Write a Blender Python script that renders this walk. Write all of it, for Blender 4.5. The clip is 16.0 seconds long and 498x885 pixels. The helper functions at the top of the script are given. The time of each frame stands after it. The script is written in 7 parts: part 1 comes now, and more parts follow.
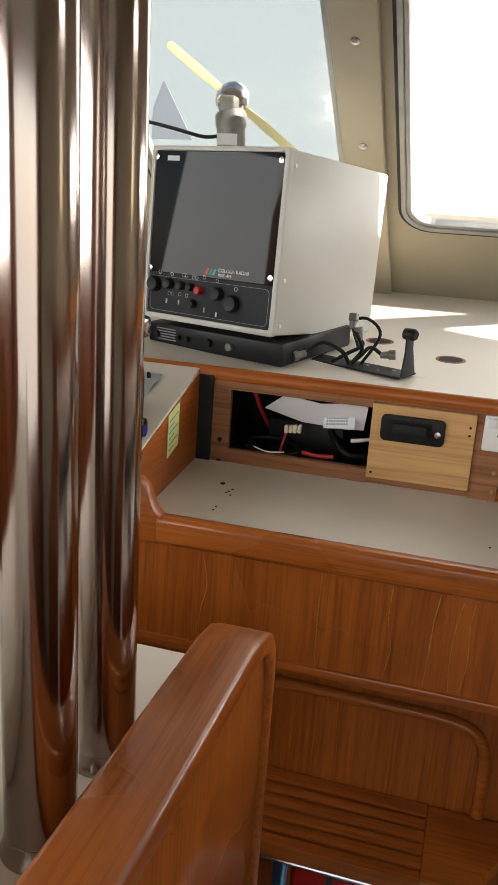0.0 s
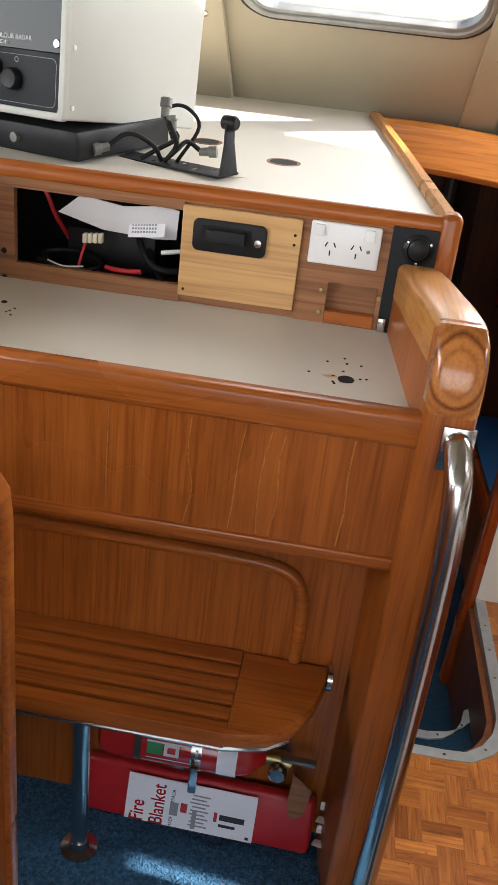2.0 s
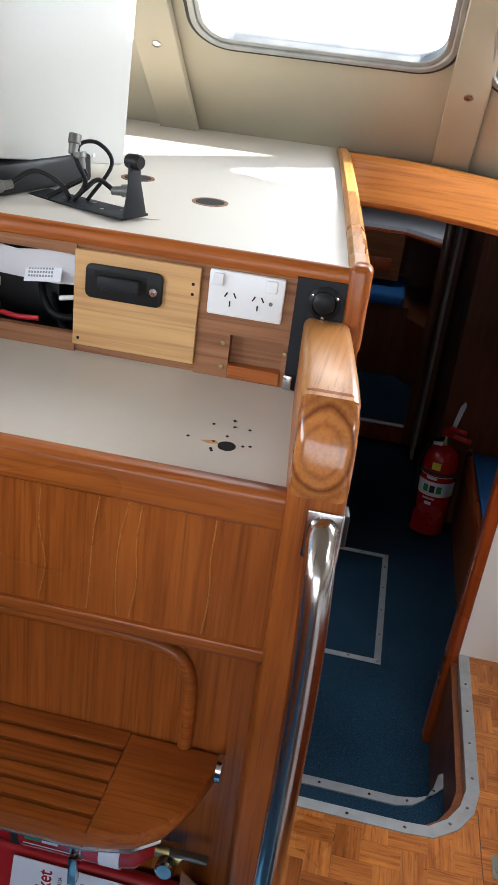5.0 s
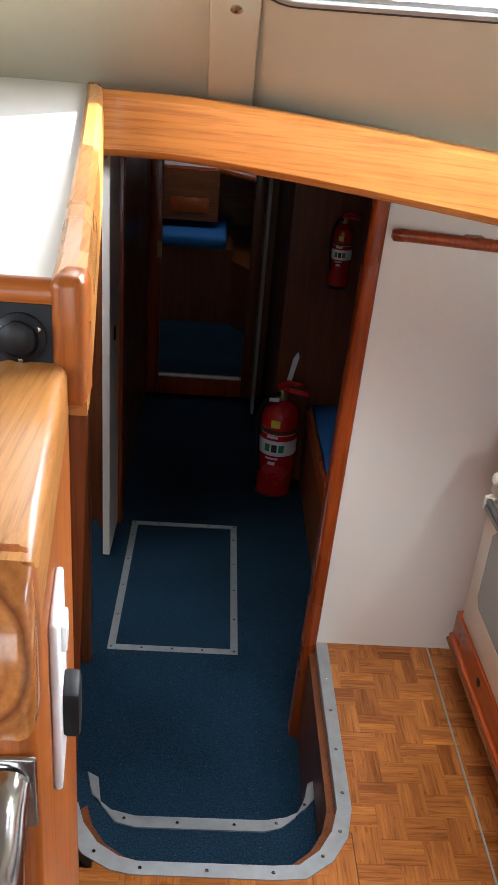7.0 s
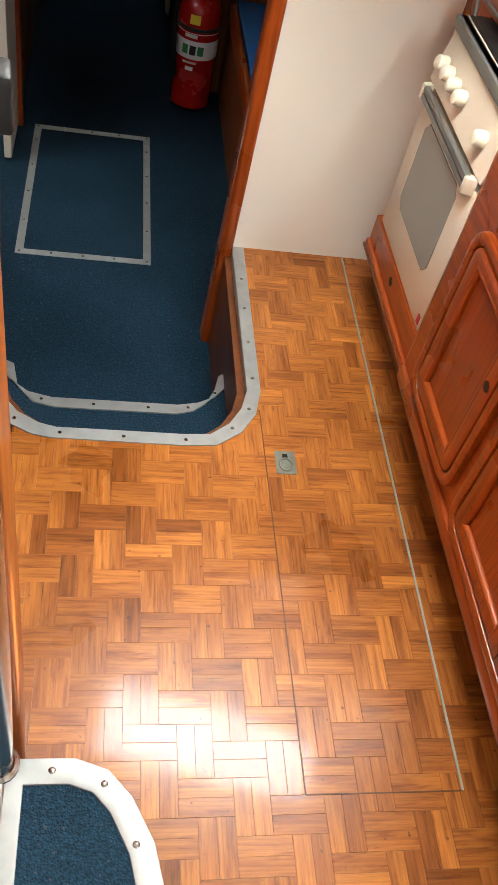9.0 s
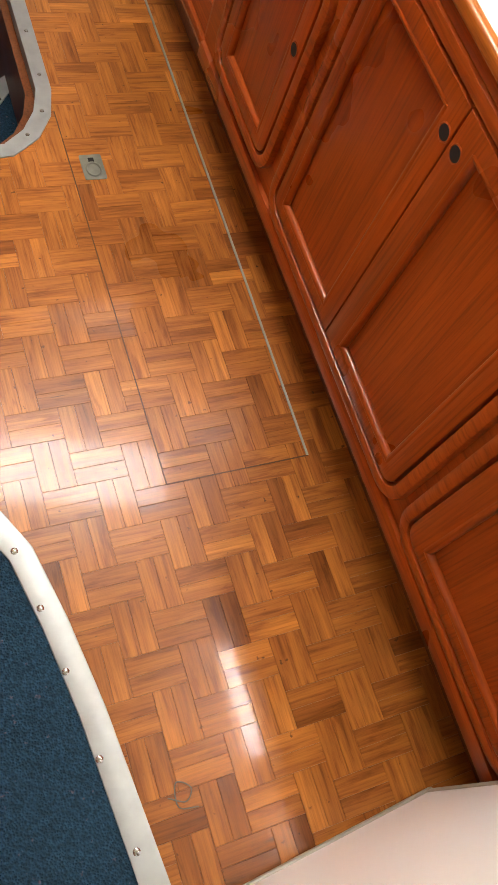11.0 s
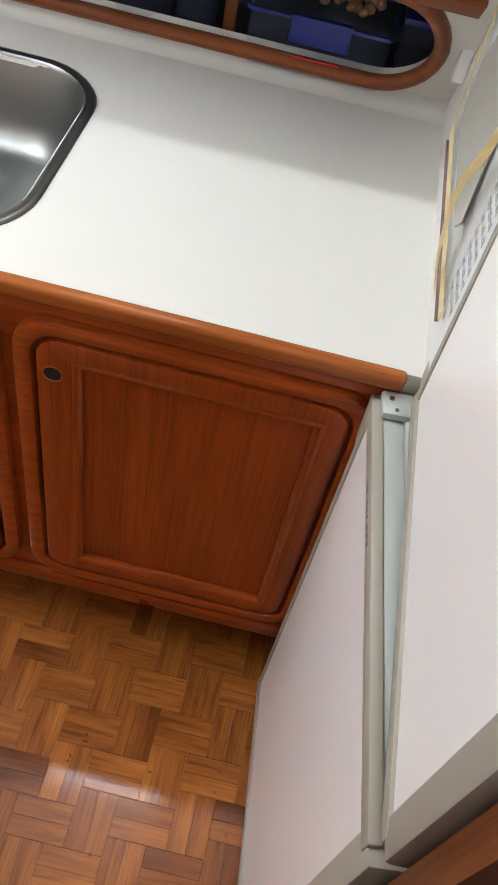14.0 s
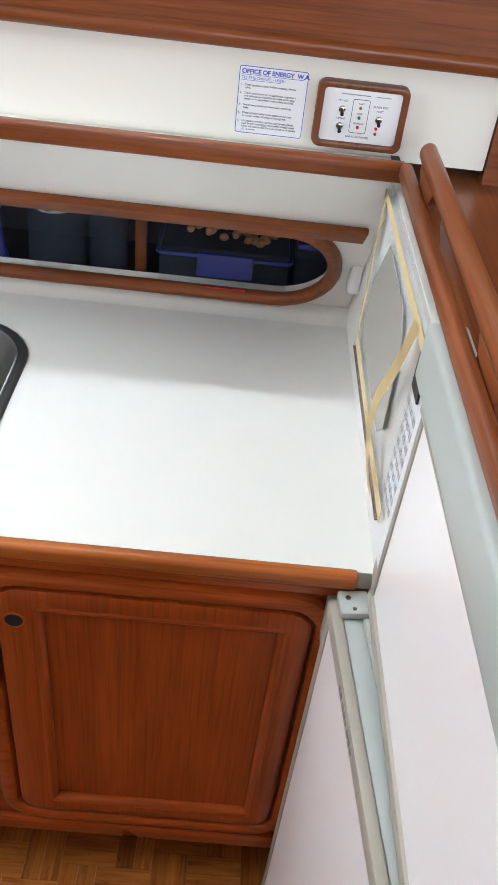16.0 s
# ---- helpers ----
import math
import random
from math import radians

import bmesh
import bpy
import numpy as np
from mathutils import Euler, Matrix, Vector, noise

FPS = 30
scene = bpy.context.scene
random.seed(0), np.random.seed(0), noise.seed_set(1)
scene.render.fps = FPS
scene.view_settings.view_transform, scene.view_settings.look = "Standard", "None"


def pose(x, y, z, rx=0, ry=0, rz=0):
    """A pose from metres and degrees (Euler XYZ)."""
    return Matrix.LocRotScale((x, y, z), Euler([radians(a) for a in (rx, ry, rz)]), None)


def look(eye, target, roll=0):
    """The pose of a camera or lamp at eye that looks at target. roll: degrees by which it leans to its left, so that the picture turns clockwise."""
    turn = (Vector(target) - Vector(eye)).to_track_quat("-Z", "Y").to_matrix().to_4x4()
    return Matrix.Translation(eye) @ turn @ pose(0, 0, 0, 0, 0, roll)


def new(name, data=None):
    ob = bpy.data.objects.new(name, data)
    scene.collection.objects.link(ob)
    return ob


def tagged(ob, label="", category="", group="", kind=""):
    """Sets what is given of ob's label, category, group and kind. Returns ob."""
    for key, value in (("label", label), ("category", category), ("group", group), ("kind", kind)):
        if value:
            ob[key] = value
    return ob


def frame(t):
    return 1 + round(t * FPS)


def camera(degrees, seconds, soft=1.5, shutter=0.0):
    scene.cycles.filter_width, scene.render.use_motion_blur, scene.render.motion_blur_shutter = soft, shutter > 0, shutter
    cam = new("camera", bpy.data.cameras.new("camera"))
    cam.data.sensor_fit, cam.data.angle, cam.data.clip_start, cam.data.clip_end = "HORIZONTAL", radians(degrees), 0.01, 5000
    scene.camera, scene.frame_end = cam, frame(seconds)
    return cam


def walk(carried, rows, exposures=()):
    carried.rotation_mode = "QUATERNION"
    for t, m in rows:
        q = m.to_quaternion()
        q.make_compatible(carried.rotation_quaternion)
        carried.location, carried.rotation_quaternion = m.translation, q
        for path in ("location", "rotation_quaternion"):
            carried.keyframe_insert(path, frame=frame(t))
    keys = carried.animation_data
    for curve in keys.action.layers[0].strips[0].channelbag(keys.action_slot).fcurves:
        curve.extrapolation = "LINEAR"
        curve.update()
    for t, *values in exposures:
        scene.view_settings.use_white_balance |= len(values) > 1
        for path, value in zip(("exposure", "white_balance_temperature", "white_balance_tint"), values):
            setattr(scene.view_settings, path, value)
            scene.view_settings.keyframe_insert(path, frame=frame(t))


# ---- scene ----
cam = camera(33.4, 16.0)
PATH = [
    (0, (0.264, 0.314, 1.885), (-0.238, 2.177, 1.357), 4.0),
    (0.5, (0.312, 0.336, 1.882), (-0.134, 2.207, 1.332), 4.3),
    (1, (0.348, 0.408, 1.862), (0.014, 2.292, 1.277), 4.9),
    (1.5, (0.339, 0.503, 1.828), (0.142, 2.375, 1.15), 6.6),
    (2, (0.354, 0.528, 1.779), (0.19, 2.338, 0.944), 6.8),
    (2.2, (0.378, 0.521, 1.764), (0.187, 2.301, 0.872), 6.6),
    (2.5, (0.413, 0.511, 1.748), (0.182, 2.252, 0.791), 6.2),
    (3, (0.468, 0.497, 1.738), (0.176, 2.202, 0.735), 5.7),
    (3.2, (0.485, 0.489, 1.741), (0.165, 2.188, 0.736), 5.7),
    (5.3, (0.544, 0.767, 1.828), (0.303, 2.597, 1.059), 7.3),
    (5.5, (0.544, 0.831, 1.835), (0.312, 2.667, 1.076), 7.1),
    (6, (0.572, 0.999, 1.843), (0.329, 2.842, 1.106), 4.9),
    (6.5, (0.628, 1.065, 1.837), (0.47, 2.902, 1.063), 3.2),
    (7, (0.638, 1.121, 1.809), (0.74, 2.908, 0.918), 4.9),
    (7.4, (0.622, 1.137, 1.757), (0.884, 2.815, 0.7), 7.4),
    (7.5, (0.623, 1.136, 1.746), (0.901, 2.782, 0.644), 7.8),
    (8, (0.627, 1.108, 1.708), (0.935, 2.621, 0.438), 10.3),
    (8.2, (0.621, 1.097, 1.692), (0.943, 2.559, 0.366), 11.5),
    (10.3, (0.617, 0.975, 1.574), (1.131, 1.924, -0.109), 26.8),
    (10.5, (0.616, 0.984, 1.575), (1.196, 1.841, -0.137), 29.0),
    (11, (0.606, 1.002, 1.576), (1.34, 1.663, -0.163), 32.9),
    (11.5, (0.61, 0.993, 1.583), (1.474, 1.544, -0.135), 30.4),
    (12, (0.607, 0.991, 1.583), (1.582, 1.429, -0.108), 28.5),
    (12.5, (0.615, 0.983, 1.594), (1.648, 1.344, -0.079), 27.2),
    (13, (0.643, 0.951, 1.608), (1.739, 1.293, -0.03), 24.7),
    (13.5, (0.667, 0.926, 1.621), (1.876, 1.15, 0.044), 16.6),
    (14, (0.656, 0.968, 1.633), (1.929, 0.969, 0.091), 13.9),
    (14.5, (0.659, 0.996, 1.647), (1.989, 0.93, 0.155), 12.4),
    (15, (0.657, 0.994, 1.678), (2.097, 0.933, 0.291), 9.4),
    (15.5, (0.655, 0.998, 1.698), (2.175, 0.929, 0.401), 7.9),
    (15.7, (0.662, 0.996, 1.705), (2.201, 0.922, 0.43), 7.7),
    (16, (0.668, 0.994, 1.709), (2.231, 0.923, 0.464), 7.3),
]
walk(cam, [(t, look(eye, target, roll)) for t, eye, target, roll in PATH],
     [(0, 1.32, 7000, 12), (1, 1.58, 6900, 12), (2, 1.95, 6600, 11), (3.2, 2.50, 6400, 10), (5.5, 1.97, 6000, 10), (6.5, 2.05, 6000, 10), (7, 2.35, 6100, 10),
      (7.5, 3.12, 6200, 4), (8, 3.12, 6400, 3), (10.5, 2.62, 7500, 12), (12.5, 2.45, 7300, 12), (13, 2.30, 6900, 10), (14, 1.87, 6400, 10),
      (15, 2.02, 6300, 10), (16, 2.02, 6100, 10)])

# ---------------------------------------------------------------- light
world = bpy.data.worlds.new("sky")
scene.world = world
world.use_nodes = True
SUN_TO = Vector((0.785, -0.08, 0.62)).normalized()
wn, wl = world.node_tree.nodes, world.node_tree.links
sky = wn.new("ShaderNodeTexSky")
sky.sky_type, sky.sun_disc = "NISHITA", False
sky.sun_elevation = math.asin(SUN_TO.z)
sky.sun_rotation = math.atan2(SUN_TO.x, SUN_TO.y)
wl.new(sky.outputs[0], wn["Background"].inputs[0])
wn["Background"].inputs[1].default_value = 0.09


def lamp(name, kind, m, energy, colour=(1, 1, 1), **more):
    data = bpy.data.lights.new(name, kind)
    data.energy, data.color = energy, colour
    if "size" in more:
        data.shape, data.size, data.size_y = "RECTANGLE", more["size"][0], more["size"][1]
    if "angle" in more:
        data.angle = more["angle"]
    ob = new(name, data)
    ob.matrix_world = m
    return ob


lamp("sun", "SUN", look(SUN_TO * 20, (0, 0, 0)), 5.0, (1, 0.95, 0.86), angle=radians(0.6))
# area lamps for daylight in the openings; those aft and to port are assumed
DAY = (0.93, 0.97, 1.0)
lamp("daylight_aft", "AREA", look((0.35, -1.68, 1.62), (0.5, 1.5, 1.0)), 7.8, DAY, size=(2.5, 1.3))
lamp("daylight_port", "AREA", look((-1.66, 0.1, 1.98), (1.2, 0.5, 0.9)), 14, DAY, size=(2.4, 0.56))

lamp("daylight_hatch", "AREA", look((1.83, 1.32, 2.405), (1.83, 1.32, 0)), 4.0, DAY, size=(0.11, 0.68))
lamp("daylight_screen", "AREA", look((1.19, 2.40, 1.99), (1.02, 1.75, 0.0)), 7.6, DAY, size=(0.95, 0.28))
# Fill lamps added below the closed passage ceiling; no opening lies above them.
lamp("fill_fore", "AREA", look((0.6, 7.4, 1.54), (0.6, 7.4, 0)), 0.6, DAY, size=(0.5, 0.5))
lamp("fill_cabin", "AREA", look((-0.2, 4.05, 1.54), (-0.2, 4.05, 0)), 2.2, DAY, size=(0.4, 0.4))

# ---------------------------------------------------------------- materials


def mat(name, colour, rough=0.5, metal=0.0, coat=0.0, spec=0.5):
    m = bpy.data.materials.new(name)
    m.use_nodes = True
    b = m.node_tree.nodes["Principled BSDF"]
    b.inputs["Base Color"].default_value = (*colour, 1)
    b.inputs["Roughness"].default_value, b.inputs["Metallic"].default_value = rough, metal
    b.inputs["Coat Weight"].default_value, b.inputs["Coat Roughness"].default_value = coat, 0.08
    b.inputs["Specular IOR Level"].default_value = spec
    return m


def node(m, kind, **values):
    n = m.node_tree.nodes.new(kind)
    for key, value in values.items():
        n.inputs[key.replace("_", " ")].default_value = value
    return n


def tie(m, a, b):
    m.node_tree.links.new(a, b)


def ramp(m, source, stops):
    n = m.node_tree.nodes.new("ShaderNodeValToRGB")
    while len(n.color_ramp.elements) < len(stops):
        n.color_ramp.elements.new(0.5)
    for e, (at, c) in zip(n.color_ramp.elements, stops):
        e.position, e.color = at, (*c, 1)
    tie(m, source, n.inputs[0])
    return n.outputs[0]


def mixed(m, factor, a, b, how="MIX"):
    n = m.node_tree.nodes.new("ShaderNodeMix")
    n.data_type, n.blend_type = "RGBA", how
    for value, slot in ((factor, n.inputs[0]), (a, n.inputs[6]), (b, n.inputs[7])):
        if isinstance(value, (int, float)):
            slot.default_value = value
        elif isinstance(value, tuple):
            slot.default_value = (*value, 1)
        else:
            tie(m, value, slot)
    return n.outputs[2]


def mapped(m, scale, coords="Object", rot=(0, 0, 0), loc=(0, 0, 0)):
    tc = m.node_tree.nodes.new("ShaderNodeTexCoord")
    mp = m.node_tree.nodes.new("ShaderNodeMapping")
    mp.inputs["Scale"].default_value, mp.inputs["Rotation"].default_value, mp.inputs["Location"].default_value = scale, rot, loc
    tie(m, tc.outputs[coords], mp.inputs[0])
    return mp.outputs[0]


def bumped(m, height, strength, distance=0.002):
    b = node(m, "ShaderNodeBump", Strength=strength, Distance=distance)
    tie(m, height, b.inputs["Height"])
    tie(m, b.outputs[0], m.node_tree.nodes["Principled BSDF"].inputs["Normal"])


def worn_grain(m, axis, c, shift=None):
    """Open dark streaks along the grain, with small pits and old stains."""
    n = node(m, "ShaderNodeTexNoise", Scale=1.0, Detail=4, Roughness=0.65, Distortion=0.4)
    p = node(m, "ShaderNodeTexNoise", Scale=55.0, Detail=2, Roughness=0.6)
    for tex, scale in ((n, tuple(9 if a == axis else 75 for a in "xyz")), (p, (1, 1, 1))):
        v = mapped(m, scale)
        if shift:
            add = m.node_tree.nodes.new("ShaderNodeVectorMath")
            tie(m, v, add.inputs[0]), tie(m, shift, add.inputs[1])
            v = add.outputs[0]
        tie(m, v, tex.inputs["Vector"])
    c = mixed(m, 1.0, c, ramp(m, n.outputs["Fac"], [(0.34, (0.66, 0.58, 0.52)), (0.46, (0.96, 0.95, 0.94)), (0.62, (1.08, 1.1, 1.1))]), "MULTIPLY")
    return mixed(m, ramp(m, p.outputs["Fac"], [(0.70, (0, 0, 0)), (0.75, (0.75, 0.75, 0.75))]), c, (0.06, 0.022, 0.009))


def knots(m, v, c):
    """Small dark knots, dents and old filler."""
    n = node(m, "ShaderNodeTexNoise", Scale=1.4, Detail=3, Roughness=0.7)
    tie(m, v, n.inputs["Vector"])
    return mixed(m, ramp(m, n.outputs["Fac"], [(0.69, (0, 0, 0)), (0.75, (0.85, 0.85, 0.85))]), c, (0.05, 0.018, 0.008))


def wood(name, light, dark, axis="z", rough=0.32, coat=0.14, fine=1.0, random_tone=False):
    """Varnished timber with its grain along an axis, or level in two."""
    m = mat(name, light, rough, 0, coat, 0.3)
    b = m.node_tree.nodes["Principled BSDF"]
    along, across = 1.6 * fine, 26 * fine
    sc = tuple(along if a in axis else across for a in "xyz")
    v = mapped(m, sc)
    if random_tone:
        info = m.node_tree.nodes.new("ShaderNodeObjectInfo")
        add = m.node_tree.nodes.new("ShaderNodeVectorMath")
        mul = m.node_tree.nodes.new("ShaderNodeMath")
        mul.operation, mul.inputs[1].default_value = "MULTIPLY", 80
        tie(m, info.outputs["Random"], mul.inputs[0])
        tie(m, v, add.inputs[0]), tie(m, mul.outputs[0], add.inputs[1])
        v = add.outputs[0]
    n1 = node(m, "ShaderNodeTexNoise", Scale=1.0, Detail=6, Roughness=0.62, Distortion=0.35)
    tie(m, v, n1.inputs["Vector"])
    n2 = node(m, "ShaderNodeTexNoise", Scale=5.0, Detail=4, Roughness=0.6)
    tie(m, v, n2.inputs["Vector"])
    n3 = node(m, "ShaderNodeTexNoise", Scale=2.6, Detail=3)
    tie(m, mapped(m, (1, 1, 1)), n3.inputs["Vector"])
    mid = tuple((p + q) / 2 for p, q in zip(light, dark))
    c = ramp(m, n1.outputs["Fac"], [(0.38, dark), (0.5, mid), (0.6, light)])
    c = mixed(m, 0.45, c, ramp(m, n2.outputs["Fac"], [(0.35, tuple(x * 0.72 for x in mid)), (0.62, light)]))
    c = mixed(m, 0.35, c, ramp(m, n3.outputs["Fac"], [(0.35, tuple(x * 0.75 for x in mid)), (0.65, tuple(min(1, x * 1.15) for x in light))]))
    pores = node(m, "ShaderNodeTexNoise", Scale=1.0, Detail=3, Roughness=0.7)
    tie(m, mapped(m, tuple(3.5 * fine if a in axis else 160 * fine for a in "xyz")), pores.inputs["Vector"])
    c = mixed(m, 1.0, c, ramp(m, pores.outputs["Fac"], [(0.34, (0.72, 0.66, 0.62)), (0.5, (1, 1, 1)), (0.68, (1.08, 1.09, 1.09))]), "MULTIPLY")
    if random_tone:
        tone = ramp(m, info.outputs["Random"], [(0.0, (0.56, 0.48, 0.43)), (0.08, (0.76, 0.70, 0.65)), (0.2, (0.9, 0.87, 0.85)), (0.75, (1.03, 1.03, 1.03)), (1.0, (1.28, 1.34, 1.36))])
        c = mixed(m, 1.0, c, tone, "MULTIPLY")
        c = knots(m, v, worn_grain(m, axis, c, mul.outputs[0]))
    tie(m, c, b.inputs["Base Color"])
    rr = ramp(m, n3.outputs["Fac"], [(0.3, (rough * 0.75,) * 3), (0.7, (rough * 1.3,) * 3)])
    tie(m, rr, b.inputs["Roughness"])
    bumped(m, n2.outputs["Fac"], 0.08, 0.001)
    return m


def plain(name, colour, rough=0.5, vary=0.08, scale=6.0, bump=0.02, metal=0.0, coat=0.0, fine=120.0):
    """Paint, laminate, plastic or metal with faint mottling at two scales."""
    m = mat(name, colour, rough, metal, coat)
    b = m.node_tree.nodes["Principled BSDF"]
    n1 = node(m, "ShaderNodeTexNoise", Scale=scale, Detail=1 if vary < 0.06 else 5, Roughness=0.5)
    n2 = node(m, "ShaderNodeTexNoise", Scale=fine, Detail=3)
    v = mapped(m, (1, 1, 1))
    tie(m, v, n1.inputs["Vector"]), tie(m, v, n2.inputs["Vector"])
    lo, hi = tuple(x * (1 - vary) for x in colour), tuple(min(1, x * (1 + vary)) for x in colour)
    if vary >= 0.06:
        tie(m, ramp(m, n1.outputs["Fac"], [(0.3, lo), (0.7, hi)]), b.inputs["Base Color"])
    k = 0.2
    if vary >= 0.06:
        tie(m, ramp(m, n1.outputs["Fac"], [(0.3, (rough * (1 - k),) * 3), (0.7, (min(1, rough * (1 + k)),) * 3)]), b.inputs["Roughness"])
    if bump:
        bumped(m, n2.outputs["Fac"], bump * 5, 0.0006)
    return m


def brushed(name, colour, rough, axis="z"):
    m = mat(name, colour, rough, 1.0)
    b = m.node_tree.nodes["Principled BSDF"]
    n1 = node(m, "ShaderNodeTexNoise", Scale=1.0, Detail=5, Roughness=0.7)
    tie(m, mapped(m, tuple(4 if a == axis else 300 for a in "xyz")), n1.inputs["Vector"])
    n2 = node(m, "ShaderNodeTexNoise", Scale=9.0, Detail=4)
    tie(m, mapped(m, (1, 1, 1)), n2.inputs["Vector"])
    f = mixed(m, 0.5, n1.outputs["Fac"], n2.outputs["Fac"])
    tie(m, ramp(m, f, [(0.35, (rough * 0.85,) * 3), (0.65, (rough * 1.2,) * 3)]), b.inputs["Roughness"])
    return m


def carpet(name, base):
    """Loop-pile carpet: dark loops with scattered coloured flecks."""
    m = mat(name, base, 0.95, 0, 0, 0.15)
    b = m.node_tree.nodes["Principled BSDF"]
    v = mapped(m, (1, 1, 1))
    vo = node(m, "ShaderNodeTexVoronoi", Scale=260.0)
    tie(m, v, vo.inputs["Vector"])
    n1 = node(m, "ShaderNodeTexNoise", Scale=170.0, Detail=3)
    n2 = node(m, "ShaderNodeTexNoise", Scale=3.0, Detail=4)
    n3 = node(m, "ShaderNodeTexNoise", Scale=85.0, Detail=2)
    for n in (n1, n2, n3):
        tie(m, v, n.inputs["Vector"])
    d, l = tuple(x * 0.45 for x in base), tuple(x * 1.7 for x in base)
    c = ramp(m, n1.outputs["Fac"], [(0.35, d), (0.5, base), (0.68, l)])
    c = mixed(m, ramp(m, n3.outputs["Fac"], [(0.68, (0, 0, 0)), (0.74, (0.6, 0.6, 0.6))]), c, (0.22, 0.10, 0.10))
    c = mixed(m, 0.3, c, ramp(m, n2.outputs["Fac"], [(0.3, d), (0.7, l)]))
    tie(m, c, b.inputs["Base Color"])
    bumped(m, vo.outputs["Distance"], 0.9, 0.004)
    return m


TEAK = wood("varnished_teak_upright", (0.40, 0.112, 0.019), (0.20, 0.046, 0.007), "z")
TEAK_X = wood("varnished_teak_athwart", (0.42, 0.118, 0.020), (0.21, 0.048, 0.008), "x")
TEAK_Y = wood("varnished_teak_fore_aft", (0.42, 0.12, 0.021), (0.21, 0.049, 0.008), "y")
PALE_X = wood("honey_trim_athwart", (0.50, 0.19, 0.043), (0.32, 0.10, 0.02), "x")
PALE_BEAM = wood("honey_teak_curved", (0.50, 0.19, 0.043), (0.32, 0.10, 0.02), "xy")
PALE_Y = wood("honey_trim_fore_aft", (0.54, 0.24, 0.065), (0.38, 0.14, 0.03), "y")
DARK = wood("dark_teak_upright", (0.20, 0.06, 0.018), (0.09, 0.026, 0.009), "z", 0.4, 0.14)
DARK_X = wood("dark_teak_athwart", (0.22, 0.07, 0.02), (0.10, 0.03, 0.01), "x", 0.4, 0.14)
BROWN_Y = wood("brown_teak_fore_aft", (0.235, 0.064, 0.016), (0.09, 0.022, 0.006), "y", 0.36, 0.10)
BROWN_X = wood("brown_teak_athwart", (0.235, 0.064, 0.016), (0.09, 0.022, 0.006), "x", 0.36, 0.10)
RED = wood("red_teak_upright", (0.39, 0.072, 0.011), (0.17, 0.023, 0.003), "z", 0.3, 0.16)
RED_Y = wood("red_teak_fore_aft", (0.41, 0.080, 0.013), (0.18, 0.026, 0.004), "y", 0.3, 0.16)
RAW = wood("bare_scraped_timber", (0.33, 0.15, 0.07), (0.17, 0.07, 0.03), "x", 0.6, 0.0)
PLY = wood("pale_plywood", (0.62, 0.37, 0.16), (0.56, 0.30, 0.11), "x", 0.5, 0.1, 0.5)
FINGER = wood("parquet_finger", (0.50, 0.172, 0.036), (0.20, 0.052, 0.010), "y", 0.32, 0.2, 1.2, True)
FINGER_X = wood("parquet_finger_across", (0.50, 0.172, 0.036), (0.20, 0.052, 0.010), "x", 0.32, 0.2, 1.2, True)


def end_rings(name, centre, light, dark):
    """Varnished end grain: wandering growth rings round a pith, with fine pores."""
    m = mat(name, light, 0.22, 0, 0.5, 0.4)
    b = m.node_tree.nodes["Principled BSDF"]
    v = mapped(m, (1, 0.25, 0.75), loc=(-centre[0], -centre[1] * 0.25, -centre[2] * 0.75))
    w = node(m, "ShaderNodeTexNoise", Scale=45.0, Detail=2)
    tie(m, v, w.inputs["Vector"])
    length = m.node_tree.nodes.new("ShaderNodeVectorMath")
    length.operation = "LENGTH"
    tie(m, v, length.inputs[0])
    wob = m.node_tree.nodes.new("ShaderNodeMath")
    wob.operation, wob.inputs[1].default_value = "MULTIPLY_ADD", 0.0045
    tie(m, w.outputs["Fac"], wob.inputs[0]), tie(m, length.outputs["Value"], wob.inputs[2])
    mid = tuple((p + q) / 2 for p, q in zip(light, dark))
    rings = ramp(m, wob.outputs[0], [(0.0, light), (0.0205, light), (0.0212, dark), (0.0222, mid), (0.028, light), (0.0345, light), (0.0352, dark), (0.036, light), (0.043, mid), (0.05, light)])
    fine = node(m, "ShaderNodeTexNoise", Scale=1.0, Detail=5, Roughness=0.65)
    tie(m, mapped(m, (220, 60, 220)), fine.inputs["Vector"])
    tie(m, mixed(m, 1.0, rings, ramp(m, fine.outputs["Fac"], [(0.3, (0.8, 0.76, 0.72)), (0.6, (1.04, 1.03, 1.02))]), "MULTIPLY"), b.inputs["Base Color"])
    return m


ENDRINGS = end_rings("end_grain_rings", (0.508, 1.50, 1.463), (0.50, 0.185, 0.045), (0.16, 0.042, 0.012))
GROUT = plain("dark_joint", (0.11, 0.04, 0.014), 0.7)
CREAM = plain("cream_laminate", (0.62, 0.57, 0.49), 0.42, 0.05, 3, 0)
WHITE = plain("white_laminate", (0.72, 0.71, 0.665), 0.28, 0.03, 3, 0)
WHITEWALL = plain("white_wall_laminate", (0.80, 0.765, 0.68), 0.35, 0.03, 2, 0)
VINYL = plain("beige_vinyl_lining", (0.40, 0.36, 0.27), 0.55, 0.08, 2.5, 0.08, fine=700)
CARPET = carpet("blue_fleck_carpet", (0.034, 0.100, 0.185))
CARPET_DARK = carpet("navy_carpet", (0.012, 0.036, 0.062))
STEEL = brushed("polished_stainless", (0.50, 0.49, 0.48), 0.19)
# Steel tinted dark and warm, standing in for timber mirrored in the poles.
POLE_STEEL = brushed("reflection_tinted_stainless", (0.36, 0.30, 0.265), 0.13)
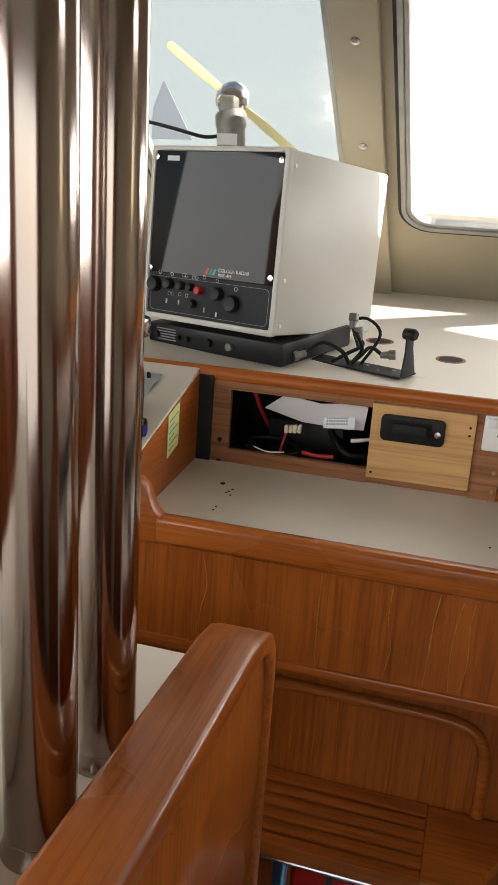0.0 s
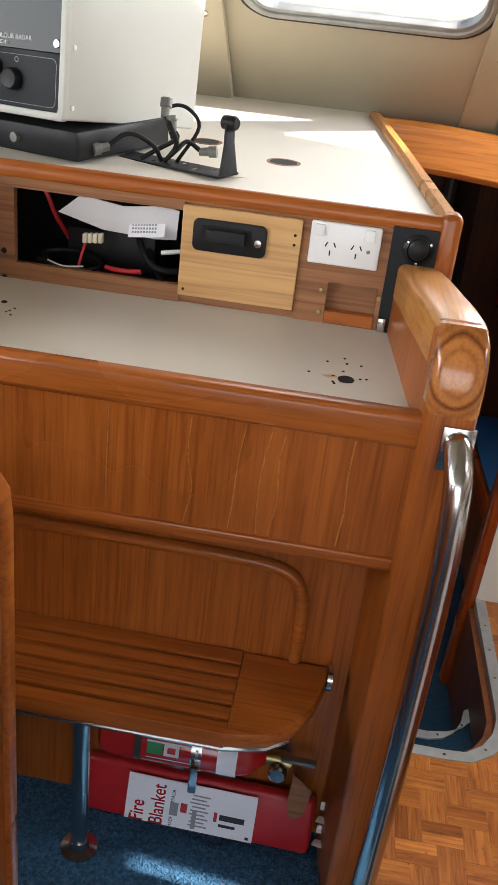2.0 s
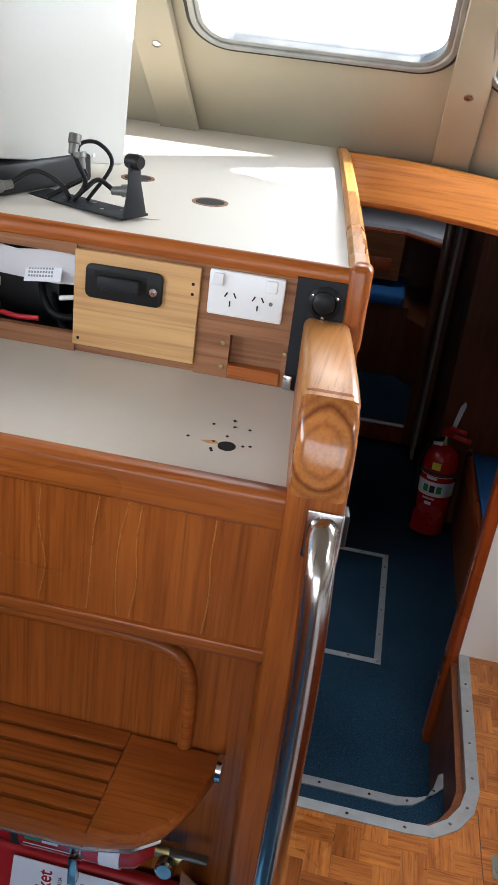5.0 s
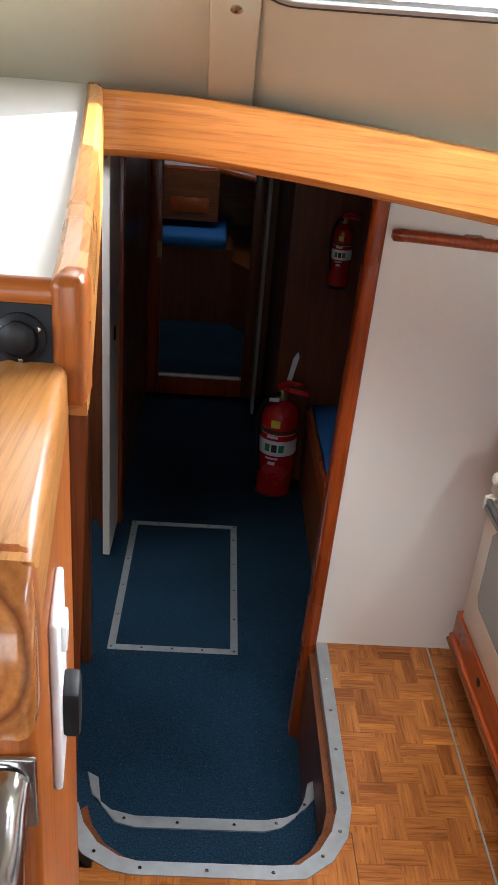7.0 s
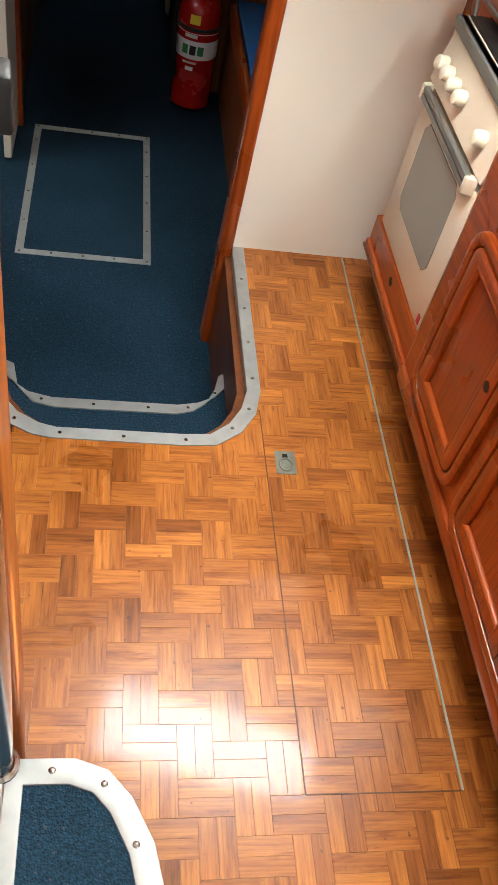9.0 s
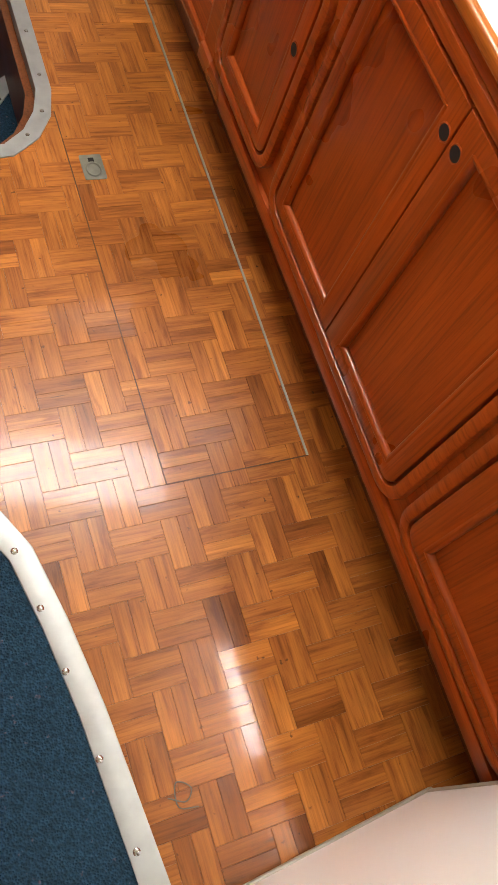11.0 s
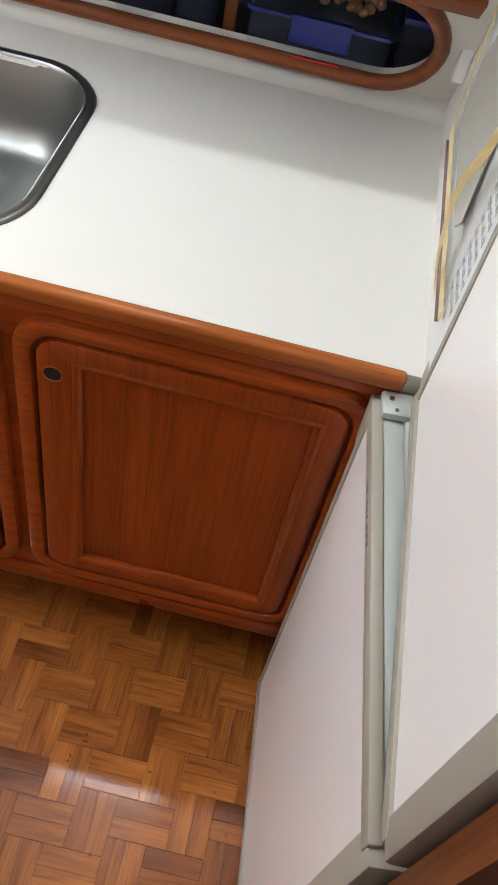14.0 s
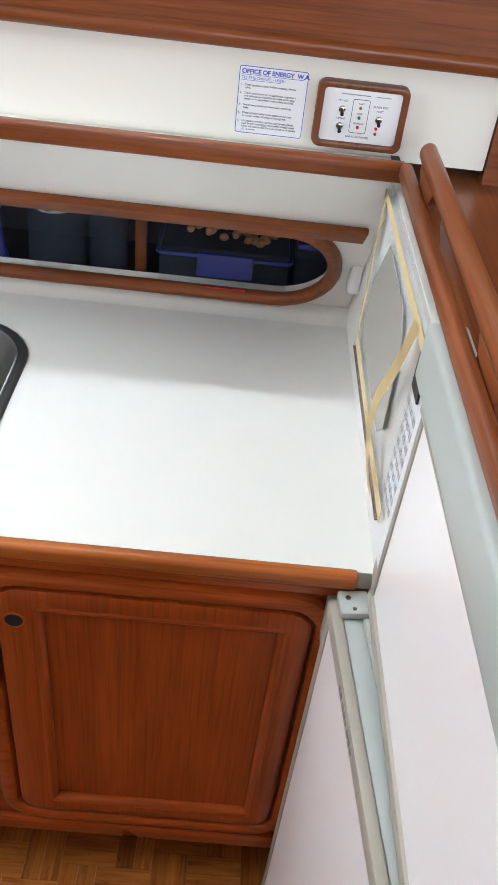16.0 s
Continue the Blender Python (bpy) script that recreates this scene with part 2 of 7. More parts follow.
SINKSTEEL = plain("satin_stainless", (0.25, 0.255, 0.245), 0.40, 0.05, 8, 0, 1.0)
ALU = plain("worn_aluminium", (0.40, 0.41, 0.40), 0.55, 0.14, 25, 0.02, 0.75)
BLACK = plain("black_plastic", (0.012, 0.012, 0.013), 0.4, 0.2, 20)
MATTBLACK = plain("matt_black_paint", (0.016, 0.017, 0.02), 0.55, 0.2, 14)
for dull in (BLACK, MATTBLACK):
    dull.node_tree.nodes["Principled BSDF"].inputs["Specular IOR Level"].default_value = 0.2
RUBBER = plain("black_rubber_seal", (0.02, 0.02, 0.02), 0.6)
# Near-black that paints in the shade inside holes, slots and lockers.
HOLE_SHADE = plain("recess_shade_black", (0.006, 0.005, 0.005), 0.9)
CASE = plain("cream_grey_enamel", (0.50, 0.50, 0.46), 0.42, 0.04, 5, 0.05, fine=500)
SWITCH = plain("white_moulded_plastic", (0.80, 0.80, 0.80), 0.3, 0.02)
PAPER = plain("white_paper", (0.80, 0.80, 0.84), 0.8, 0.03)
LIME = plain("lime_label", (0.62, 0.72, 0.30), 0.6, 0.05)
FIRE_RED = plain("red_enamel", (0.42, 0.012, 0.012), 0.25, 0.1, 6, 0.01, 0, 0.4)
FIRE_CLOTH = plain("red_vinyl_pouch", (0.46, 0.014, 0.020), 0.45, 0.2, 12, 0.1)
BLUE_SEAT = plain("blue_upholstery", (0.03, 0.17, 0.46), 0.85, 0.15, 18, 0.2)
GREYPANEL = plain("grey_instrument_panel", (0.33, 0.36, 0.37), 0.45, 0.05)
FRIDGE = plain("white_fridge_enamel", (0.88, 0.855, 0.84), 0.25, 0.02, 3, 0)
FRIDGE_TRIM = plain("grey_green_fridge_trim", (0.42, 0.45, 0.42), 0.4, 0.05, bump=0)
TAUPE = plain("taupe_trim", (0.36, 0.33, 0.27), 0.45, 0.08, bump=0)
OVEN_CREAM = plain("cream_enamel", (0.72, 0.63, 0.50), 0.3, 0.03, bump=0)
OVEN_GLASS = plain("grey_oven_glass", (0.25, 0.24, 0.21), 0.12, 0.05, bump=0)
KNOB = plain("ivory_knob", (0.76, 0.72, 0.58), 0.35, 0.03, bump=0)
TAPE = plain("yellowed_masking_tape", (0.72, 0.58, 0.30), 0.6, 0.08)
MICRO = plain("white_microwave_front", (0.72, 0.73, 0.74), 0.3, 0.02, bump=0)
MICRO_WIN = plain("grey_microwave_window", (0.40, 0.385, 0.34), 0.25, 0.05, bump=0)
BLUE_LID = plain("blue_plastic", (0.006, 0.014, 0.15), 0.35)
# Locker grey darkened so that its colour carries the gloom inside.
LOCKER_SHADE = plain("shade_darkened_grey", (0.022, 0.024, 0.034), 0.6)
INK = plain("black_ink", (0.02, 0.02, 0.025), 0.7)
BLUE_INK = plain("blue_ink", (0.03, 0.05, 0.42), 0.6)
GREY_INK = plain("grey_print", (0.25, 0.26, 0.28), 0.7)
PALE_INK = plain("pale_print", (0.62, 0.63, 0.64), 0.6)
RED_PLASTIC = plain("red_plastic", (0.5, 0.02, 0.03), 0.35)
GREEN_PRINT = plain("green_print", (0.02, 0.22, 0.08), 0.5)
YELLOW_PRINT = plain("yellow_print", (0.75, 0.58, 0.05), 0.5)
TEAL_PRINT = plain("teal_print", (0.05, 0.35, 0.38), 0.5)
BRASS = plain("dull_brass", (0.35, 0.27, 0.12), 0.4, 0.15, 20, 0.02, 1.0)
GREYMETAL = plain("grey_cast_metal", (0.19, 0.19, 0.175), 0.45, 0.1, 20, 0.05, 0.5)
HATCH_PLATE = plain("dull_pewter", (0.22, 0.23, 0.20), 0.5, 0.2, 40, 0.05, 0.7)
SCREEN = mat("smoked_glass", (0.006, 0.005, 0.006), 0.03, 0, 0, 0.13)


def clear(name, colour=(1, 1, 1), rough=0.0, alpha=0.1):
    m = mat(name, colour, rough)
    b = m.node_tree.nodes["Principled BSDF"]
    b.inputs["Alpha"].default_value = alpha
    return m


PANE = clear("window_glass", (0.9, 0.95, 0.97), 0.02, 0.06)
BLADE = clear("translucent_yellow_plastic", (0.74, 0.68, 0.36), 0.25, 0.72)
PLASTIC_CLEAR = clear("clear_plastic", (0.10, 0.13, 0.19), 0.15, 0.16)

# ---------------------------------------------------------------- mesh helpers


def thing(name, label, category, base=(0, 0, 0), group="", kind=""):
    ob = new(name)
    ob.empty_display_size = 0.05
    ob.location = base
    return tagged(ob, label, category, group, kind)


def placed(ob):
    return ob.matrix_basis if ob.parent is None else placed(ob.parent) @ ob.matrix_parent_inverse @ ob.matrix_basis


def part(name, bm, material, parent=None, label="", smooth=None):
    me = bpy.data.meshes.new(name)
    bmesh.ops.recalc_face_normals(bm, faces=bm.faces)
    bm.to_mesh(me)
    bm.free()
    me.materials.append(material)
    if smooth is not None:
        me.shade_smooth()
        me.set_sharp_from_angle(angle=radians(smooth))
    ob = new(name, me)
    if parent is not None:
        ob.parent = parent
        ob.matrix_parent_inverse = placed(parent).inverted()
    if label:
        ob["label"] = label
    return ob


def structure(name, bm, material, label, category, smooth=None):
    return tagged(part(name, bm, material, None, "", smooth), label, category, "", "structure")


def single(name, bm, material, label, category, group="", smooth=40):
    return tagged(part(name, bm, material, None, "", smooth), label, category, group)


def box(x0, x1, y0, y1, z0, z1, bevel=0.0, segments=2, bm=None, m=None):
    b = bmesh.new()
    vs = [b.verts.new((x, y, z)) for x in (x0, x1) for y in (y0, y1) for z in (z0, z1)]
    for f in ((0, 1, 3, 2), (4, 6, 7, 5), (0, 4, 5, 1), (2, 3, 7, 6), (0, 2, 6, 4), (1, 5, 7, 3)):
        b.faces.new([vs[i] for i in f])
    if bevel:
        bmesh.ops.bevel(b, geom=b.edges[:], offset=bevel, segments=segments, affect="EDGES", profile=0.5)
    return joined(b, bm, m)


def joined(b, bm=None, m=None):
    if m is not None:
        bmesh.ops.transform(b, matrix=m, verts=b.verts)
    if bm is None:
        return b
    me = bpy.data.meshes.new("tmp")
    b.to_mesh(me)
    b.free()
    bm.from_mesh(me)
    bpy.data.meshes.remove(me)
    return bm


def prism(pts, lo, hi, axis="z", bevel=0.0, bm=None, m=None, segments=2):
    """A flat outline drawn out along an axis. Axis x: points are (y, z); y: (x, z); z: (x, y)."""
    put = {"z": lambda p, h: (p[0], p[1], h), "y": lambda p, h: (p[0], h, p[1]), "x": lambda p, h: (h, p[0], p[1])}[axis]
    b = bmesh.new()
    a, c = [b.verts.new(put(p, lo)) for p in pts], [b.verts.new(put(p, hi)) for p in pts]
    b.faces.new(a), b.faces.new(c[::-1])
    for i in range(len(pts)):
        j = (i + 1) % len(pts)
        b.faces.new((a[i], c[i], c[j], a[j]))
    if bevel:
        bmesh.ops.recalc_face_normals(b, faces=b.faces)
        rim = [e for e in b.edges if any(len(f.verts) == len(pts) for f in e.link_faces) and (len(pts) > 4 or True)]
        rim = [e for e in rim if (e.verts[0] in a and e.verts[1] in a) or (e.verts[0] in c and e.verts[1] in c)]
        bmesh.ops.bevel(b, geom=rim, offset=bevel, segments=segments, affect="EDGES", profile=0.5)
    return joined(b, bm, m)


def rounded(x0, x1, y0, y1, r, n=6, corners=(1, 1, 1, 1)):
    """A rectangle's outline with round corners, from (x0, y0) anticlockwise."""
    out = []
    for (cx, cy, a0), on in zip(((x0 + r, y0 + r, 180), (x1 - r, y0 + r, 270), (x1 - r, y1 - r, 0), (x0 + r, y1 - r, 90)), corners):
        if on:
            out += [(cx + r * math.cos(radians(a0 + 90 * k / n)), cy + r * math.sin(radians(a0 + 90 * k / n))) for k in range(n + 1)]
        else:
            out.append((cx + (-r if a0 in (180, 90) else r), cy + (-r if a0 in (180, 270) else r)))
    return out


def ring(outer, inner, lo, hi, axis="z", bm=None, m=None, bevel=0.0):
    """A frame between two outlines of equally many points."""
    put = {"z": lambda p, h: (p[0], p[1], h), "y": lambda p, h: (p[0], h, p[1]), "x": lambda p, h: (h, p[0], p[1])}[axis]
    b = bmesh.new()
    rows = [[b.verts.new(put(p, h)) for p in pts] for pts, h in ((outer, lo), (outer, hi), (inner, hi), (inner, lo))]
    n = len(outer)
    for k in range(4):
        for i in range(n):
            j = (i + 1) % n
            b.faces.new((rows[k][i], rows[k][j], rows[(k + 1) % 4][j], rows[(k + 1) % 4][i]))
    if bevel:
        rim = [e for e in b.edges if any(e.verts[0] in set(r) and e.verts[1] in set(r) for r in rows[1:3])]
        bmesh.ops.bevel(b, geom=rim, offset=bevel, segments=2, affect="EDGES", profile=0.5)
    return joined(b, bm, m)


def tube(points, radius, sides=12, bm=None, caps=True, m=None, flat=None):
    """A round bar along points; radius may be a list. flat: (a, b) half-sizes of an oval section."""
    b = bmesh.new()
    pts = [Vector(p) for p in points]
    rad = radius if isinstance(radius, (list, tuple)) else [radius] * len(pts)
    rows, side = [], None
    for i, p in enumerate(pts):
        d = (pts[min(i + 1, len(pts) - 1)] - pts[max(i - 1, 0)]).normalized()
        if side is None:
            side = d.cross(Vector((0, 0, 1)) if abs(d.z) < 0.9 else Vector((0, 1, 0))).normalized()
        side = (side - d * side.dot(d)).normalized()
        up = d.cross(side)
        row = []
        for k in range(sides):
            a = 2 * math.pi * k / sides
            fa, fb = flat if flat else (1, 1)
            row.append(b.verts.new(p + rad[i] * (side * math.cos(a) * fa + up * math.sin(a) * fb)))
        rows.append(row)
    for r0, r1 in zip(rows, rows[1:]):
        for k in range(sides):
            j = (k + 1) % sides
            b.faces.new((r0[k], r0[j], r1[j], r1[k]))
    if caps:
        b.faces.new(rows[0][::-1]), b.faces.new(rows[-1])
    return joined(b, bm, m)


def lathe(profile, m=None, sides=24, bm=None):
    """A turned shape about z: profile of (radius, z)."""
    b = bmesh.new()
    rows = []
    for r, z in profile:
        rows.append([b.verts.new((max(r, 1e-5) * math.cos(2 * math.pi * k / sides), max(r, 1e-5) * math.sin(2 * math.pi * k / sides), z)) for k in range(sides)])
    for r0, r1 in zip(rows, rows[1:]):
        for k in range(sides):
            j = (k + 1) % sides
            b.faces.new((r0[k], r0[j], r1[j], r1[k]))
    b.faces.new(rows[0][::-1]), b.faces.new(rows[-1])
    return joined(b, bm, m)


def curve_points(ctrl, n=24):
    """A smooth line through points."""
    c = [Vector(p) for p in ctrl]
    c = [c[0] * 2 - c[1]] + c + [c[-1] * 2 - c[-2]]
    out, seg = [], len(c) - 3
    for i in range(n + 1):
        u = i / n * seg
        k = min(int(u), seg - 1)
        t = u - k
        p0, p1, p2, p3 = c[k:k + 4]
        out.append(0.5 * ((2 * p1) + (p2 - p0) * t + (2 * p0 - 5 * p1 + 4 * p2 - p3) * t * t + (3 * p1 - p0 - 3 * p2 + p3) * t ** 3))
    return out


def screw(parent, at, facing, r=0.006, material=None):
    m = Matrix.Translation(at) @ Vector(facing).to_track_quat("Z", "Y").to_matrix().to_4x4()
    b = lathe([(r, -0.003), (r, 0.0005), (r * 0.8, 0.0015), (0, 0.0018)], m, 10)
    return part("screw", b, material or STEEL, parent, "", 40)


def lettering(words, size, material, m, name="lettering", parent=None, align="LEFT", bold=0.0):
    """Words in the built-in font, as a flat mesh. m: pose of the text's origin, x along, y up, z out."""
    cu = bpy.data.curves.new("text", "FONT")
    cu.body, cu.size, cu.align_x, cu.extrude = words, size, align, 0.0002
    cu.offset = bold * size
    ob = bpy.data.objects.new("text", cu)
    scene.collection.objects.link(ob)
    me = bpy.data.meshes.new_from_object(ob.evaluated_get(bpy.context.evaluated_depsgraph_get()))
    bpy.data.objects.remove(ob)
    b = bmesh.new()
    b.from_mesh(me)
    bpy.data.meshes.remove(me)
    bmesh.ops.transform(b, matrix=m, verts=b.verts)
    return part(name, b, material, parent)


def on_plane(origin, right, up):
    """The pose of a sheet: x runs right, y up, z out of it."""
    r, u = Vector(right).normalized(), Vector(up).normalized()
    n = r.cross(u).normalized()
    u = n.cross(r)
    m = Matrix((r, u, n)).transposed().to_4x4()
    m.translation = origin
    return m

# ---------------------------------------------------------------- levels and planes
HELM, TREAD, LOW, LOWTREAD = 0.503, 0.25, -0.413, -0.20
CEIL = 2.42


def dash_z(y):
    return 1.58 + 0.085 * (y - 1.87)


def desk_z(y):
    return 1.40 + 0.09 * (y - 1.859)


# ---------------------------------------------------------------- shell
HX0, HX1, HY0, HY1 = 1.76, 1.90, 0.96, 1.68
b = box(-1.75, HX0, -1.75, 2.2, CEIL, CEIL + 0.05)
box(HX1, 2.35, -1.75, 2.2, CEIL, CEIL + 0.05, bm=b)
box(HX0, HX1, -1.75, HY0, CEIL, CEIL + 0.05, bm=b)
box(HX0, HX1, HY1, 2.2, CEIL, CEIL + 0.05, bm=b)
structure("ceiling", b, VINYL, "beige vinyl-lined wheelhouse ceiling", "ceiling")
hatch = thing("deck_hatch", "narrow frosted deck light in the wheelhouse ceiling", "hatch", (1.83, 1.32, CEIL), kind="structure")
part("hatch_frame", ring(rounded(HX0 - 0.03, HX1 + 0.03, HY0 - 0.03, HY1 + 0.03, 0.04, 5), rounded(HX0 + 0.01, HX1 - 0.01, HY0 + 0.01, HY1 - 0.01, 0.02, 5), CEIL - 0.008, CEIL + 0.06, "z"), ALU, hatch)
part("pane", box(HX0, HX1, HY0, HY1, CEIL + 0.05, CEIL + 0.06), WHITE, hatch, "frosted acrylic pane")
# out-of-view walls added: aft with wide opening, port with window band, starboard slotted
# Teak on the unseen aft and port walls warms reflections and bounced light.
b = box(-1.75, 2.35, -1.75, -1.69, -0.02, 0.95)
box(-1.75, 2.35, -1.75, -1.69, 2.30, CEIL, bm=b)
box(-1.75, -0.95, -1.75, -1.69, 0.95, 2.30, bm=b)
box(1.65, 2.35, -1.75, -1.69, 0.95, 2.30, bm=b)
structure("wall_aft", b, TEAK, "unseen varnished teak aft wall, added with a wide opening", "wall")
b = box(-1.75, -1.69, -1.69, 3.4, -0.02, 1.70)
box(-1.75, -1.69, -1.69, 3.4, 2.28, CEIL, bm=b)
for y in (-1.69, -0.5, 0.75, 1.6):
    box(-1.75, -1.69, y, y + 0.12, 1.70, 2.28, bm=b)
structure("wall_port", b, TEAK, "unseen varnished teak port wall, added with a band of windows", "wall")
# Unseen wall; slots and bars are sized to cast the carpet's sun stripes.
b = box(2.30, 2.32, -1.69, 3.4, -0.02, 1.90)
box(2.30, 2.32, -1.69, 3.4, 2.215, CEIL, bm=b)
for y0, y1 in ((-1.69, 1.05), (1.262, 1.275), (1.30, 1.33), (1.375, 3.4)):
    box(2.30, 2.32, y0, y1, 1.90, 2.215, bm=b)
structure("wall_starboard", b, VINYL, "unseen beige starboard wall, slotted to shape the sun patch", "wall")

# raked windscreen: lining panel below, glass above, posts between
RN = Vector((0, 0.6, 0.8))
RU = Vector((0, -0.8, 0.6))


def rake(x, s, out=0.0):
    """A point on the raked screen: x athwart, s metres up the slope from z = 1.69, out towards the cabin."""
    return Vector((x, 3.01, 1.69)) + RU * s - RN * out


def rake_pose(x, s, out=0.0):
    return on_plane(rake(x, s, out), (1, 0, 0), RU)


def raked(pts, lo, hi, origin=(0, 0), bm=None, bevel=0.0):
    """An outline on the screen (x, s) with thickness lo..hi towards the cabin."""
    m = Matrix((Vector((1, 0, 0)), RU, -RN)).transposed().to_4x4()
    m.translation = (0, 3.01, 1.69)
    return prism(pts, lo, hi, "z", bevel, bm, m)


S_SILL, S_TOP = 0.335, 1.30
b = raked([(-1.75, -0.06), (0.66, -0.06), (0.66, S_SILL), (-1.75, S_SILL)], -0.04, 0.0)
raked([(-1.75, S_TOP - 0.12), (0.66, S_TOP - 0.12), (0.66, S_TOP), (-1.75, S_TOP)], -0.04, 0.0, bm=b)
for x0, x1 in ((-0.122, 0.004), (0.602, 0.66), (-1.0, -0.70)):
    raked([(x0, S_SILL), (x1, S_SILL), (x1, S_TOP - 0.12), (x0, S_TOP - 0.12)], -0.04, 0.0, bm=b)
for x0, x1 in ((-0.70, -0.122), (0.004, 0.602)):
    # rounded infill at the lower corners of each light
    for cx, sgn in ((x0, 1), (x1, -1)):
        r = 0.06
        arc = [(cx + sgn * (r - r * math.cos(radians(a))), S_SILL + r - r * math.sin(radians(a))) for a in range(0, 91, 15)]
        raked([(cx, S_SILL)] + arc[::(1 if sgn > 0 else 1)], -0.04, 0.0, bm=b)
structure("wall_front", b, VINYL, "beige vinyl-lined raked windscreen surround", "wall")

# the starboard facet of the screen, angled aft
FD = Vector((0.92, -0.392, 0)).normalized()
FO = Vector((0.66, 3.01, 1.69))
FN = Vector((0.392, 0.92, 0)).normalized() * 0.6 + Vector((0, 0, 0.8))
FU = FD.cross(FN).normalized()
FM = Matrix((FD, FU, FN * -1)).transposed().to_4x4()
FM.translation = FO
FK = -FU.x / FD.x
b = prism([(-0.12 * FK, -0.12), (1.75, -0.12), (1.75, 0.285), (0.285 * FK, 0.285)], -0.04, 0.0, "z", 0, None, FM)
prism([(0.285 * FK, 0.285), (0.12, 0.285), (0.245, 0.64), (0.64 * FK, 0.64)], -0.04, 0.0, "z", 0, b, FM)
prism([(1.25, 0.285), (1.75, 0.285), (1.75, 0.64), (1.33, 0.64)], -0.04, 0.0, "z", 0, b, FM)
prism([(0.64 * FK, 0.64), (1.75, 0.64), (1.75, 1.30), (1.30 * FK, 1.30)], -0.04, 0.0, "z", 0, b, FM)
structure("wall_front_starboard", b, VINYL, "beige vinyl-lined angled windscreen facet", "wall")


def screen_window(name, outline, lo_m, label):
    w = thing(name, label, "window", kind="structure")
    r0 = rounded(*outline, 0.065, 8)
    cx, cy = (outline[0] + outline[1]) / 2, (outline[2] + outline[3]) / 2

    def grown(d):
        return rounded(outline[0] - d, outline[1] + d, outline[2] - d, outline[3] + d, 0.065 + d * 0.9, 8)
    part("rubber_seal", ring(grown(0.034), grown(0.026), -0.008, 0.006, "z", None, lo_m), RUBBER, w)
    part("window_frame", ring(grown(0.026), grown(0.012), -0.02, 0.010, "z", None, lo_m, 0.003), ALU, w, "aluminium window frame")
    part("window_frame", ring(grown(0.012), grown(0.0), -0.02, 0.004, "z", None, lo_m, 0.002), ALU, w, "bright inner bead")
    glass = part("pane", prism(r0, -0.014, -0.010, "z", 0, None, lo_m), PANE, w)
    glass.visible_shadow = False
    return w


RM = Matrix((Vector((1, 0, 0)), RU, -RN)).transposed().to_4x4()
RM.translation = (0, 3.01, 1.69)
screen_window("window_1", (-0.672, -0.150, S_SILL + 0.01, S_TOP - 0.13), RM, "raked windscreen pane with a black rubber seal")
screen_window("window_2", (0.034, 0.574, S_SILL + 0.008, S_TOP - 0.13), RM, "raked windscreen pane with rounded corners, blown out by daylight")
screen_window("window_3", (0.095, 1.15, 0.300, 0.625), FM @ Matrix(((1, 0.30, 0, -0.045), (0, 1, 0, 0), (0, 0, 1, 0), (0, 0, 0, 1))), "angled starboard windscreen pane with rounded corners")

# padded posts over the joints of the screen, each with screw caps
POSTS = (([(-0.131, -0.03), (-0.028, -0.03), (-0.024, 1.2), (-0.130, 1.2)], [(-0.076, 0.334), (-0.077, 0.666), (-0.076, 0.98)]),
         ([(0.597, -0.03), (0.691, -0.03), (0.682, 1.2), (0.602, 1.2)], [(0.645, 0.285), (0.644, 0.61), (0.643, 0.94)]),
         ([(-1.03, -0.03), (-0.865, -0.03), (-0.716, 0.57), (-0.687, 1.2), (-0.80, 1.2), (-0.886, 0.58)], [(-0.847, 0.267), (-0.813, 0.641)]))
for outline, caps in POSTS:
    p = thing("post_cover", "beige vinyl-covered windscreen post with screw caps", "post", rake((outline[0][0] + outline[1][0]) / 2, 0.0), "windscreen posts")
    part("pad", raked(outline, 0.004, 0.03, bevel=0.006), VINYL, p, "", 40)
    for x, up in caps:
        m = Matrix.Translation(rake(x, up, 0.03)) @ (-RN).to_track_quat("Z", "Y").to_matrix().to_4x4()
        part("screw_cap", lathe([(0.011, -0.002), (0.011, 0.003), (0.006, 0.006), (0, 0.006)], m, 14), STEEL, p, "chrome screw cap", 40)

# port side window beyond the left post
screen_window("window_4", (-1.30, -0.90, 0.10, 0.6), RM, "small port quarter window with rounded corners")

# parquet floor of the galley: bed below, fingers on top
FX0, FX1, FY0, FY1 = 0.20, 1.56, 0.35, 3.34
b = prism([(0.2, -1.7), (2.3, -1.7), (2.3, 3.35), (1.04, 3.35), (1.04, 2.62), (1.02, 2.53), (0.95, 2.45), (0.86, 2.42), (0.46, 2.42), (0.38, 2.45), (0.33, 2.5), (0.2, 2.5)], -0.06, -0.006)
floor = structure("floor", b, GROUT, "dark bed beneath the galley parquet", "floor")

# raised helm floor, its edge nosing and the step beside it
structure("floor_helm", prism([(-1.69, -1.69), (0.515, -1.69), (0.515, 1.498), (0.475, 1.498), (0.455, 1.95), (-1.69, 1.95)], HELM - 0.06, HELM), CARPET, "blue flecked loop-pile carpet on the raised helm floor", "carpet")
structure("wall_step_side", box(0.44, 0.50, -1.69, 1.50, 0.0, HELM - 0.06), TEAK_Y, "varnished timber side of the raised helm floor", "wall")
b = box(0.497, 0.531, 0.2, 1.45, HELM - 0.03, HELM + 0.004, 0.003)
nose = thing("step_nosing", "worn aluminium nosing along the helm floor edge", "step edge", (0.515, 0.8, HELM))
part("strip", b, ALU, nose, "", 30)
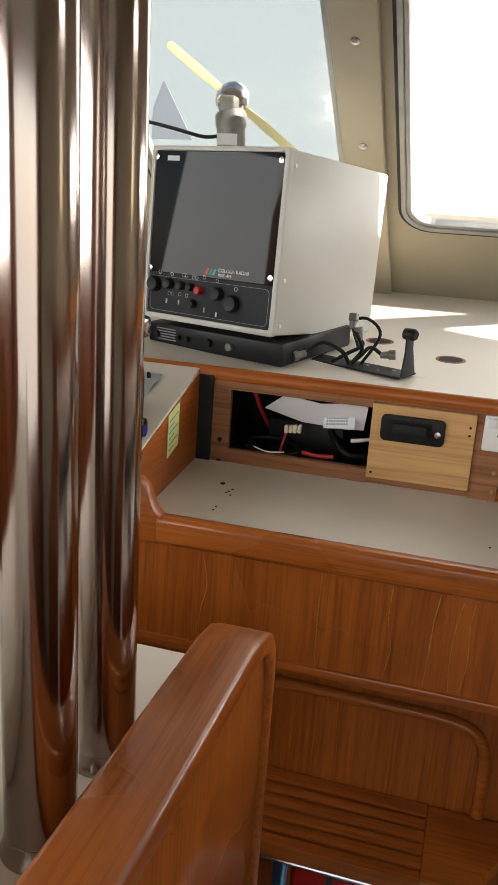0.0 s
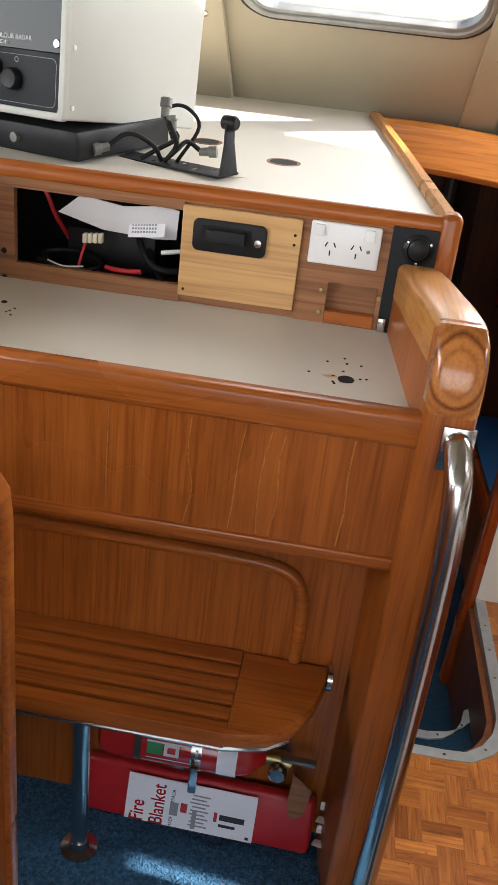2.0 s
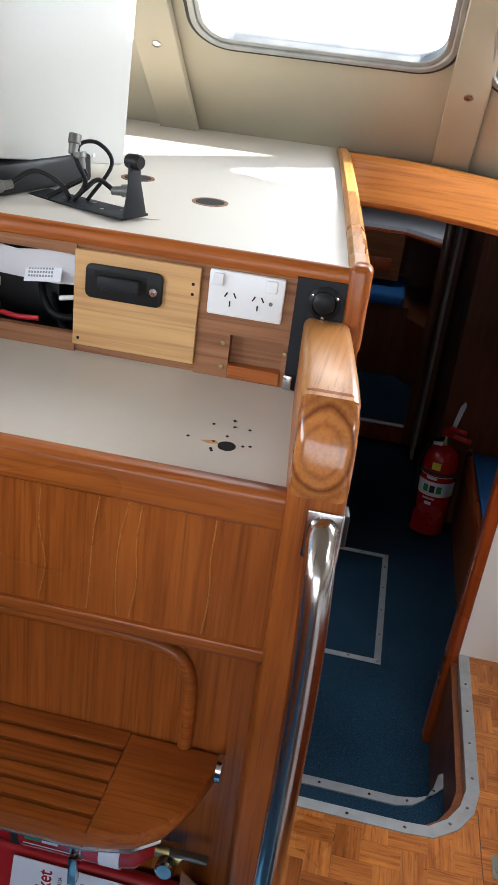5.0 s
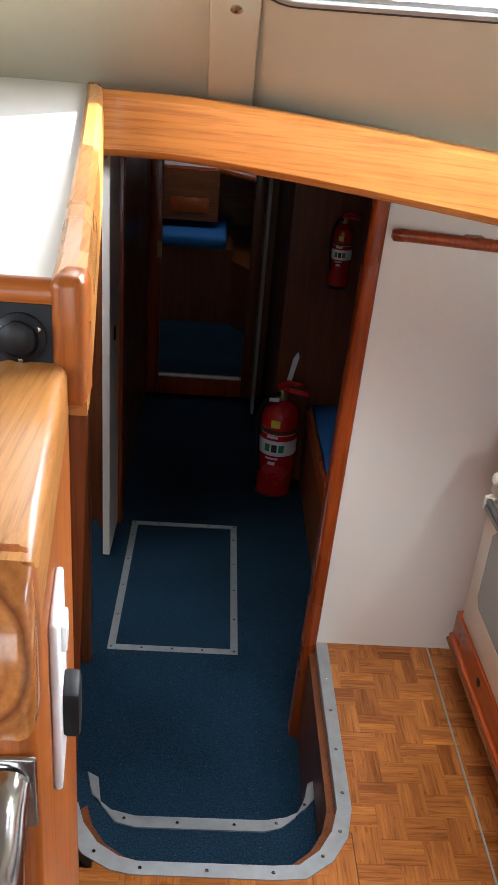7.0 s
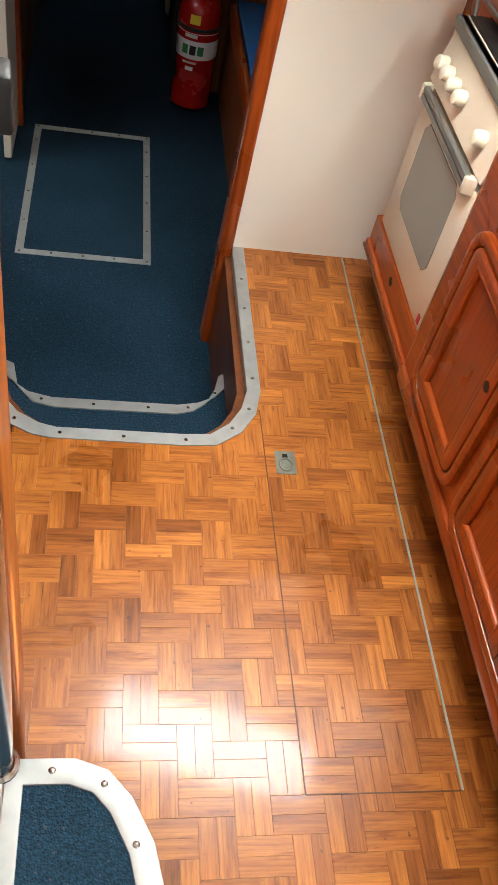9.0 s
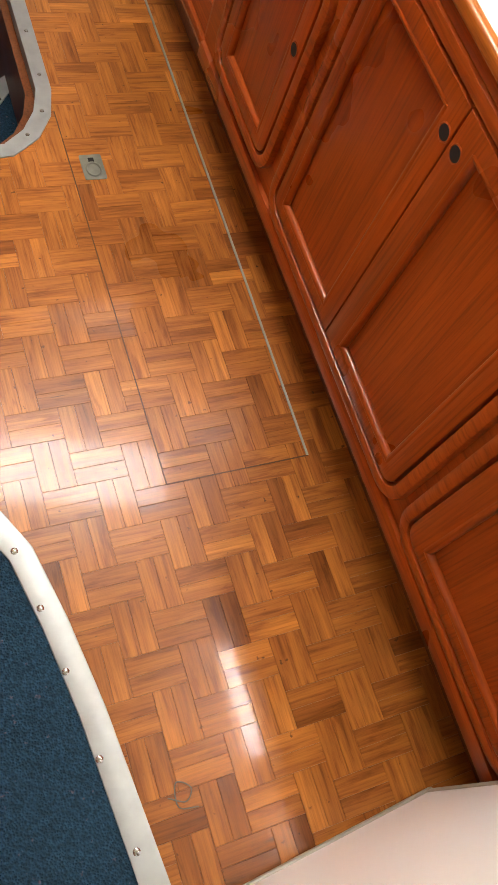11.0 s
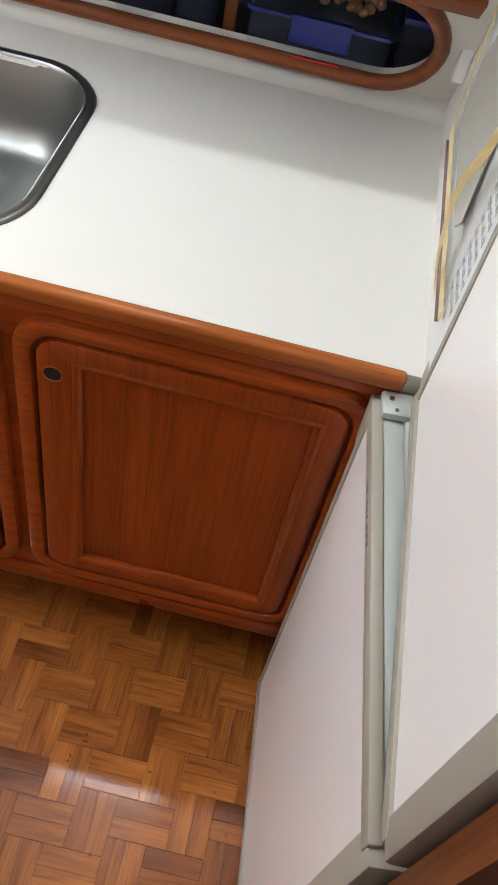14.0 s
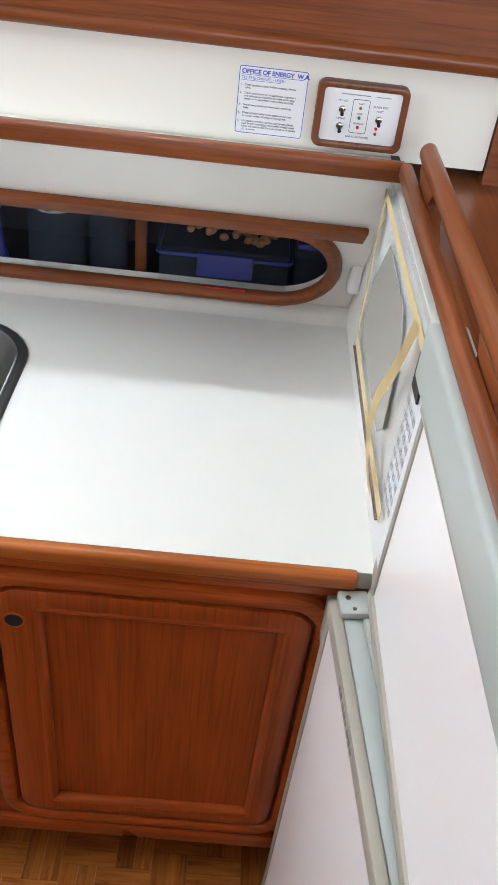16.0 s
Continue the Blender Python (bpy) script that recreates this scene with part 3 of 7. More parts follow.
for y in (0.35, 0.6, 0.85, 1.1, 1.35):
    screw(nose, (0.514, y, HELM + 0.004), (0, 0, 1), 0.005)

STEP = [(0.50, 1.535), (0.62, 1.535), (0.674, 1.515), (0.713, 1.472), (0.748, 1.402), (0.776, 1.274), (0.799, 1.129), (0.826, 0.869), (0.832, 0.80), (0.84, 0.70), (0.5, 0.70)]


def inset(pts, d):
    c = []
    n = len(pts)
    for i in range(n):
        p0, p1, p2 = (Vector((*pts[k % n], 0)) for k in (i - 1, i, i + 1))
        e0, e1 = (p1 - p0).normalized(), (p2 - p1).normalized()
        n0, n1 = Vector((e0.y, -e0.x, 0)), Vector((e1.y, -e1.x, 0))
        bis = (n0 + n1).normalized()
        k = d / max(0.35, bis.dot(n0))
        c.append((p1.x + bis.x * k, p1.y + bis.y * k))
    return c


sd = thing("side_step", "carpeted side step with a rounded corner and aluminium nosing", "step", (0.65, 1.1, 0))
part("riser", prism(inset(STEP, 0.012), 0.0, TREAD - 0.03, "z"), DARK, sd, "dark timber riser")
part("carpet", prism(inset(STEP, 0.04), TREAD - 0.03, TREAD - 0.001, "z"), CARPET_DARK, sd, "navy flecked carpet")
part("nosing", ring(STEP, inset(STEP, 0.042), TREAD - 0.03, TREAD + 0.003, "z", None, None, 0.003), ALU, sd, "worn aluminium nosing", 30)
for x, y in ((0.585, 1.515), (0.668, 1.492), (0.719, 1.40), (0.738, 1.30), (0.753, 1.195), (0.771, 1.058), (0.791, 0.921)):
    screw(sd, (x, y, TREAD + 0.003), (0, 0, 1), 0.006)

# companionway well: its curb, lower tread, floor and walls
WELL = [(0.325, 2.60), (0.35, 2.53), (0.40, 2.47), (0.47, 2.432), (0.52, 2.422), (0.86, 2.419), (0.94, 2.425), (1.01, 2.475), (1.055, 2.545), (1.075, 2.63), (1.078, 3.285)]
WELL_IN = [(0.365, 2.62), (0.388, 2.56), (0.43, 2.505), (0.485, 2.470), (0.53, 2.458), (0.86, 2.457), (0.925, 2.462), (0.978, 2.503), (1.015, 2.56), (1.036, 2.63), (1.04, 3.285)]


def strip_of(outer, inner, lo, hi, bm=None):
    b = bmesh.new()
    rows = [[b.verts.new((*p, h)) for p in pts] for pts, h in ((outer, lo), (outer, hi), (inner, hi), (inner, lo))]
    n = len(outer)
    for k in range(4):
        for i in range(n - 1):
            b.faces.new((rows[k][i], rows[k][i + 1], rows[(k + 1) % 4][i + 1], rows[(k + 1) % 4][i]))
    for i in (0, n - 1):
        b.faces.new([r[i] for r in rows])
    return joined(b, bm)


nw = thing("well_nosing", "aluminium nosing round the companionway well", "step edge", (0.7, 2.43, 0))
part("strip", strip_of(WELL, WELL_IN, -0.03, 0.004), ALU, nw, "", 30)
for x, y in ((0.362, 2.555), (0.425, 2.48), (0.54, 2.440), (0.70, 2.438), (0.86, 2.438), (0.985, 2.487), (1.036, 2.56), (1.056, 2.68), (1.056, 2.83), (1.057, 2.98), (1.058, 3.12)):
    screw(nw, (x, y, 0.004), (0, 0, 1), 0.005)
b = strip_of([(p[0] - 0.0, p[1]) for p in WELL_IN], [(p[0] * 0.94 + 0.69 * 0.06, p[1] * 0.97 + 2.9 * 0.03 + 0.01) for p in WELL_IN], -0.43, -0.03)
structure("well_wall", b, DARK, "dark timber lining of the companionway well", "wall", 40)
TR = [(x, y + 0.034) for x, y in ((0.30, 2.44), (1.05, 2.44), (1.05, 2.86), (1.02, 2.80), (0.985, 2.755), (0.93, 2.725), (0.87, 2.712), (0.50, 2.712), (0.43, 2.73), (0.37, 2.78), (0.34, 2.85), (0.30, 2.9))]
ls = thing("lower_step", "navy carpeted companionway tread with aluminium nosing", "step", (0.7, 2.6, LOW))
part("carpet", prism(TR, LOW, LOWTREAD, "z"), CARPET_DARK, ls, "navy carpet")
EDGE = [(x, y + 0.034) for x, y in ((1.035, 2.87), (1.02, 2.80), (0.985, 2.755), (0.93, 2.725), (0.87, 2.712), (0.50, 2.712), (0.43, 2.73), (0.37, 2.78), (0.345, 2.86))]
EDGE_IN = [(x, y + 0.034) for x, y in ((1.0, 2.845), (0.985, 2.785), (0.955, 2.725), (0.915, 2.69), (0.865, 2.675), (0.505, 2.675), (0.445, 2.69), (0.40, 2.745), (0.38, 2.84))]
part("nosing", strip_of(EDGE, EDGE_IN, LOWTREAD - 0.02, LOWTREAD + 0.005), ALU, ls, "aluminium nosing", 30)
for x, y in ((0.47, 2.737), (0.62, 2.728), (0.78, 2.728), (0.9, 2.737), (0.985, 2.804)):
    screw(ls, (x, y, LOWTREAD + 0.005), (0, 0, 1), 0.005)
structure("floor_low", box(0.0, 1.75, 2.7, 6.5, LOW - 0.05, LOW), CARPET_DARK, "navy carpet of the companionway floor", "carpet")

# companionway walls, ceiling and the forward cabin's bulkhead
b = box(0.14, 0.215, 2.62, 3.55, LOW, 1.58)
box(0.14, 0.215, 4.55, 6.3, LOW, 1.58, bm=b)
box(0.14, 0.215, 3.55, 4.55, 1.35, 1.58, bm=b)
structure("wall_passage_port", b, DARK, "dark varnished timber passage wall", "wall")
structure("wall_passage_back", box(-0.6, -0.55, 3.4, 4.7, LOW, 1.58), DARK, "dark timber beyond the side door", "wall")
# Cabin ends added to block the bright backdrop seen through the doorway.
b = box(-0.6, 0.138, 4.62, 4.68, LOW, 1.565)
box(-0.6, 0.138, 3.36, 3.42, LOW, 1.565, bm=b)
structure("wall_cabin_port", b, DARK, "added dark timber ends closing off the side cabin", "wall")
structure("ceiling_passage", box(-0.6, 2.3, 3.0, 9.0, 1.56, 1.60), DARK_X, "dark timber passage ceiling", "ceiling")
b = box(0.14, 0.285, 6.28, 6.34, LOW, 1.565)
box(0.86, 1.75, 6.28, 6.34, LOW, 1.47, bm=b)
box(0.285, 0.86, 6.28, 6.34, LOW, -0.30, bm=b)
structure("wall_forward", b, DARK, "dark timber bulkhead with the forward doorway", "wall")
structure("floor_forward", box(-0.6, 2.3, 6.34, 9.0, LOW - 0.0, -0.36), CARPET_DARK, "navy carpet of the forward cabin", "carpet")
structure("wall_forward_end", box(-0.6, 2.3, 9.0, 9.05, LOW, 1.58), DARK_X, "dark timber end of the forward cabin", "wall")
structure("wall_passage_starboard", box(1.70, 1.76, 3.3, 6.3, LOW, 1.58), DARK, "dark timber hull side of the seat niche", "wall")
structure("bulkhead_niche", box(0.985, 1.70, 5.15, 5.21, LOW, 1.565), DARK, "dark timber bulkhead behind the seat niche", "wall")
structure("wall_niche_side", box(0.985, 1.03, 5.21, 6.28, LOW, 1.565), DARK, "dark timber passage wall forward of the niche", "wall")

# Sides added to keep outside light from leaking into the forward cabin.
structure("wall_forward_port", box(-0.65, -0.6, 4.6, 9.05, LOW, 1.58), DARK, "added dark timber side closing the forward cabin to port", "wall")
structure("wall_forward_starboard", box(2.3, 2.35, 3.3, 9.05, LOW, 1.58), DARK, "added dark timber side closing the hull to starboard", "wall")
# white galley bulkhead beside the companionway, with its varnished post
LEAN = Matrix(((1, 0, 0.02, 0), (0, 1, 0, 0), (0, 0, 1, 0), (0, 0, 0, 1)))
structure("wall_galley", prism([(1.041, -0.006), (2.30, -0.006), (2.30, 1.62), (1.073, 1.62)], 3.29, 3.34, "y"), WHITEWALL, "white laminate galley bulkhead", "wall")
structure("wall_galley_low", box(1.03, 1.70, 3.292, 3.338, LOW, -0.06), DARK, "dark timber below the galley bulkhead", "wall")
pst = single("companionway_post", prism(rounded(0.998, 1.042, 3.27, 3.345, 0.014, 4), LOW, 1.55, "z", 0, None, LEAN), RED, "varnished red teak post at the companionway", "post")

# header beam over the companionway
HB = [(p.x, p.y) for p in curve_points([(0.362, 2.95, 0), (0.45, 2.965, 0), (0.66, 2.935, 0), (0.9, 2.86, 0), (1.2, 2.73, 0), (1.55, 2.55, 0), (1.8, 2.40, 0)], 30)]
hdr = bmesh.new()
sec = []
for i, (x, y) in enumerate(HB):
    d = (Vector((*HB[min(i + 1, len(HB) - 1)], 0)) - Vector((*HB[max(i - 1, 0)], 0))).normalized()
    nn = Vector((-d.y, d.x, 0))
    drop = 0.055 * max(0.0, x - 0.5) ** 2 / (max(0.0, x - 0.5) + 0.12) * 1.35
    top, bot = 1.675 - drop, 1.548 - drop
    prof = [(-0.022, bot + 0.006), (-0.028, bot + 0.016), (-0.028, top - 0.012), (-0.016, top), (0.03, top), (0.03, bot), (-0.014, bot)]
    sec.append([hdr.verts.new((x + nn.x * a, y + nn.y * a, z)) for a, z in prof])
for r0, r1 in zip(sec, sec[1:]):
    for k in range(len(r0)):
        j = (k + 1) % len(r0)
        hdr.faces.new((r0[k], r0[j], r1[j], r1[k]))
hdr.faces.new(sec[0]), hdr.faces.new(sec[-1][::-1])
hd = thing("header_beam", "varnished honey-coloured beam above the companionway", "beam", (0.9, 2.85, 1.55))
part("beam", hdr, PALE_BEAM, hd, "", 30)
structure("trim_over_beam", prism([(0.37, 2.98), (0.9, 2.89), (1.8, 2.43), (1.8, 2.7), (0.9, 3.1), (0.37, 3.12)], 1.592, 1.600), VINYL, "beige ledge behind the header beam", "ledge")
# Near-black colour paints the shade under and behind the beam.
structure("wall_above_passage", prism([(0.37, 3.0), (0.66, 2.97), (1.2, 2.77), (1.8, 2.44), (1.8, 2.48), (1.2, 2.81), (0.66, 3.01), (0.37, 3.04)], 1.556, 1.61), HOLE_SHADE, "strip behind the header beam, coloured near-black for shade", "wall")

# ---------------------------------------------------------------- dashboard and chart desk
TOPM = on_plane((0, 1.87, 1.58), (1, 0, 0), (0, 1, 0.085))
dsh = thing("dashboard", "cream laminate dashboard top with teak edging", "dashboard", (0, 2.4, 1.4))
DO = [(-1.69, 0.0), (0.488, 0.0), (0.470, 0.2), (0.366, 1.08), (0.354, 1.22), (-1.69, 1.22)]
part("top", prism(DO, -0.03, 0.0, "z", 0, None, TOPM), CREAM, dsh, "cream laminate top")
# front edging, a rounded bar
part("front_edging", tube([(-0.62, 1.868, 1.576), (0.3, 1.868, 1.576), (0.5, 1.868, 1.576)], 1.0, 16, flat=(0.012, 0.016)), TEAK_X, dsh, "teak front edging", 40)
# raised edging on the companionway side
cs = [(0.501, 1.868), (0.499, 1.9), (0.485, 2.02), (0.434, 2.45), (0.379, 2.88), (0.367, 2.95)]
eb = bmesh.new()
sec = []
for i, (x, y) in enumerate(cs):
    z = dash_z(y)
    dz = -0.125 if i < 3 else -0.115
    prof = [(-0.014, -0.02), (-0.014, 0.010), (-0.008, 0.016), (0.008, 0.016), (0.016, 0.008), (0.018, -0.03), (0.018, dz), (-0.006, dz)]
    sec.append([eb.verts.new((x + a, y, z + h)) for a, h in prof])
for r0, r1 in zip(sec, sec[1:]):
    for k in range(len(r0)):
        j = (k + 1) % len(r0)
        eb.faces.new((r0[k], r0[j], r1[j], r1[k]))
eb.faces.new(sec[0]), eb.faces.new(sec[-1][::-1])
part("side_edging", eb, PALE_Y, dsh, "honey-coloured raised edging", 35)
part("corner", box(0.488, 0.521, 1.850, 1.90, 1.468, 1.598, 0.011, 3), TEAK, dsh, "rounded teak corner block", 40)

# front face of the dashboard with its cut-outs
fc = thing("dash_front", "scraped teak dashboard front with an open cable locker", "panel", (0.1, 1.86, 1.37))
F0, F1 = 1.859, 1.873
for n, dims in (("top_rail", (-0.62, 0.492, F0, F1, 1.563, 1.578)), ("stile", (-0.232, -0.196, F0, F1, 1.372, 1.563)), ("bottom_rail", (-0.196, 0.087, F0, F1, 1.372, 1.428)), ("stile", (0.279, 0.318, F0, F1, 1.372, 1.563)), ("backing", (0.087, 0.279, F0 + 0.004, F1, 1.372, 1.563)), ("panel", (0.318, 0.418, F0, F1, 1.468, 1.563)), ("niche_sill", (0.318, 0.418, F0, F1, 1.372, 1.404)), ("niche_side", (0.318, 0.330, F0, F1, 1.404, 1.468)), ("niche_side", (0.411, 0.418, F0, F1, 1.404, 1.468)), ("niche_back", (0.330, 0.411, F0 + 0.018, F0 + 0.024, 1.39, 1.47))):
    part(n, box(*dims), RAW, fc)
part("head_rail", box(-0.196, 0.087, F0 - 0.002, F1, 1.550, 1.566), RAW, fc)
part("niche_ledge", box(0.331, 0.411, F0 - 0.004, F0 + 0.017, 1.402, 1.422, 0.002), TEAK_X, fc)
for x, z in ((0.320, 1.454), (0.321, 1.417), (0.414, 1.452)):
    screw(fc, (x, F0, z), (0, -1, 0), 0.004, BRASS)
for x, z in ((-0.214, 1.445), (-0.214, 1.40)):
    part("screw_hole", lathe([(0.005, -0.001), (0.005, 0.0006), (0, 0.0006)], Matrix.Translation((x, F0, z)) @ pose(0, 0, 0, 90), 10), HOLE_SHADE, fc)
part("black_strip", box(-0.262, -0.232, F0 - 0.004, F1, 1.372, 1.575), MATTBLACK, fc, "matt black filler strip")
# locker behind the opening, its shade put in as a near-black lining
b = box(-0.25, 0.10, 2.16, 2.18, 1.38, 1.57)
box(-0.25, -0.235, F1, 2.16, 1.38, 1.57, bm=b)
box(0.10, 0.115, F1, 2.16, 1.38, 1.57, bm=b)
structure("locker_lining", b, HOLE_SHADE, "back and sides of the cable locker, coloured near-black for shade", "locker")
structure("locker_floor", box(-0.25, 0.10, F1, 2.16, 1.395, 1.41), HOLE_SHADE, "floor of the cable locker, coloured near-black for shade", "locker")

dk = thing("chart_desk", "cream laminate chart desk with a teak lip", "desk", (0.1, 1.68, 1.36))
part("top", prism([(1.525, desk_z(1.525) - 0.024), (1.525, desk_z(1.525)), (1.872, desk_z(1.872)), (1.872, desk_z(1.872) - 0.024)], -0.36, 0.497, "x"), CREAM, dk, "cream laminate top with screw holes")
part("lip", box(-0.21, 0.484, 1.506, 1.538, 1.352, 1.400, 0.009, 3), TEAK_X, dk, "teak front lip", 40)
LC = [(-0.62, 1.352), (-0.20, 1.352), (-0.20, 1.400), (-0.212, 1.412), (-0.219, 1.432), (-0.226, 1.448), (-0.24, 1.459), (-0.262, 1.462), (-0.62, 1.462)]
part("left_corner", prism(LC, 1.506, 1.538, "y", 0.008), TEAK_X, dk, "curved teak corner", 40)
for x, y, r in ((0.379, 1.652, 0.012), (-0.169, 1.751, 0.005)):
    part("cable_hole", lathe([(r, -0.001), (r, 0.0008), (0, 0.0008)], on_plane((x, y, desk_z(y)), (1, 0, 0), (0, 1, 0.09)), 14), HOLE_SHADE, dk, "dark cable hole")
for x, y in ((0.325, 1.661), (0.349, 1.706), (0.374, 1.725), (0.378, 1.707), (0.399, 1.706), (0.374, 1.678), (0.36, 1.658), (0.399, 1.659), (0.408, 1.662), (0.361, 1.639), (0.363, 1.634), (-0.147, 1.72), (-0.143, 1.73), (-0.15, 1.713), (-0.139, 1.704), (-0.148, 1.648), (-0.148, 1.633)):
    part("screw_hole", lathe([(0.0022, -0.001), (0.0022, 0.0008), (0, 0.0008)], on_plane((x, y, desk_z(y)), (1, 0, 0), (0, 1, 0.09)), 8), HOLE_SHADE, dk)
part("scuff", prism([(-0.022, 0.004), (-0.004, 0.010), (0.002, 0.003), (-0.012, -0.001)], 0.0002, 0.0007, "z", 0, None, on_plane((0.366, 1.652, desk_z(1.652)), (1, 0, 0), (0, 1, 0.09))), PLY, dk, "bare chipped patch")
fs = thing("desk_fascia", "varnished teak fascia below the chart desk", "panel", (0.1, 1.53, 1.16))
part("panel", box(-0.62, 0.484, 1.514, 1.539, 1.176, 1.352), TEAK, fs, "upright-grained teak panel")
rg = random.Random(8)
for x in (-0.42, -0.12, 0.075, 0.19, 0.255, 0.29, 0.31, 0.40):
    wob = [rg.uniform(-0.006, 0.006) for _ in range(4)]
    part("grain_line", tube(curve_points([(x + w, 1.5143, 1.19 + 0.053 * k) for k, w in enumerate(wob)], 16), 0.0011, 6), PALE_X, fs, "pale wavy grain line", 60)
part("bottom_rail", box(-0.62, 0.480, 1.507, 1.545, 1.167, 1.187, 0.004), TEAK_X, fs, "", 40)
structure("wall_helm_front", box(-0.75, 0.487, 1.642, 1.66, HELM, 1.36), TEAK, "varnished teak front of the helm footwell", "wall")
md = curve_points([(-0.62, 1.636, 1.069), (-0.2, 1.636, 1.069), (0.15, 1.636, 1.069), (0.29, 1.636, 1.066), (0.345, 1.636, 1.052), (0.367, 1.636, 1.015), (0.371, 1.636, 0.96), (0.371, 1.636, 0.89)], 48)
single("moulding", tube(md, 0.011, 10), TEAK_X, "rounded teak moulding on the footwell panel", "moulding")

# side cheek of the console, with curved top, and its grab rail
CH = [(1.497, HELM), (1.497, 1.44), (1.502, 1.475), (1.517, 1.50), (1.545, 1.516), (1.60, 1.520), (1.78, 1.517), (1.875, 1.512), (1.875, 0.0), (1.60, 0.0), (1.56, HELM)]
ck = thing("console_cheek", "thick varnished teak cheek at the end of the chart desk", "panel", (0.5, 1.65, 0))
SHEAR = Matrix(((1, -0.118, 0, 0.118 * 1.88), (0, 1, 0, 0), (0, 0, 1, 0), (0, 0, 0, 1)))
part("cheek", prism(CH, 0.4335, 0.4995, "x", 0.011, None, SHEAR, 3), TEAK, ck, "", 40)
part("cap", prism([(1.536, 1.45), (1.536, 1.5135), (1.56, 1.5185), (1.60, 1.5205), (1.78, 1.518), (1.872, 1.513), (1.872, 1.45)], 0.4329, 0.5001, "x", 0.011, None, SHEAR, 3), PALE_Y, ck, "paler honey-coloured arm cap", 40)
EB = [(1.4962, 1.408), (1.4962, 1.44), (1.5012, 1.4755), (1.5165, 1.5008), (1.536, 1.5138), (1.536, 1.408)]
part("end_block", prism(EB, 0.4331, 0.4999, "x", 0.0112, None, SHEAR, 3), ENDRINGS, ck, "honey end-grain block with dark growth rings", 40)
structure("wall_console_side", prism([(0.40, 1.876), (0.463, 1.876), (0.445, 1.94), (0.36, 2.03), (0.325, 2.45), (0.29, 2.95), (0.25, 2.95), (0.25, 2.62), (0.28, 2.3)], LOW, 1.55, "z", 0, None, Matrix(((1, 0, 0.038, 0), (0, 1, 0, 0), (0, 0, 1, 0), (0, 0, 0, 1)))), DARK, "dark timber side of the console along the companionway", "wall")
gr = thing("grab_rail", "polished stainless grab rail on the console cheek", "grab rail", (0.51, 1.46, HELM))
rl = curve_points([(0.524, 1.492, 1.375), (0.525, 1.474, 1.369), (0.528, 1.448, 1.338), (0.532, 1.438, 1.26), (0.534, 1.437, 1.12), (0.532, 1.437, 0.85), (0.527, 1.437, 0.62), (0.524, 1.437, HELM + 0.02)], 40)
part("rail", tube(rl, 0.0175, 18), STEEL, gr, "", 40)
part("top_plate", box(0.503, 0.545, 1.4915, 1.4965, 1.337, 1.397, 0.0024), STEEL, gr, "", 40)
screw(gr, (0.524, 1.4915, 1.386), (0, -1, 0), 0.007)
part("foot", lathe([(0.026, 0), (0.026, 0.004), (0.02, 0.008), (0.018, 0.03)], Matrix.Translation((0.524, 1.437, HELM)), 20), STEEL, gr, "", 40)

# footrest
FRZ = 0.887
FR = [(0.285, 1.447), (0.315, 1.450), (0.352, 1.462), (0.385, 1.49), (0.412, 1.54), (0.428, 1.60), (0.430, 1.64), (0.285, 1.64)]
fr = thing("footrest", "slatted teak footrest on a steel leg", "footrest", (0, 1.55, HELM))
SLOTS = (1.475, 1.507, 1.538, 1.571, 1.603)
edges = [1.447] + [e for y in SLOTS for e in (y - 0.0032, y + 0.0032)] + [1.64]
for k in range(0, 12, 2):
    part("slat", box(-0.70, 0.287, edges[k], edges[k + 1], FRZ - 0.03, FRZ, 0.003, 2), TEAK_X, fr, "", 40)
for y in SLOTS:
    part("groove", box(-0.70, 0.285, y - 0.005, y + 0.005, FRZ - 0.03, FRZ - 0.009), DARK_X, fr)
part("end_board", prism(FR, FRZ - 0.03, FRZ + 0.0006, "z", 0.009), TEAK_X, fr, "rounded solid end", 40)
part("edge_strip", tube([(-0.7, 1.453, FRZ - 0.032), (0.285, 1.453, FRZ - 0.032), (0.345, 1.466, FRZ - 0.032), (0.378, 1.492, FRZ - 0.032)], 0.006, 8), STEEL, fr, "", 40)
part("leg", tube([(0.052, 1.516, HELM), (0.052, 1.516, FRZ - 0.03)], 0.0145, 18), STEEL, fr, "polished steel leg", 40)
part("flange", lathe([(0.032, 0), (0.032, 0.004), (0.018, 0.009), (0.015, 0.02)], Matrix.Translation((0.052, 1.516, HELM)), 20), STEEL, fr, "", 40)
part("hinge_plate", prism(rounded(1.592, 1.632, 0.865, 0.905, 0.018, 5), 0.428, 0.436, "x"), STEEL, fr, "steel end bracket", 40)

# bright overcast sky beyond the windscreen
SKYCARD = bpy.data.materials.new("bright_haze")
SKYCARD.use_nodes = True
SKYCARD.node_tree.nodes.remove(SKYCARD.node_tree.nodes["Principled BSDF"])
em = node(SKYCARD, "ShaderNodeEmission", Strength=0.52)
nz = node(SKYCARD, "ShaderNodeTexNoise", Scale=0.16, Detail=5, Roughness=0.55)
tie(SKYCARD, mapped(SKYCARD, (1, 1, 1.6)), nz.inputs["Vector"])
sx = SKYCARD.node_tree.nodes.new("ShaderNodeSeparateXYZ")
tie(SKYCARD, mapped(SKYCARD, (0.022, 1, 1)), sx.inputs[0])
mm = SKYCARD.node_tree.nodes.new("ShaderNodeMath")
mm.operation = "MULTIPLY_ADD"
mm.inputs[1].default_value = 0.55
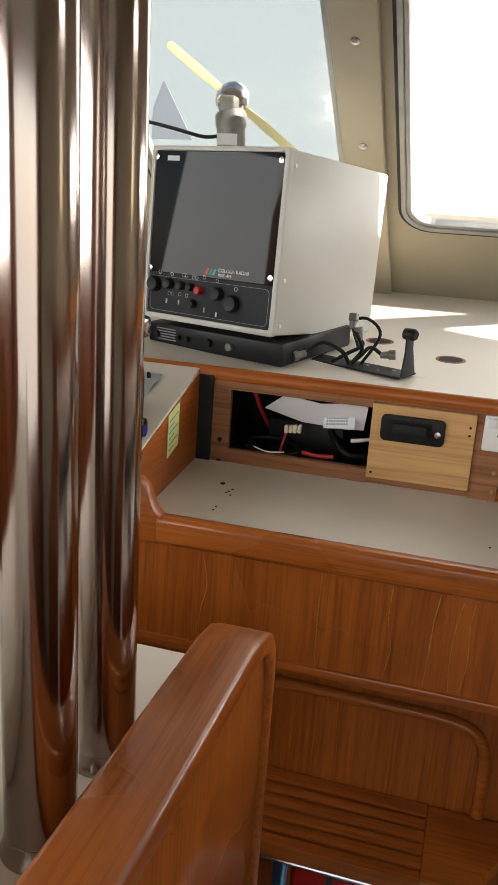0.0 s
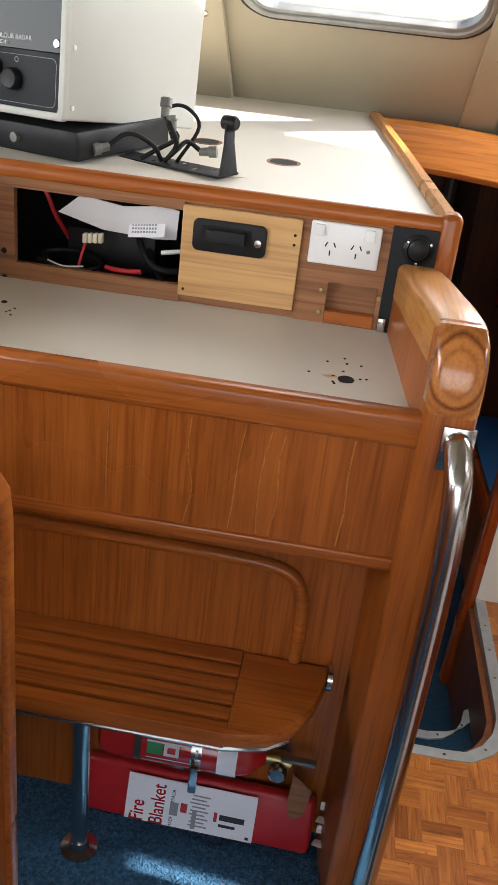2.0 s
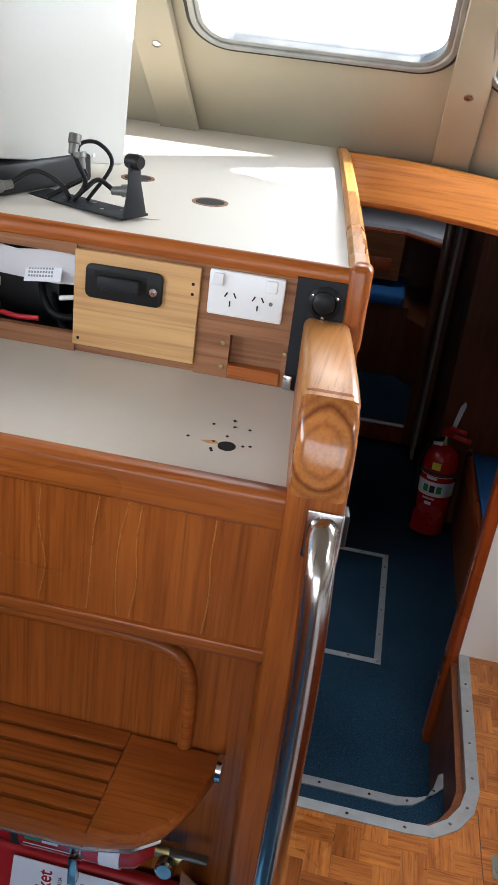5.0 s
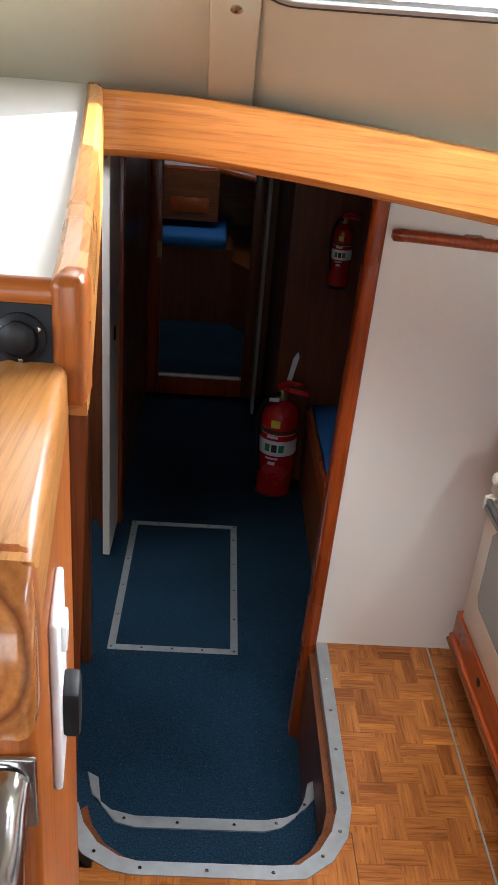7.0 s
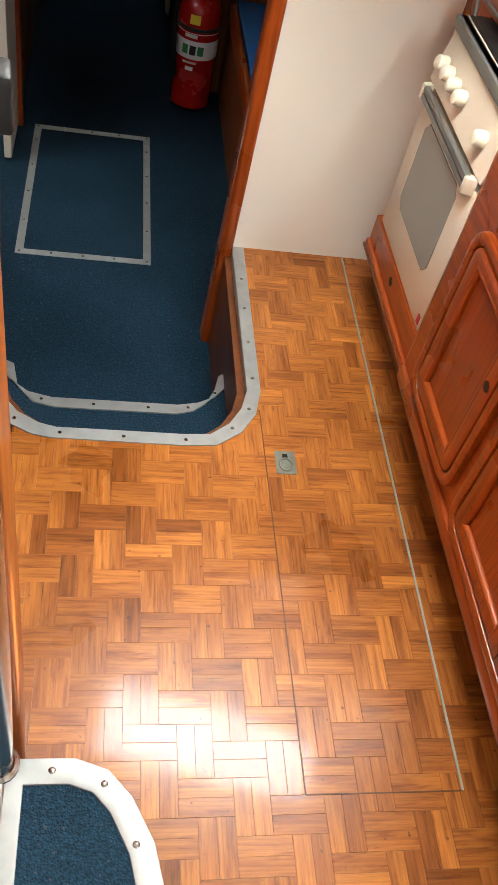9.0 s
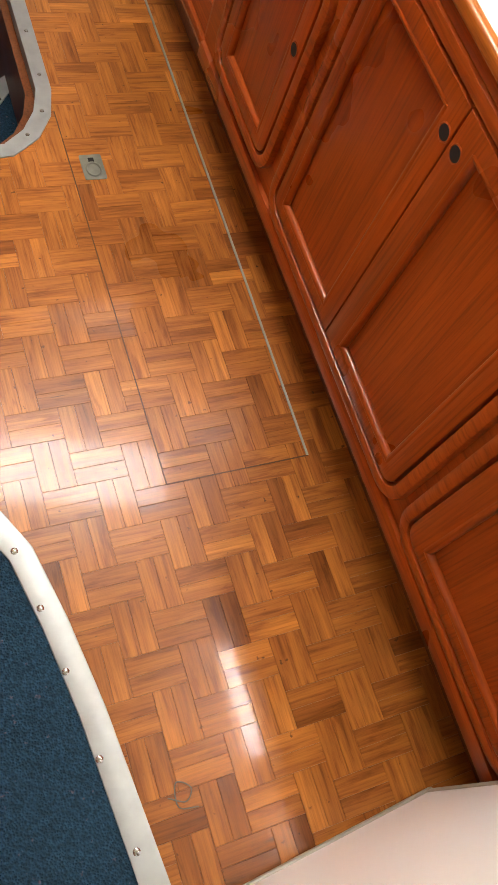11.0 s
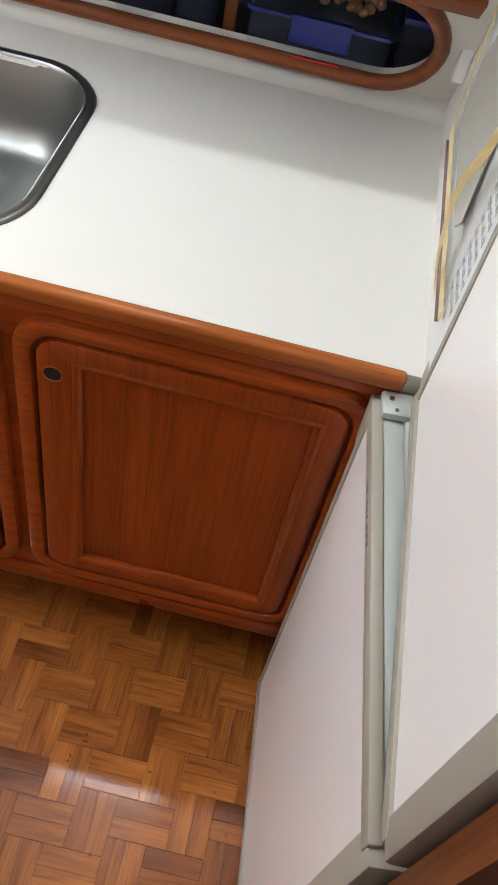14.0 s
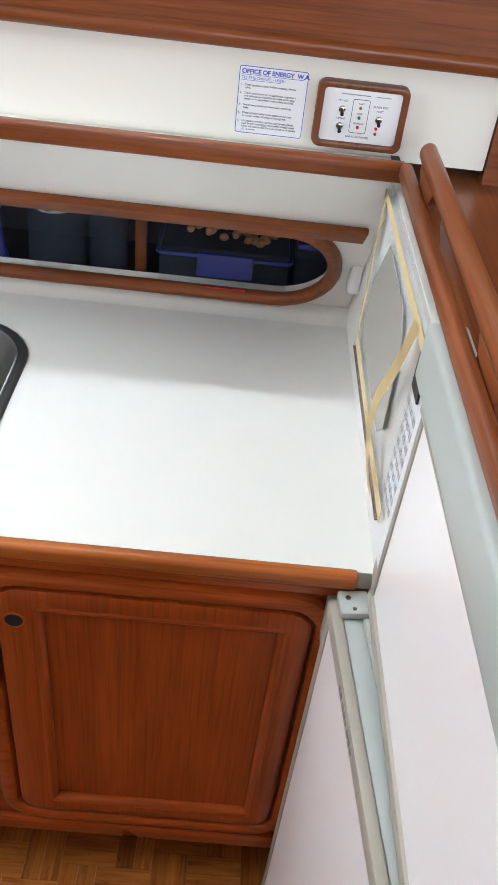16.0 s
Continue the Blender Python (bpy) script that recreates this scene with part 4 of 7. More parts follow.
tie(SKYCARD, nz.outputs["Fac"], mm.inputs[0]), tie(SKYCARD, sx.outputs[0], mm.inputs[2])
tie(SKYCARD, ramp(SKYCARD, mm.outputs[0], [(0.0, (0.50, 0.60, 0.63)), (0.05, (0.60, 0.68, 0.70)), (0.10, (1.3, 1.3, 1.3)), (0.15, (2.8, 2.8, 2.8))]), em.inputs["Color"])
tie(SKYCARD, em.outputs[0], SKYCARD.node_tree.nodes["Material Output"].inputs[0])
b = bmesh.new()
arc = [(60 * math.sin(radians(a)), 60 * math.cos(radians(a))) for a in range(-75, 61, 15)]
lo_, hi_ = [b.verts.new((x, y, -60)) for x, y in arc], [b.verts.new((x, y, 90)) for x, y in arc]
for k in range(len(arc) - 1):
    b.faces.new((lo_[k], lo_[k + 1], hi_[k + 1], hi_[k]))
structure("backdrop", b, SKYCARD, "bright hazy sky beyond the windscreen", "sky")

# ---------------------------------------------------------------- galley
CX = 1.41


def door_outline(y0, y1, z0, z1, r, inset_by=0.0):
    return rounded(y0 + inset_by, y1 - inset_by, z0 + inset_by, z1 - inset_by, max(0.004, r - inset_by), 6)


def cupboard_door(y0, y1, z0, z1, hole, label, corners=(1, 1, 1, 1), stile=(0.034, 0.054)):
    """Framed door in the galley front with a recessed panel and a finger hole. stile: widths at the aft and forward sides."""
    d = thing("cupboard_door", label, "cupboard door", (CX, (y0 + y1) / 2, z0), "galley cupboard doors")
    ya, yb, za, zb = y0 + stile[0], y1 - stile[1], z0 + 0.034, z1 - 0.036
    part("frame", ring(rounded(y0, y1, z0, z1, 0.034, 6, corners), rounded(ya, yb, za, zb, 0.003, 6, corners), CX + 0.004, CX - 0.015, "x", None, None, 0.004), RED, d, "", 40)
    part("panel", box(CX - 0.003, CX + 0.002, ya - 0.004, yb + 0.004, za - 0.004, zb + 0.004), RED, d, "recessed upright-grained panel")
    for p, q, m in (((ya, za), (ya, zb), RED), ((yb, za), (yb, zb), RED), ((ya, za), (yb, za), RED_Y), ((ya, zb), (yb, zb), RED_Y)):
        part("moulding", tube([(CX - 0.006, *p), (CX - 0.006, *q)], 0.010, 10), m, d, "rounded inner moulding", 50)
    at = on_plane((CX - 0.015, hole[0], hole[1]), (0, -1, 0), (0, 0, 1))
    part("finger_hole", lathe([(0.0125, -0.001), (0.0125, 0.0012), (0, 0.0012)], at, 18), HOLE_SHADE, d, "dark finger hole")
    part("hole_rim", lathe([(0.0155, -0.001), (0.0155, 0.0009), (0.014, 0.002), (0.0125, 0.0009), (0.0125, -0.001)], at, 18), RED, d, "", 40)
    return d


def surround(y0, y1, z0, z1, corners=(1, 1, 1, 1)):
    k = 0.034
    o, i = rounded(y0 - k, y1 + k, z0 - k, z1 + k, 0.066, 8, corners), rounded(y0 - 0.005, y1 + 0.005, z0 - 0.005, z1 + 0.005, 0.039, 8, corners)
    return ring(o, i, CX + 0.002, CX - 0.017, "x", None, None, 0.009)


cab = thing("galley_cabinet", "red varnished teak galley cabinet front", "cabinet", (CX, 1.7, 0))
part("front", box(CX, CX + 0.02, 0.80, 2.55, 0.185, 0.90), RED_Y, cab, "", 30)
part("bottom_rail", box(CX - 0.012, CX + 0.02, 0.80, 2.55, 0.178, 0.222, 0.006), RED_Y, cab, "", 40)
part("toe_kick", box(CX + 0.085, CX + 0.10, 0.80, 3.125, 0.0, 0.19), DARK, cab, "dark recessed toe kick")
part("underside", box(CX, CX + 0.1, 0.80, 3.125, 0.178, 0.186), DARK, cab)
part("surround", surround(0.844, 1.274, 0.266, 0.843), RED_Y, cab, "rounded door surround", 40)
part("surround", surround(1.360, 2.032, 0.260, 0.848), RED_Y, cab, "rounded double-door surround", 40)
part("surround", surround(2.137, 2.44, 0.275, 0.69), RED_Y, cab, "rounded door surround", 40)
cupboard_door(0.844, 1.274, 0.266, 0.843, (1.25, 0.780), "red teak cupboard door with a finger hole")
cupboard_door(1.360, 1.7025, 0.260, 0.848, (1.68, 0.784), "red teak cupboard door with a finger hole, one of a pair", (1, 0, 0, 1), (0.040, 0.052))
cupboard_door(1.7045, 2.032, 0.260, 0.848, (1.721, 0.784), "red teak cupboard door with a finger hole, one of a pair", (0, 1, 1, 0), (0.042, 0.036))
cupboard_door(2.137, 2.44, 0.275, 0.69, (2.160, 0.540), "small red teak cupboard door with a finger hole", (1, 1, 1, 1), (0.042, 0.040))

# counter with the sink cut into it
SK = (1.444, 1.914, 1.320, 1.80)
ctr = thing("counter", "white laminate galley counter with a teak edge", "counter", (1.7, 1.7, 0.9))
rim = [c for c in ((CX - 0.008, 0.778), (2.06, 0.778), (2.06, 2.53), (CX - 0.008, 2.53)) for _ in range(9)]
b = ring(rim, rounded(SK[0] + 0.02, SK[1] - 0.02, SK[2] + 0.02, SK[3] - 0.02, 0.10, 8), 0.90, 0.93)
bmesh.ops.remove_doubles(b, verts=b.verts, dist=1e-5)
part("top", b, WHITE, ctr, "white laminate top")
part("edge", box(CX - 0.026, CX - 0.006, 0.80, 2.53, 0.911, 0.937, 0.007, 3), TEAK_Y, ctr, "rounded teak edge", 40)
part("under_edge", box(CX - 0.012, CX, 0.80, 2.53, 0.884, 0.9125, 0.002), RED_Y, ctr, "red teak rail below the edge", 40)
part("cove", prism([(2.015, 0.93), (2.032, 0.934), (2.043, 0.943), (2.049, 0.955), (2.06, 0.955), (2.06, 0.925)], 0.778, 2.53, "y"), WHITE, ctr, "", 60)

sink = thing("sink", "satin stainless steel sink with a basket waste", "sink", (1.69, 1.56, 0.76))


def sink_line(d, z, r):
    return [(x, y, z) for x, y in rounded(SK[0] + d, SK[1] - d, SK[2] + d, SK[3] - d, r, 8)]


b = bmesh.new()
rows = [[b.verts.new(p) for p in sink_line(*a)] for a in ((0.0, 0.9305, 0.12), (0.002, 0.9345, 0.12), (0.008, 0.9355, 0.117), (0.011, 0.9335, 0.115), (0.015, 0.9345, 0.112), (0.019, 0.929, 0.11), (0.034, 0.84, 0.10), (0.05, 0.80, 0.09), (0.075, 0.785, 0.07), (0.12, 0.781, 0.04))]
for r0, r1 in zip(rows, rows[1:]):
    for k in range(len(r0)):
        j = (k + 1) % len(r0)
        b.faces.new((r0[k], r0[j], r1[j], r1[k]))
b.faces.new(rows[-1])
part("bowl", b, SINKSTEEL, sink, "", 60)
dm = Matrix.Translation((1.640, 1.553, 0.7815))
part("waste", lathe([(0.043, 0), (0.043, 0.002), (0.036, 0.003), (0.030, 0.001), (0.022, -0.0)], dm, 28), STEEL, sink, "round waste ring", 40)
part("waste_hole", lathe([(0.022, 0.0005), (0.022, 0.0012), (0, 0.0012)], dm, 20), HOLE_SHADE, sink)
for k in range(3):
    part("strainer_bar", box(-0.021, 0.021, -0.0025, 0.0025, 0.001, 0.003, 0, 1, None, dm @ pose(0, 0, 0, 0, 0, 60 * k)), STEEL, sink)

# back of the galley: leaning white panel with a long oval locker opening, shelf, upper wall
BK0, BK1 = Vector((2.055, 0, 0.945)), Vector((1.80, 0, 1.305))
BU = (BK1 - BK0).normalized()
BM = on_plane((BK0.x, 0, BK0.z), (0, -1, 0), BU)


def back(pts, lo, hi, bm=None, bevel=0.0):
    """An outline on the leaning back: (-y, up the slope); thickness along its outward face."""
    return prism(pts, lo, hi, "z", bevel, bm, BM)


LEN = (BK1 - BK0).length
OV = (-2.5, -0.828, 0.030, 0.275)
ovr = 0.095
arc = [(OV[1] - ovr + ovr * math.cos(radians(a)), OV[2] + 0.1225 + 0.1225 * math.sin(radians(a))) for a in range(-90, 91, 12)]
b = back([(-2.53, -0.02), (-0.778, -0.02), (-0.778, OV[2]), (-2.53, OV[2])], -0.02, 0.0)
back([(-2.53, OV[3]), (-0.778, OV[3]), (-0.778, LEN), (-2.53, LEN)], -0.02, 0.0, b)
back(arc[:1] + [(-0.778, OV[2]), (-0.778, OV[3])] + arc[::-1][:-1], -0.02, 0.0, b)
structure("wall_galley_back", b, WHITE, "white leaning panel behind the counter with an oval locker opening", "wall")
lo = thing("locker_trim", "varnished teak trim round the oval locker opening", "trim", (1.95, 1.6, 1.0))
mid = [Vector((p[0], p[1], 0.004)) for p in arc]
path = [BM @ Vector((-2.5, OV[2], 0.006))] + [BM @ Vector((p[0], p[1], 0.006)) for p in arc] + [BM @ Vector((-1.0, OV[3], 0.006))]
part("trim_ring", tube(path, 0.013, 10), BROWN_Y, lo, "", 50)
part("batten", back([(-2.5, OV[3] - 0.006), (-0.80, OV[3] - 0.006), (-0.797, OV[3] + 0.022), (-2.5, OV[3] + 0.022)], 0.0, 0.016, None, 0.004), BROWN_Y, lo, "straight upper batten", 40)
part("division", box(2.09, 2.11, 1.165, 1.185, 0.93, 1.2), DARK, lo, "dark upright in the locker")
# Locker surfaces are coloured dark in place of real shade.
structure("locker_back", prism([(2.10, 0.90), (2.30, 0.90), (2.30, 1.33), (1.875, 1.33), (1.875, 1.31), (2.26, 1.31), (2.26, 0.94), (2.10, 0.93)], 0.778, 2.53, "y"), LOCKER_SHADE, "locker behind the oval opening, its shade put into the colour", "locker")
structure("locker_end", prism([(2.085, 0.932), (2.28, 0.932), (2.28, 1.308), (1.83, 1.308)], 0.778, 0.79, "y"), LOCKER_SHADE, "end of the oval locker, its shade put into the colour", "locker")
structure("shelf_galley", box(1.81, 1.87, 0.78, 2.53, 1.292, 1.305), WHITE, "narrow white shelf above the galley locker", "shelf")
single("shelf_edge", box(1.793, 1.813, 0.775, 2.53, 1.292, 1.320, 0.006, 3), BROWN_Y, "rounded teak shelf edge", "trim")
structure("wall_galley_upper", box(1.861, 1.88, 0.655, 3.29, 1.30, 1.548), WHITEWALL, "white upper galley wall", "wall")
structure("wall_galley_aft", box(1.855, 1.88, 0.28, 0.653, 1.28, 1.548), BROWN_Y, "varnished teak panel aft of the white galley wall", "wall")
cb = thing("pelmet", "varnished teak pelmet above the galley", "pelmet", (1.9, 1.5, 1.42))
part("board", box(1.825, 1.845, 0.20, 3.28, 1.445, 1.548), BROWN_Y, cb)
part("edge", tube([(1.833, 0.20, 1.447), (1.833, 3.28, 1.447)], 0.014, 12), BROWN_Y, cb, "rounded lower edge", 40)
structure("shelf_window", box(1.82, 2.30, -1.0, 3.28, 1.548, 1.56), BROWN_Y, "teak ledge below the starboard windows", "ledge")

# fridge tower and microwave at the aft end
tw = thing("fridge_housing", "white and teak housing around the fridge", "housing", (1.3, 0.6, 0))
part("side", box(0.812, 0.845, 0.30, 0.765, 0.0, 1.275), DARK, tw, "dark varnished teak side")
part("top_shelf", box(0.85, 1.95, 0.28, 0.755, 1.262, 1.283), BROWN_X, tw, "dark teak shelf top")
part("top_edge", prism(rounded(0.768, 0.786, 1.2985, 1.322, 0.007, 4), 0.86, 1.795, "x"), BROWN_X, tw, "rounded teak front edge", 40)
part("end_panel", box(1.385, 2.05, 0.752, 0.779, 0.90, 1.275), WHITE, tw, "white end panel above the counter")
part("back_panel", box(0.862, 1.95, 0.28, 0.30, 0.0, 1.262), DARK, tw)
part("kick", box(0.862, 1.50, 0.75, 0.78, 0.0, 0.03), DARK, tw)
fg = thing("fridge", "white two-door fridge freezer with grey trim", "fridge", (1.15, 0.6, 0.02))
part("body", box(0.872, 1.385, 0.32, 0.712, 0.02, 1.235), FRIDGE, fg)


def fridge_door(z0, z1, y0, m, bracket=None):
    zb = z1 - 0.095 if bracket is None else bracket
    d = part("door", box(0.885, 1.375, y0, y0 + 0.05, z0, z1, 0.002, 1, None, m), FRIDGE, fg, "white door panel")
    for x0, x1 in ((0.850, 0.887), (1.366, 1.382)):
        part("door_edge", box(x0, x1, y0 - 0.004, y0 + 0.053, z0, z1, 0.004, 2, None, m), TAUPE, d, "taupe edge profile", 40)
    part("front_profile", box(0.866, 1.382, y0 + 0.040, y0 + 0.055, z1 - 0.020, z1 + 0.006, 0.003, 2, None, m), TAUPE, d, "taupe front profile", 40)
    part("top_profile", box(0.866, 1.382, y0 + 0.014, y0 + 0.0398, z1 - 0.012, z1 + 0.003, 0.002, 2, None, m), FRIDGE_TRIM, d, "grey top profile", 40)
    part("top_ridge", box(0.866, 1.382, y0 - 0.006, y0 + 0.0138, z1 - 0.012, z1 + 0.009, 0.004, 2, None, m), FRIDGE_TRIM, d, "grey top ridge", 40)
    part("bottom_profile", box(0.866, 1.382, y0 - 0.004, y0 + 0.055, z0 - 0.008, z0 + 0.012, 0.004, 2, None, m), TAUPE, d, "taupe bottom profile", 40)
    part("hinge_cap", box(1.350, 1.390, y0 + 0.004, y0 + 0.044, z1 + 0.004, z1 + 0.016, 0.004, 2, None, m), FRIDGE_TRIM, d, "", 40)
    part("hinge_bracket", prism([(1.378, zb), (1.398, zb + 0.016), (1.402, zb + 0.088), (1.378, zb + 0.098)], y0 + 0.022, y0 + 0.052, "y", 0.003, None, m), TAUPE, d, "", 40)
    screw(d, m @ Vector((1.376, y0 + 0.032, z1 + 0.016)), (0, 0, 1), 0.004)
    screw(d, m @ Vector((1.358, y0 + 0.026, z1 + 0.016)), (0, 0, 1), 0.003)
    # worn maker's lettering as plain bars along the front profile
    for k, w in enumerate((0.010, 0.004, 0.008, 0.007, 0.004, 0.008, 0.007, 0.007)):
        part("worn_print", box(1.26 - k * 0.0115 - w, 1.26 - k * 0.0115, y0 + 0.0545, y0 + 0.0556, z1 - 0.012, z1 - 0.004, 0, 1, None, m), GREY_INK, d)
    return d


def swung(y, degrees):
    """Turned about the near upright edge of the fridge front."""
    return Matrix.Translation((0.87, y, 0)) @ pose(0, 0, 0, 0, 0, degrees) @ Matrix.Translation((-0.87, -y, 0))


fridge_door(0.03, 0.893, 0.735, swung(0.79, 5.0))
fridge_door(0.915, 1.226, 0.727, swung(0.78, 0.6), 0.925)
part("top_cap", box(0.866, 1.412, 0.752, 0.795, 1.230, 1.298, 0.006, 3), FRIDGE_TRIM, fg, "grey-green upper cap", 40)

mw = thing("microwave", "white built-in microwave with taped edges and a grey window", "microwave", (1.62, 0.77, 0.98))
MY = 0.786
part("front", prism([(1.372, 0.972), (1.83, 0.972), (1.83, 1.262), (1.372, 1.262)], MY - 0.01, MY, "y"), MICRO, mw)
part("glass_sheet", box(1.43, 1.842, MY + 0.0005, MY + 0.004, 1.0, 1.286), clear("thin_clear_sheet", (0.8, 0.84, 0.82), 0.02, 0.12), mw, "clear cover sheet")
part("window", prism([(1.50, 1.09), (1.53, 1.062), (1.76, 1.062), (1.785, 1.09), (1.78, 1.15), (1.71, 1.24), (1.55, 1.234), (1.51, 1.20)], MY + 0.0045, MY + 0.006, "y"), MICRO_WIN, mw, "grey viewing window")
for pts in ([(1.805, 1.03), (1.818, 1.03), (1.822, 1.275), (1.808, 1.275)], [(1.38, 1.258), (1.822, 1.262), (1.822, 1.275), (1.38, 1.274)], [(1.40, 1.022), (1.805, 1.026), (1.805, 1.042), (1.40, 1.040)]):
    part("tape", prism(pts, MY + 0.0065, MY + 0.0072, "y"), TAPE, mw, "yellowed masking tape")
lp = curve_points([(1.452, MY + 0.008, 1.268), (1.462, MY + 0.018, 1.2), (1.482, MY + 0.026, 1.14), (1.482, MY + 0.022, 1.07), (1.465, MY + 0.010, 1.012)], 16)
b = bmesh.new()
rowa = [b.verts.new(p + Vector((-0.012, 0, 0))) for p in lp]
rowb = [b.verts.new(p + Vector((0.012, 0.002, 0))) for p in lp]
for k in range(len(lp) - 1):
    b.faces.new((rowa[k], rowb[k], rowb[k + 1], rowa[k + 1]))
bmesh.ops.solidify(b, geom=b.faces[:], thickness=0.0008)
part("peeling_tape", b, TAPE, mw, "loose strip of peeling tape", 60)
part("display", box(1.394, 1.432, MY + 0.0005, MY + 0.003, 1.205, 1.252), BLACK, mw, "dark display")
for r in range(8):
    for c in range(3):
        x, z = 1.386 + c * 0.020, 1.045 + r * 0.019
        part("button", box(x, x + 0.016, MY + 0.0005, MY + 0.0012, z, z + 0.011), PALE_INK, mw, "pale printed key")
        for k in range(2):
            w = 0.006 + 0.005 * ((r * 5 + c * 3 + k * 2) % 3) / 2
            part("print", box(x + 0.002, x + 0.002 + w, MY + 0.0012, MY + 0.0016, z + 0.003 + k * 0.004, z + 0.0045 + k * 0.004), GREY_INK, mw)
part("sheet_edge", box(1.43, 1.842, MY + 0.0005, MY + 0.0045, 0.9975, 0.9995), DARK, mw, "dark lower edge of the clear sheet")
rail = thing("fiddle_rail", "varnished teak fiddle rail on the housing", "rail", (1.3, 0.72, 1.28))
part("bar", tube([(1.775, 0.756, 1.345), (1.5, 0.757, 1.345), (1.10, 0.757, 1.345), (0.87, 0.757, 1.345)], 1.0, 14, flat=(0.012, 0.014)), BROWN_X, rail, "", 40)
for x in (1.70, 1.28, 0.90):
    part("foot", prism([(x - 0.075, 1.28), (x + 0.075, 1.28), (x + 0.05, 1.30), (x + 0.04, 1.32), (x + 0.055, 1.337), (x - 0.055, 1.337), (x - 0.04, 1.32), (x - 0.05, 1.30)], 0.746, 0.768, "y", 0.004), BROWN_X, rail, "", 40)

# gas alarm panel and safety notice on the upper wall
SX = 1.860
gp = thing("gas_alarm_panel", "gas alarm panel with switches in a teak frame", "alarm panel", (SX, 0.72, 1.30))


def wall_pose(y, z, out=0.0):
    return on_plane((SX - out, y, z), (0, -1, 0), (0, 0, 1))


GP = on_plane((SX, 0.908, 1.314), (0, -1, 0), (0, 0, 1)) @ Matrix.Scale(0.81, 4)
part("frame", ring(rounded(0, 0.156, 0, 0.111, 0.014, 5), rounded(0.012, 0.144, 0.012, 0.099, 0.006, 5), 0, 0.018, "z", None, GP, 0.004), DARK, gp, "rounded dark teak frame", 40)
part("plate", prism(rounded(0.011, 0.145, 0.011, 0.10, 0.006, 5), 0.001, 0.012, "z", 0.001, None, GP), SWITCH, gp, "white face plate", 40)


def gpart(name, x, y, r, h, material, label=""):
    part(name, lathe([(r, 0), (r, h * 0.7), (r * 0.7, h), (0, h)], GP @ Matrix.Translation((x, y, 0.012)), 14), material, gp, label, 40)


for x, y in ((0.045, 0.066), (0.045, 0.038), (0.110, 0.054)):
    gpart("switch_collar", x, y, 0.006, 0.004, STEEL)
    part("toggle", tube([GP @ Vector((x, y, 0.014)), GP @ Vector((x, y - 0.006, 0.026))], [0.0016, 0.0026], 8), MATTBLACK, gp, "black toggle", 50)
for x, y, c in ((0.076, 0.070, BRASS), (0.076, 0.054, GREEN_PRINT), (0.076, 0.038, RED_PLASTIC), (0.108, 0.039, RED_PLASTIC), (0.108, 0.030, RED_PLASTIC)):
    gpart("lamp", x, y, 0.0026, 0.003, c)
part("border", ring(rounded(0.062, 0.091, 0.028, 0.084, 0.003, 3), rounded(0.0628, 0.0902, 0.0288, 0.0832, 0.0026, 3), 0.012, 0.0124, "z", None, GP), INK, gp)
for words, x, y, s in (("POWER", 0.045, 0.078, 0.0048), ("L.P.GAS", 0.045, 0.049, 0.0045), ("WAIT", 0.0765, 0.0755, 0.0042), ("SAFE", 0.0765, 0.0590, 0.0042), ("DANGER", 0.0765, 0.0430, 0.0042), ("ALARM TEST", 0.110, 0.073, 0.0046), ("RESET", 0.110, 0.066, 0.0046), ("GAS ALARM PANEL", 0.078, 0.020, 0.0048)):
    lettering(words, s, INK, GP @ Matrix.Translation((x, y, 0.0122)), "print", gp, "CENTER")
part("print", box(0.04, 0.09, 0.090, 0.0915, 0.012, 0.0124, 0, 1, None, GP), GREY_INK, gp)
part("print", box(0.100, 0.125, 0.090, 0.0912, 0.012, 0.0124, 0, 1, None, GP), GREY_INK, gp)

nt = thing("safety_notice", "white safety notice with blue lettering and border", "notice", (SX, 0.85, 1.29))
NP = on_plane((SX, 1.018, 1.316), (0, -1, 0), (0, 0, 1)) @ Matrix.Scale(0.825, 4)
part("sheet", prism(rounded(0, 0.118, 0, 0.112, 0.004, 3), 0, 0.0015, "z", 0, None, NP), SWITCH, nt)
part("border", ring(rounded(0.002, 0.116, 0.002, 0.110, 0.004, 3), rounded(0.003, 0.115, 0.003, 0.109, 0.003, 3), 0.0015, 0.0018, "z", None, NP), BLUE_INK, nt)
lettering("OFFICE OF ENERGY  W.A.", 0.0098, BLUE_INK, NP @ Matrix.Translation((0.006, 0.0985, 0.0016)), "print", nt, bold=0.03)
lettering("TO THE OWNER / USER :", 0.0066, BLUE_INK, NP @ Matrix.Translation((0.006, 0.0895, 0.0016)), "print", nt)
part("print", box(0.006, 0.110, 0.0962, 0.0968, 0.0015, 0.0018, 0, 1, None, NP), BLUE_INK, nt)
part("print", box(0.006, 0.072, 0.0876, 0.0881, 0.0015, 0.0018, 0, 1, None, NP), BLUE_INK, nt)
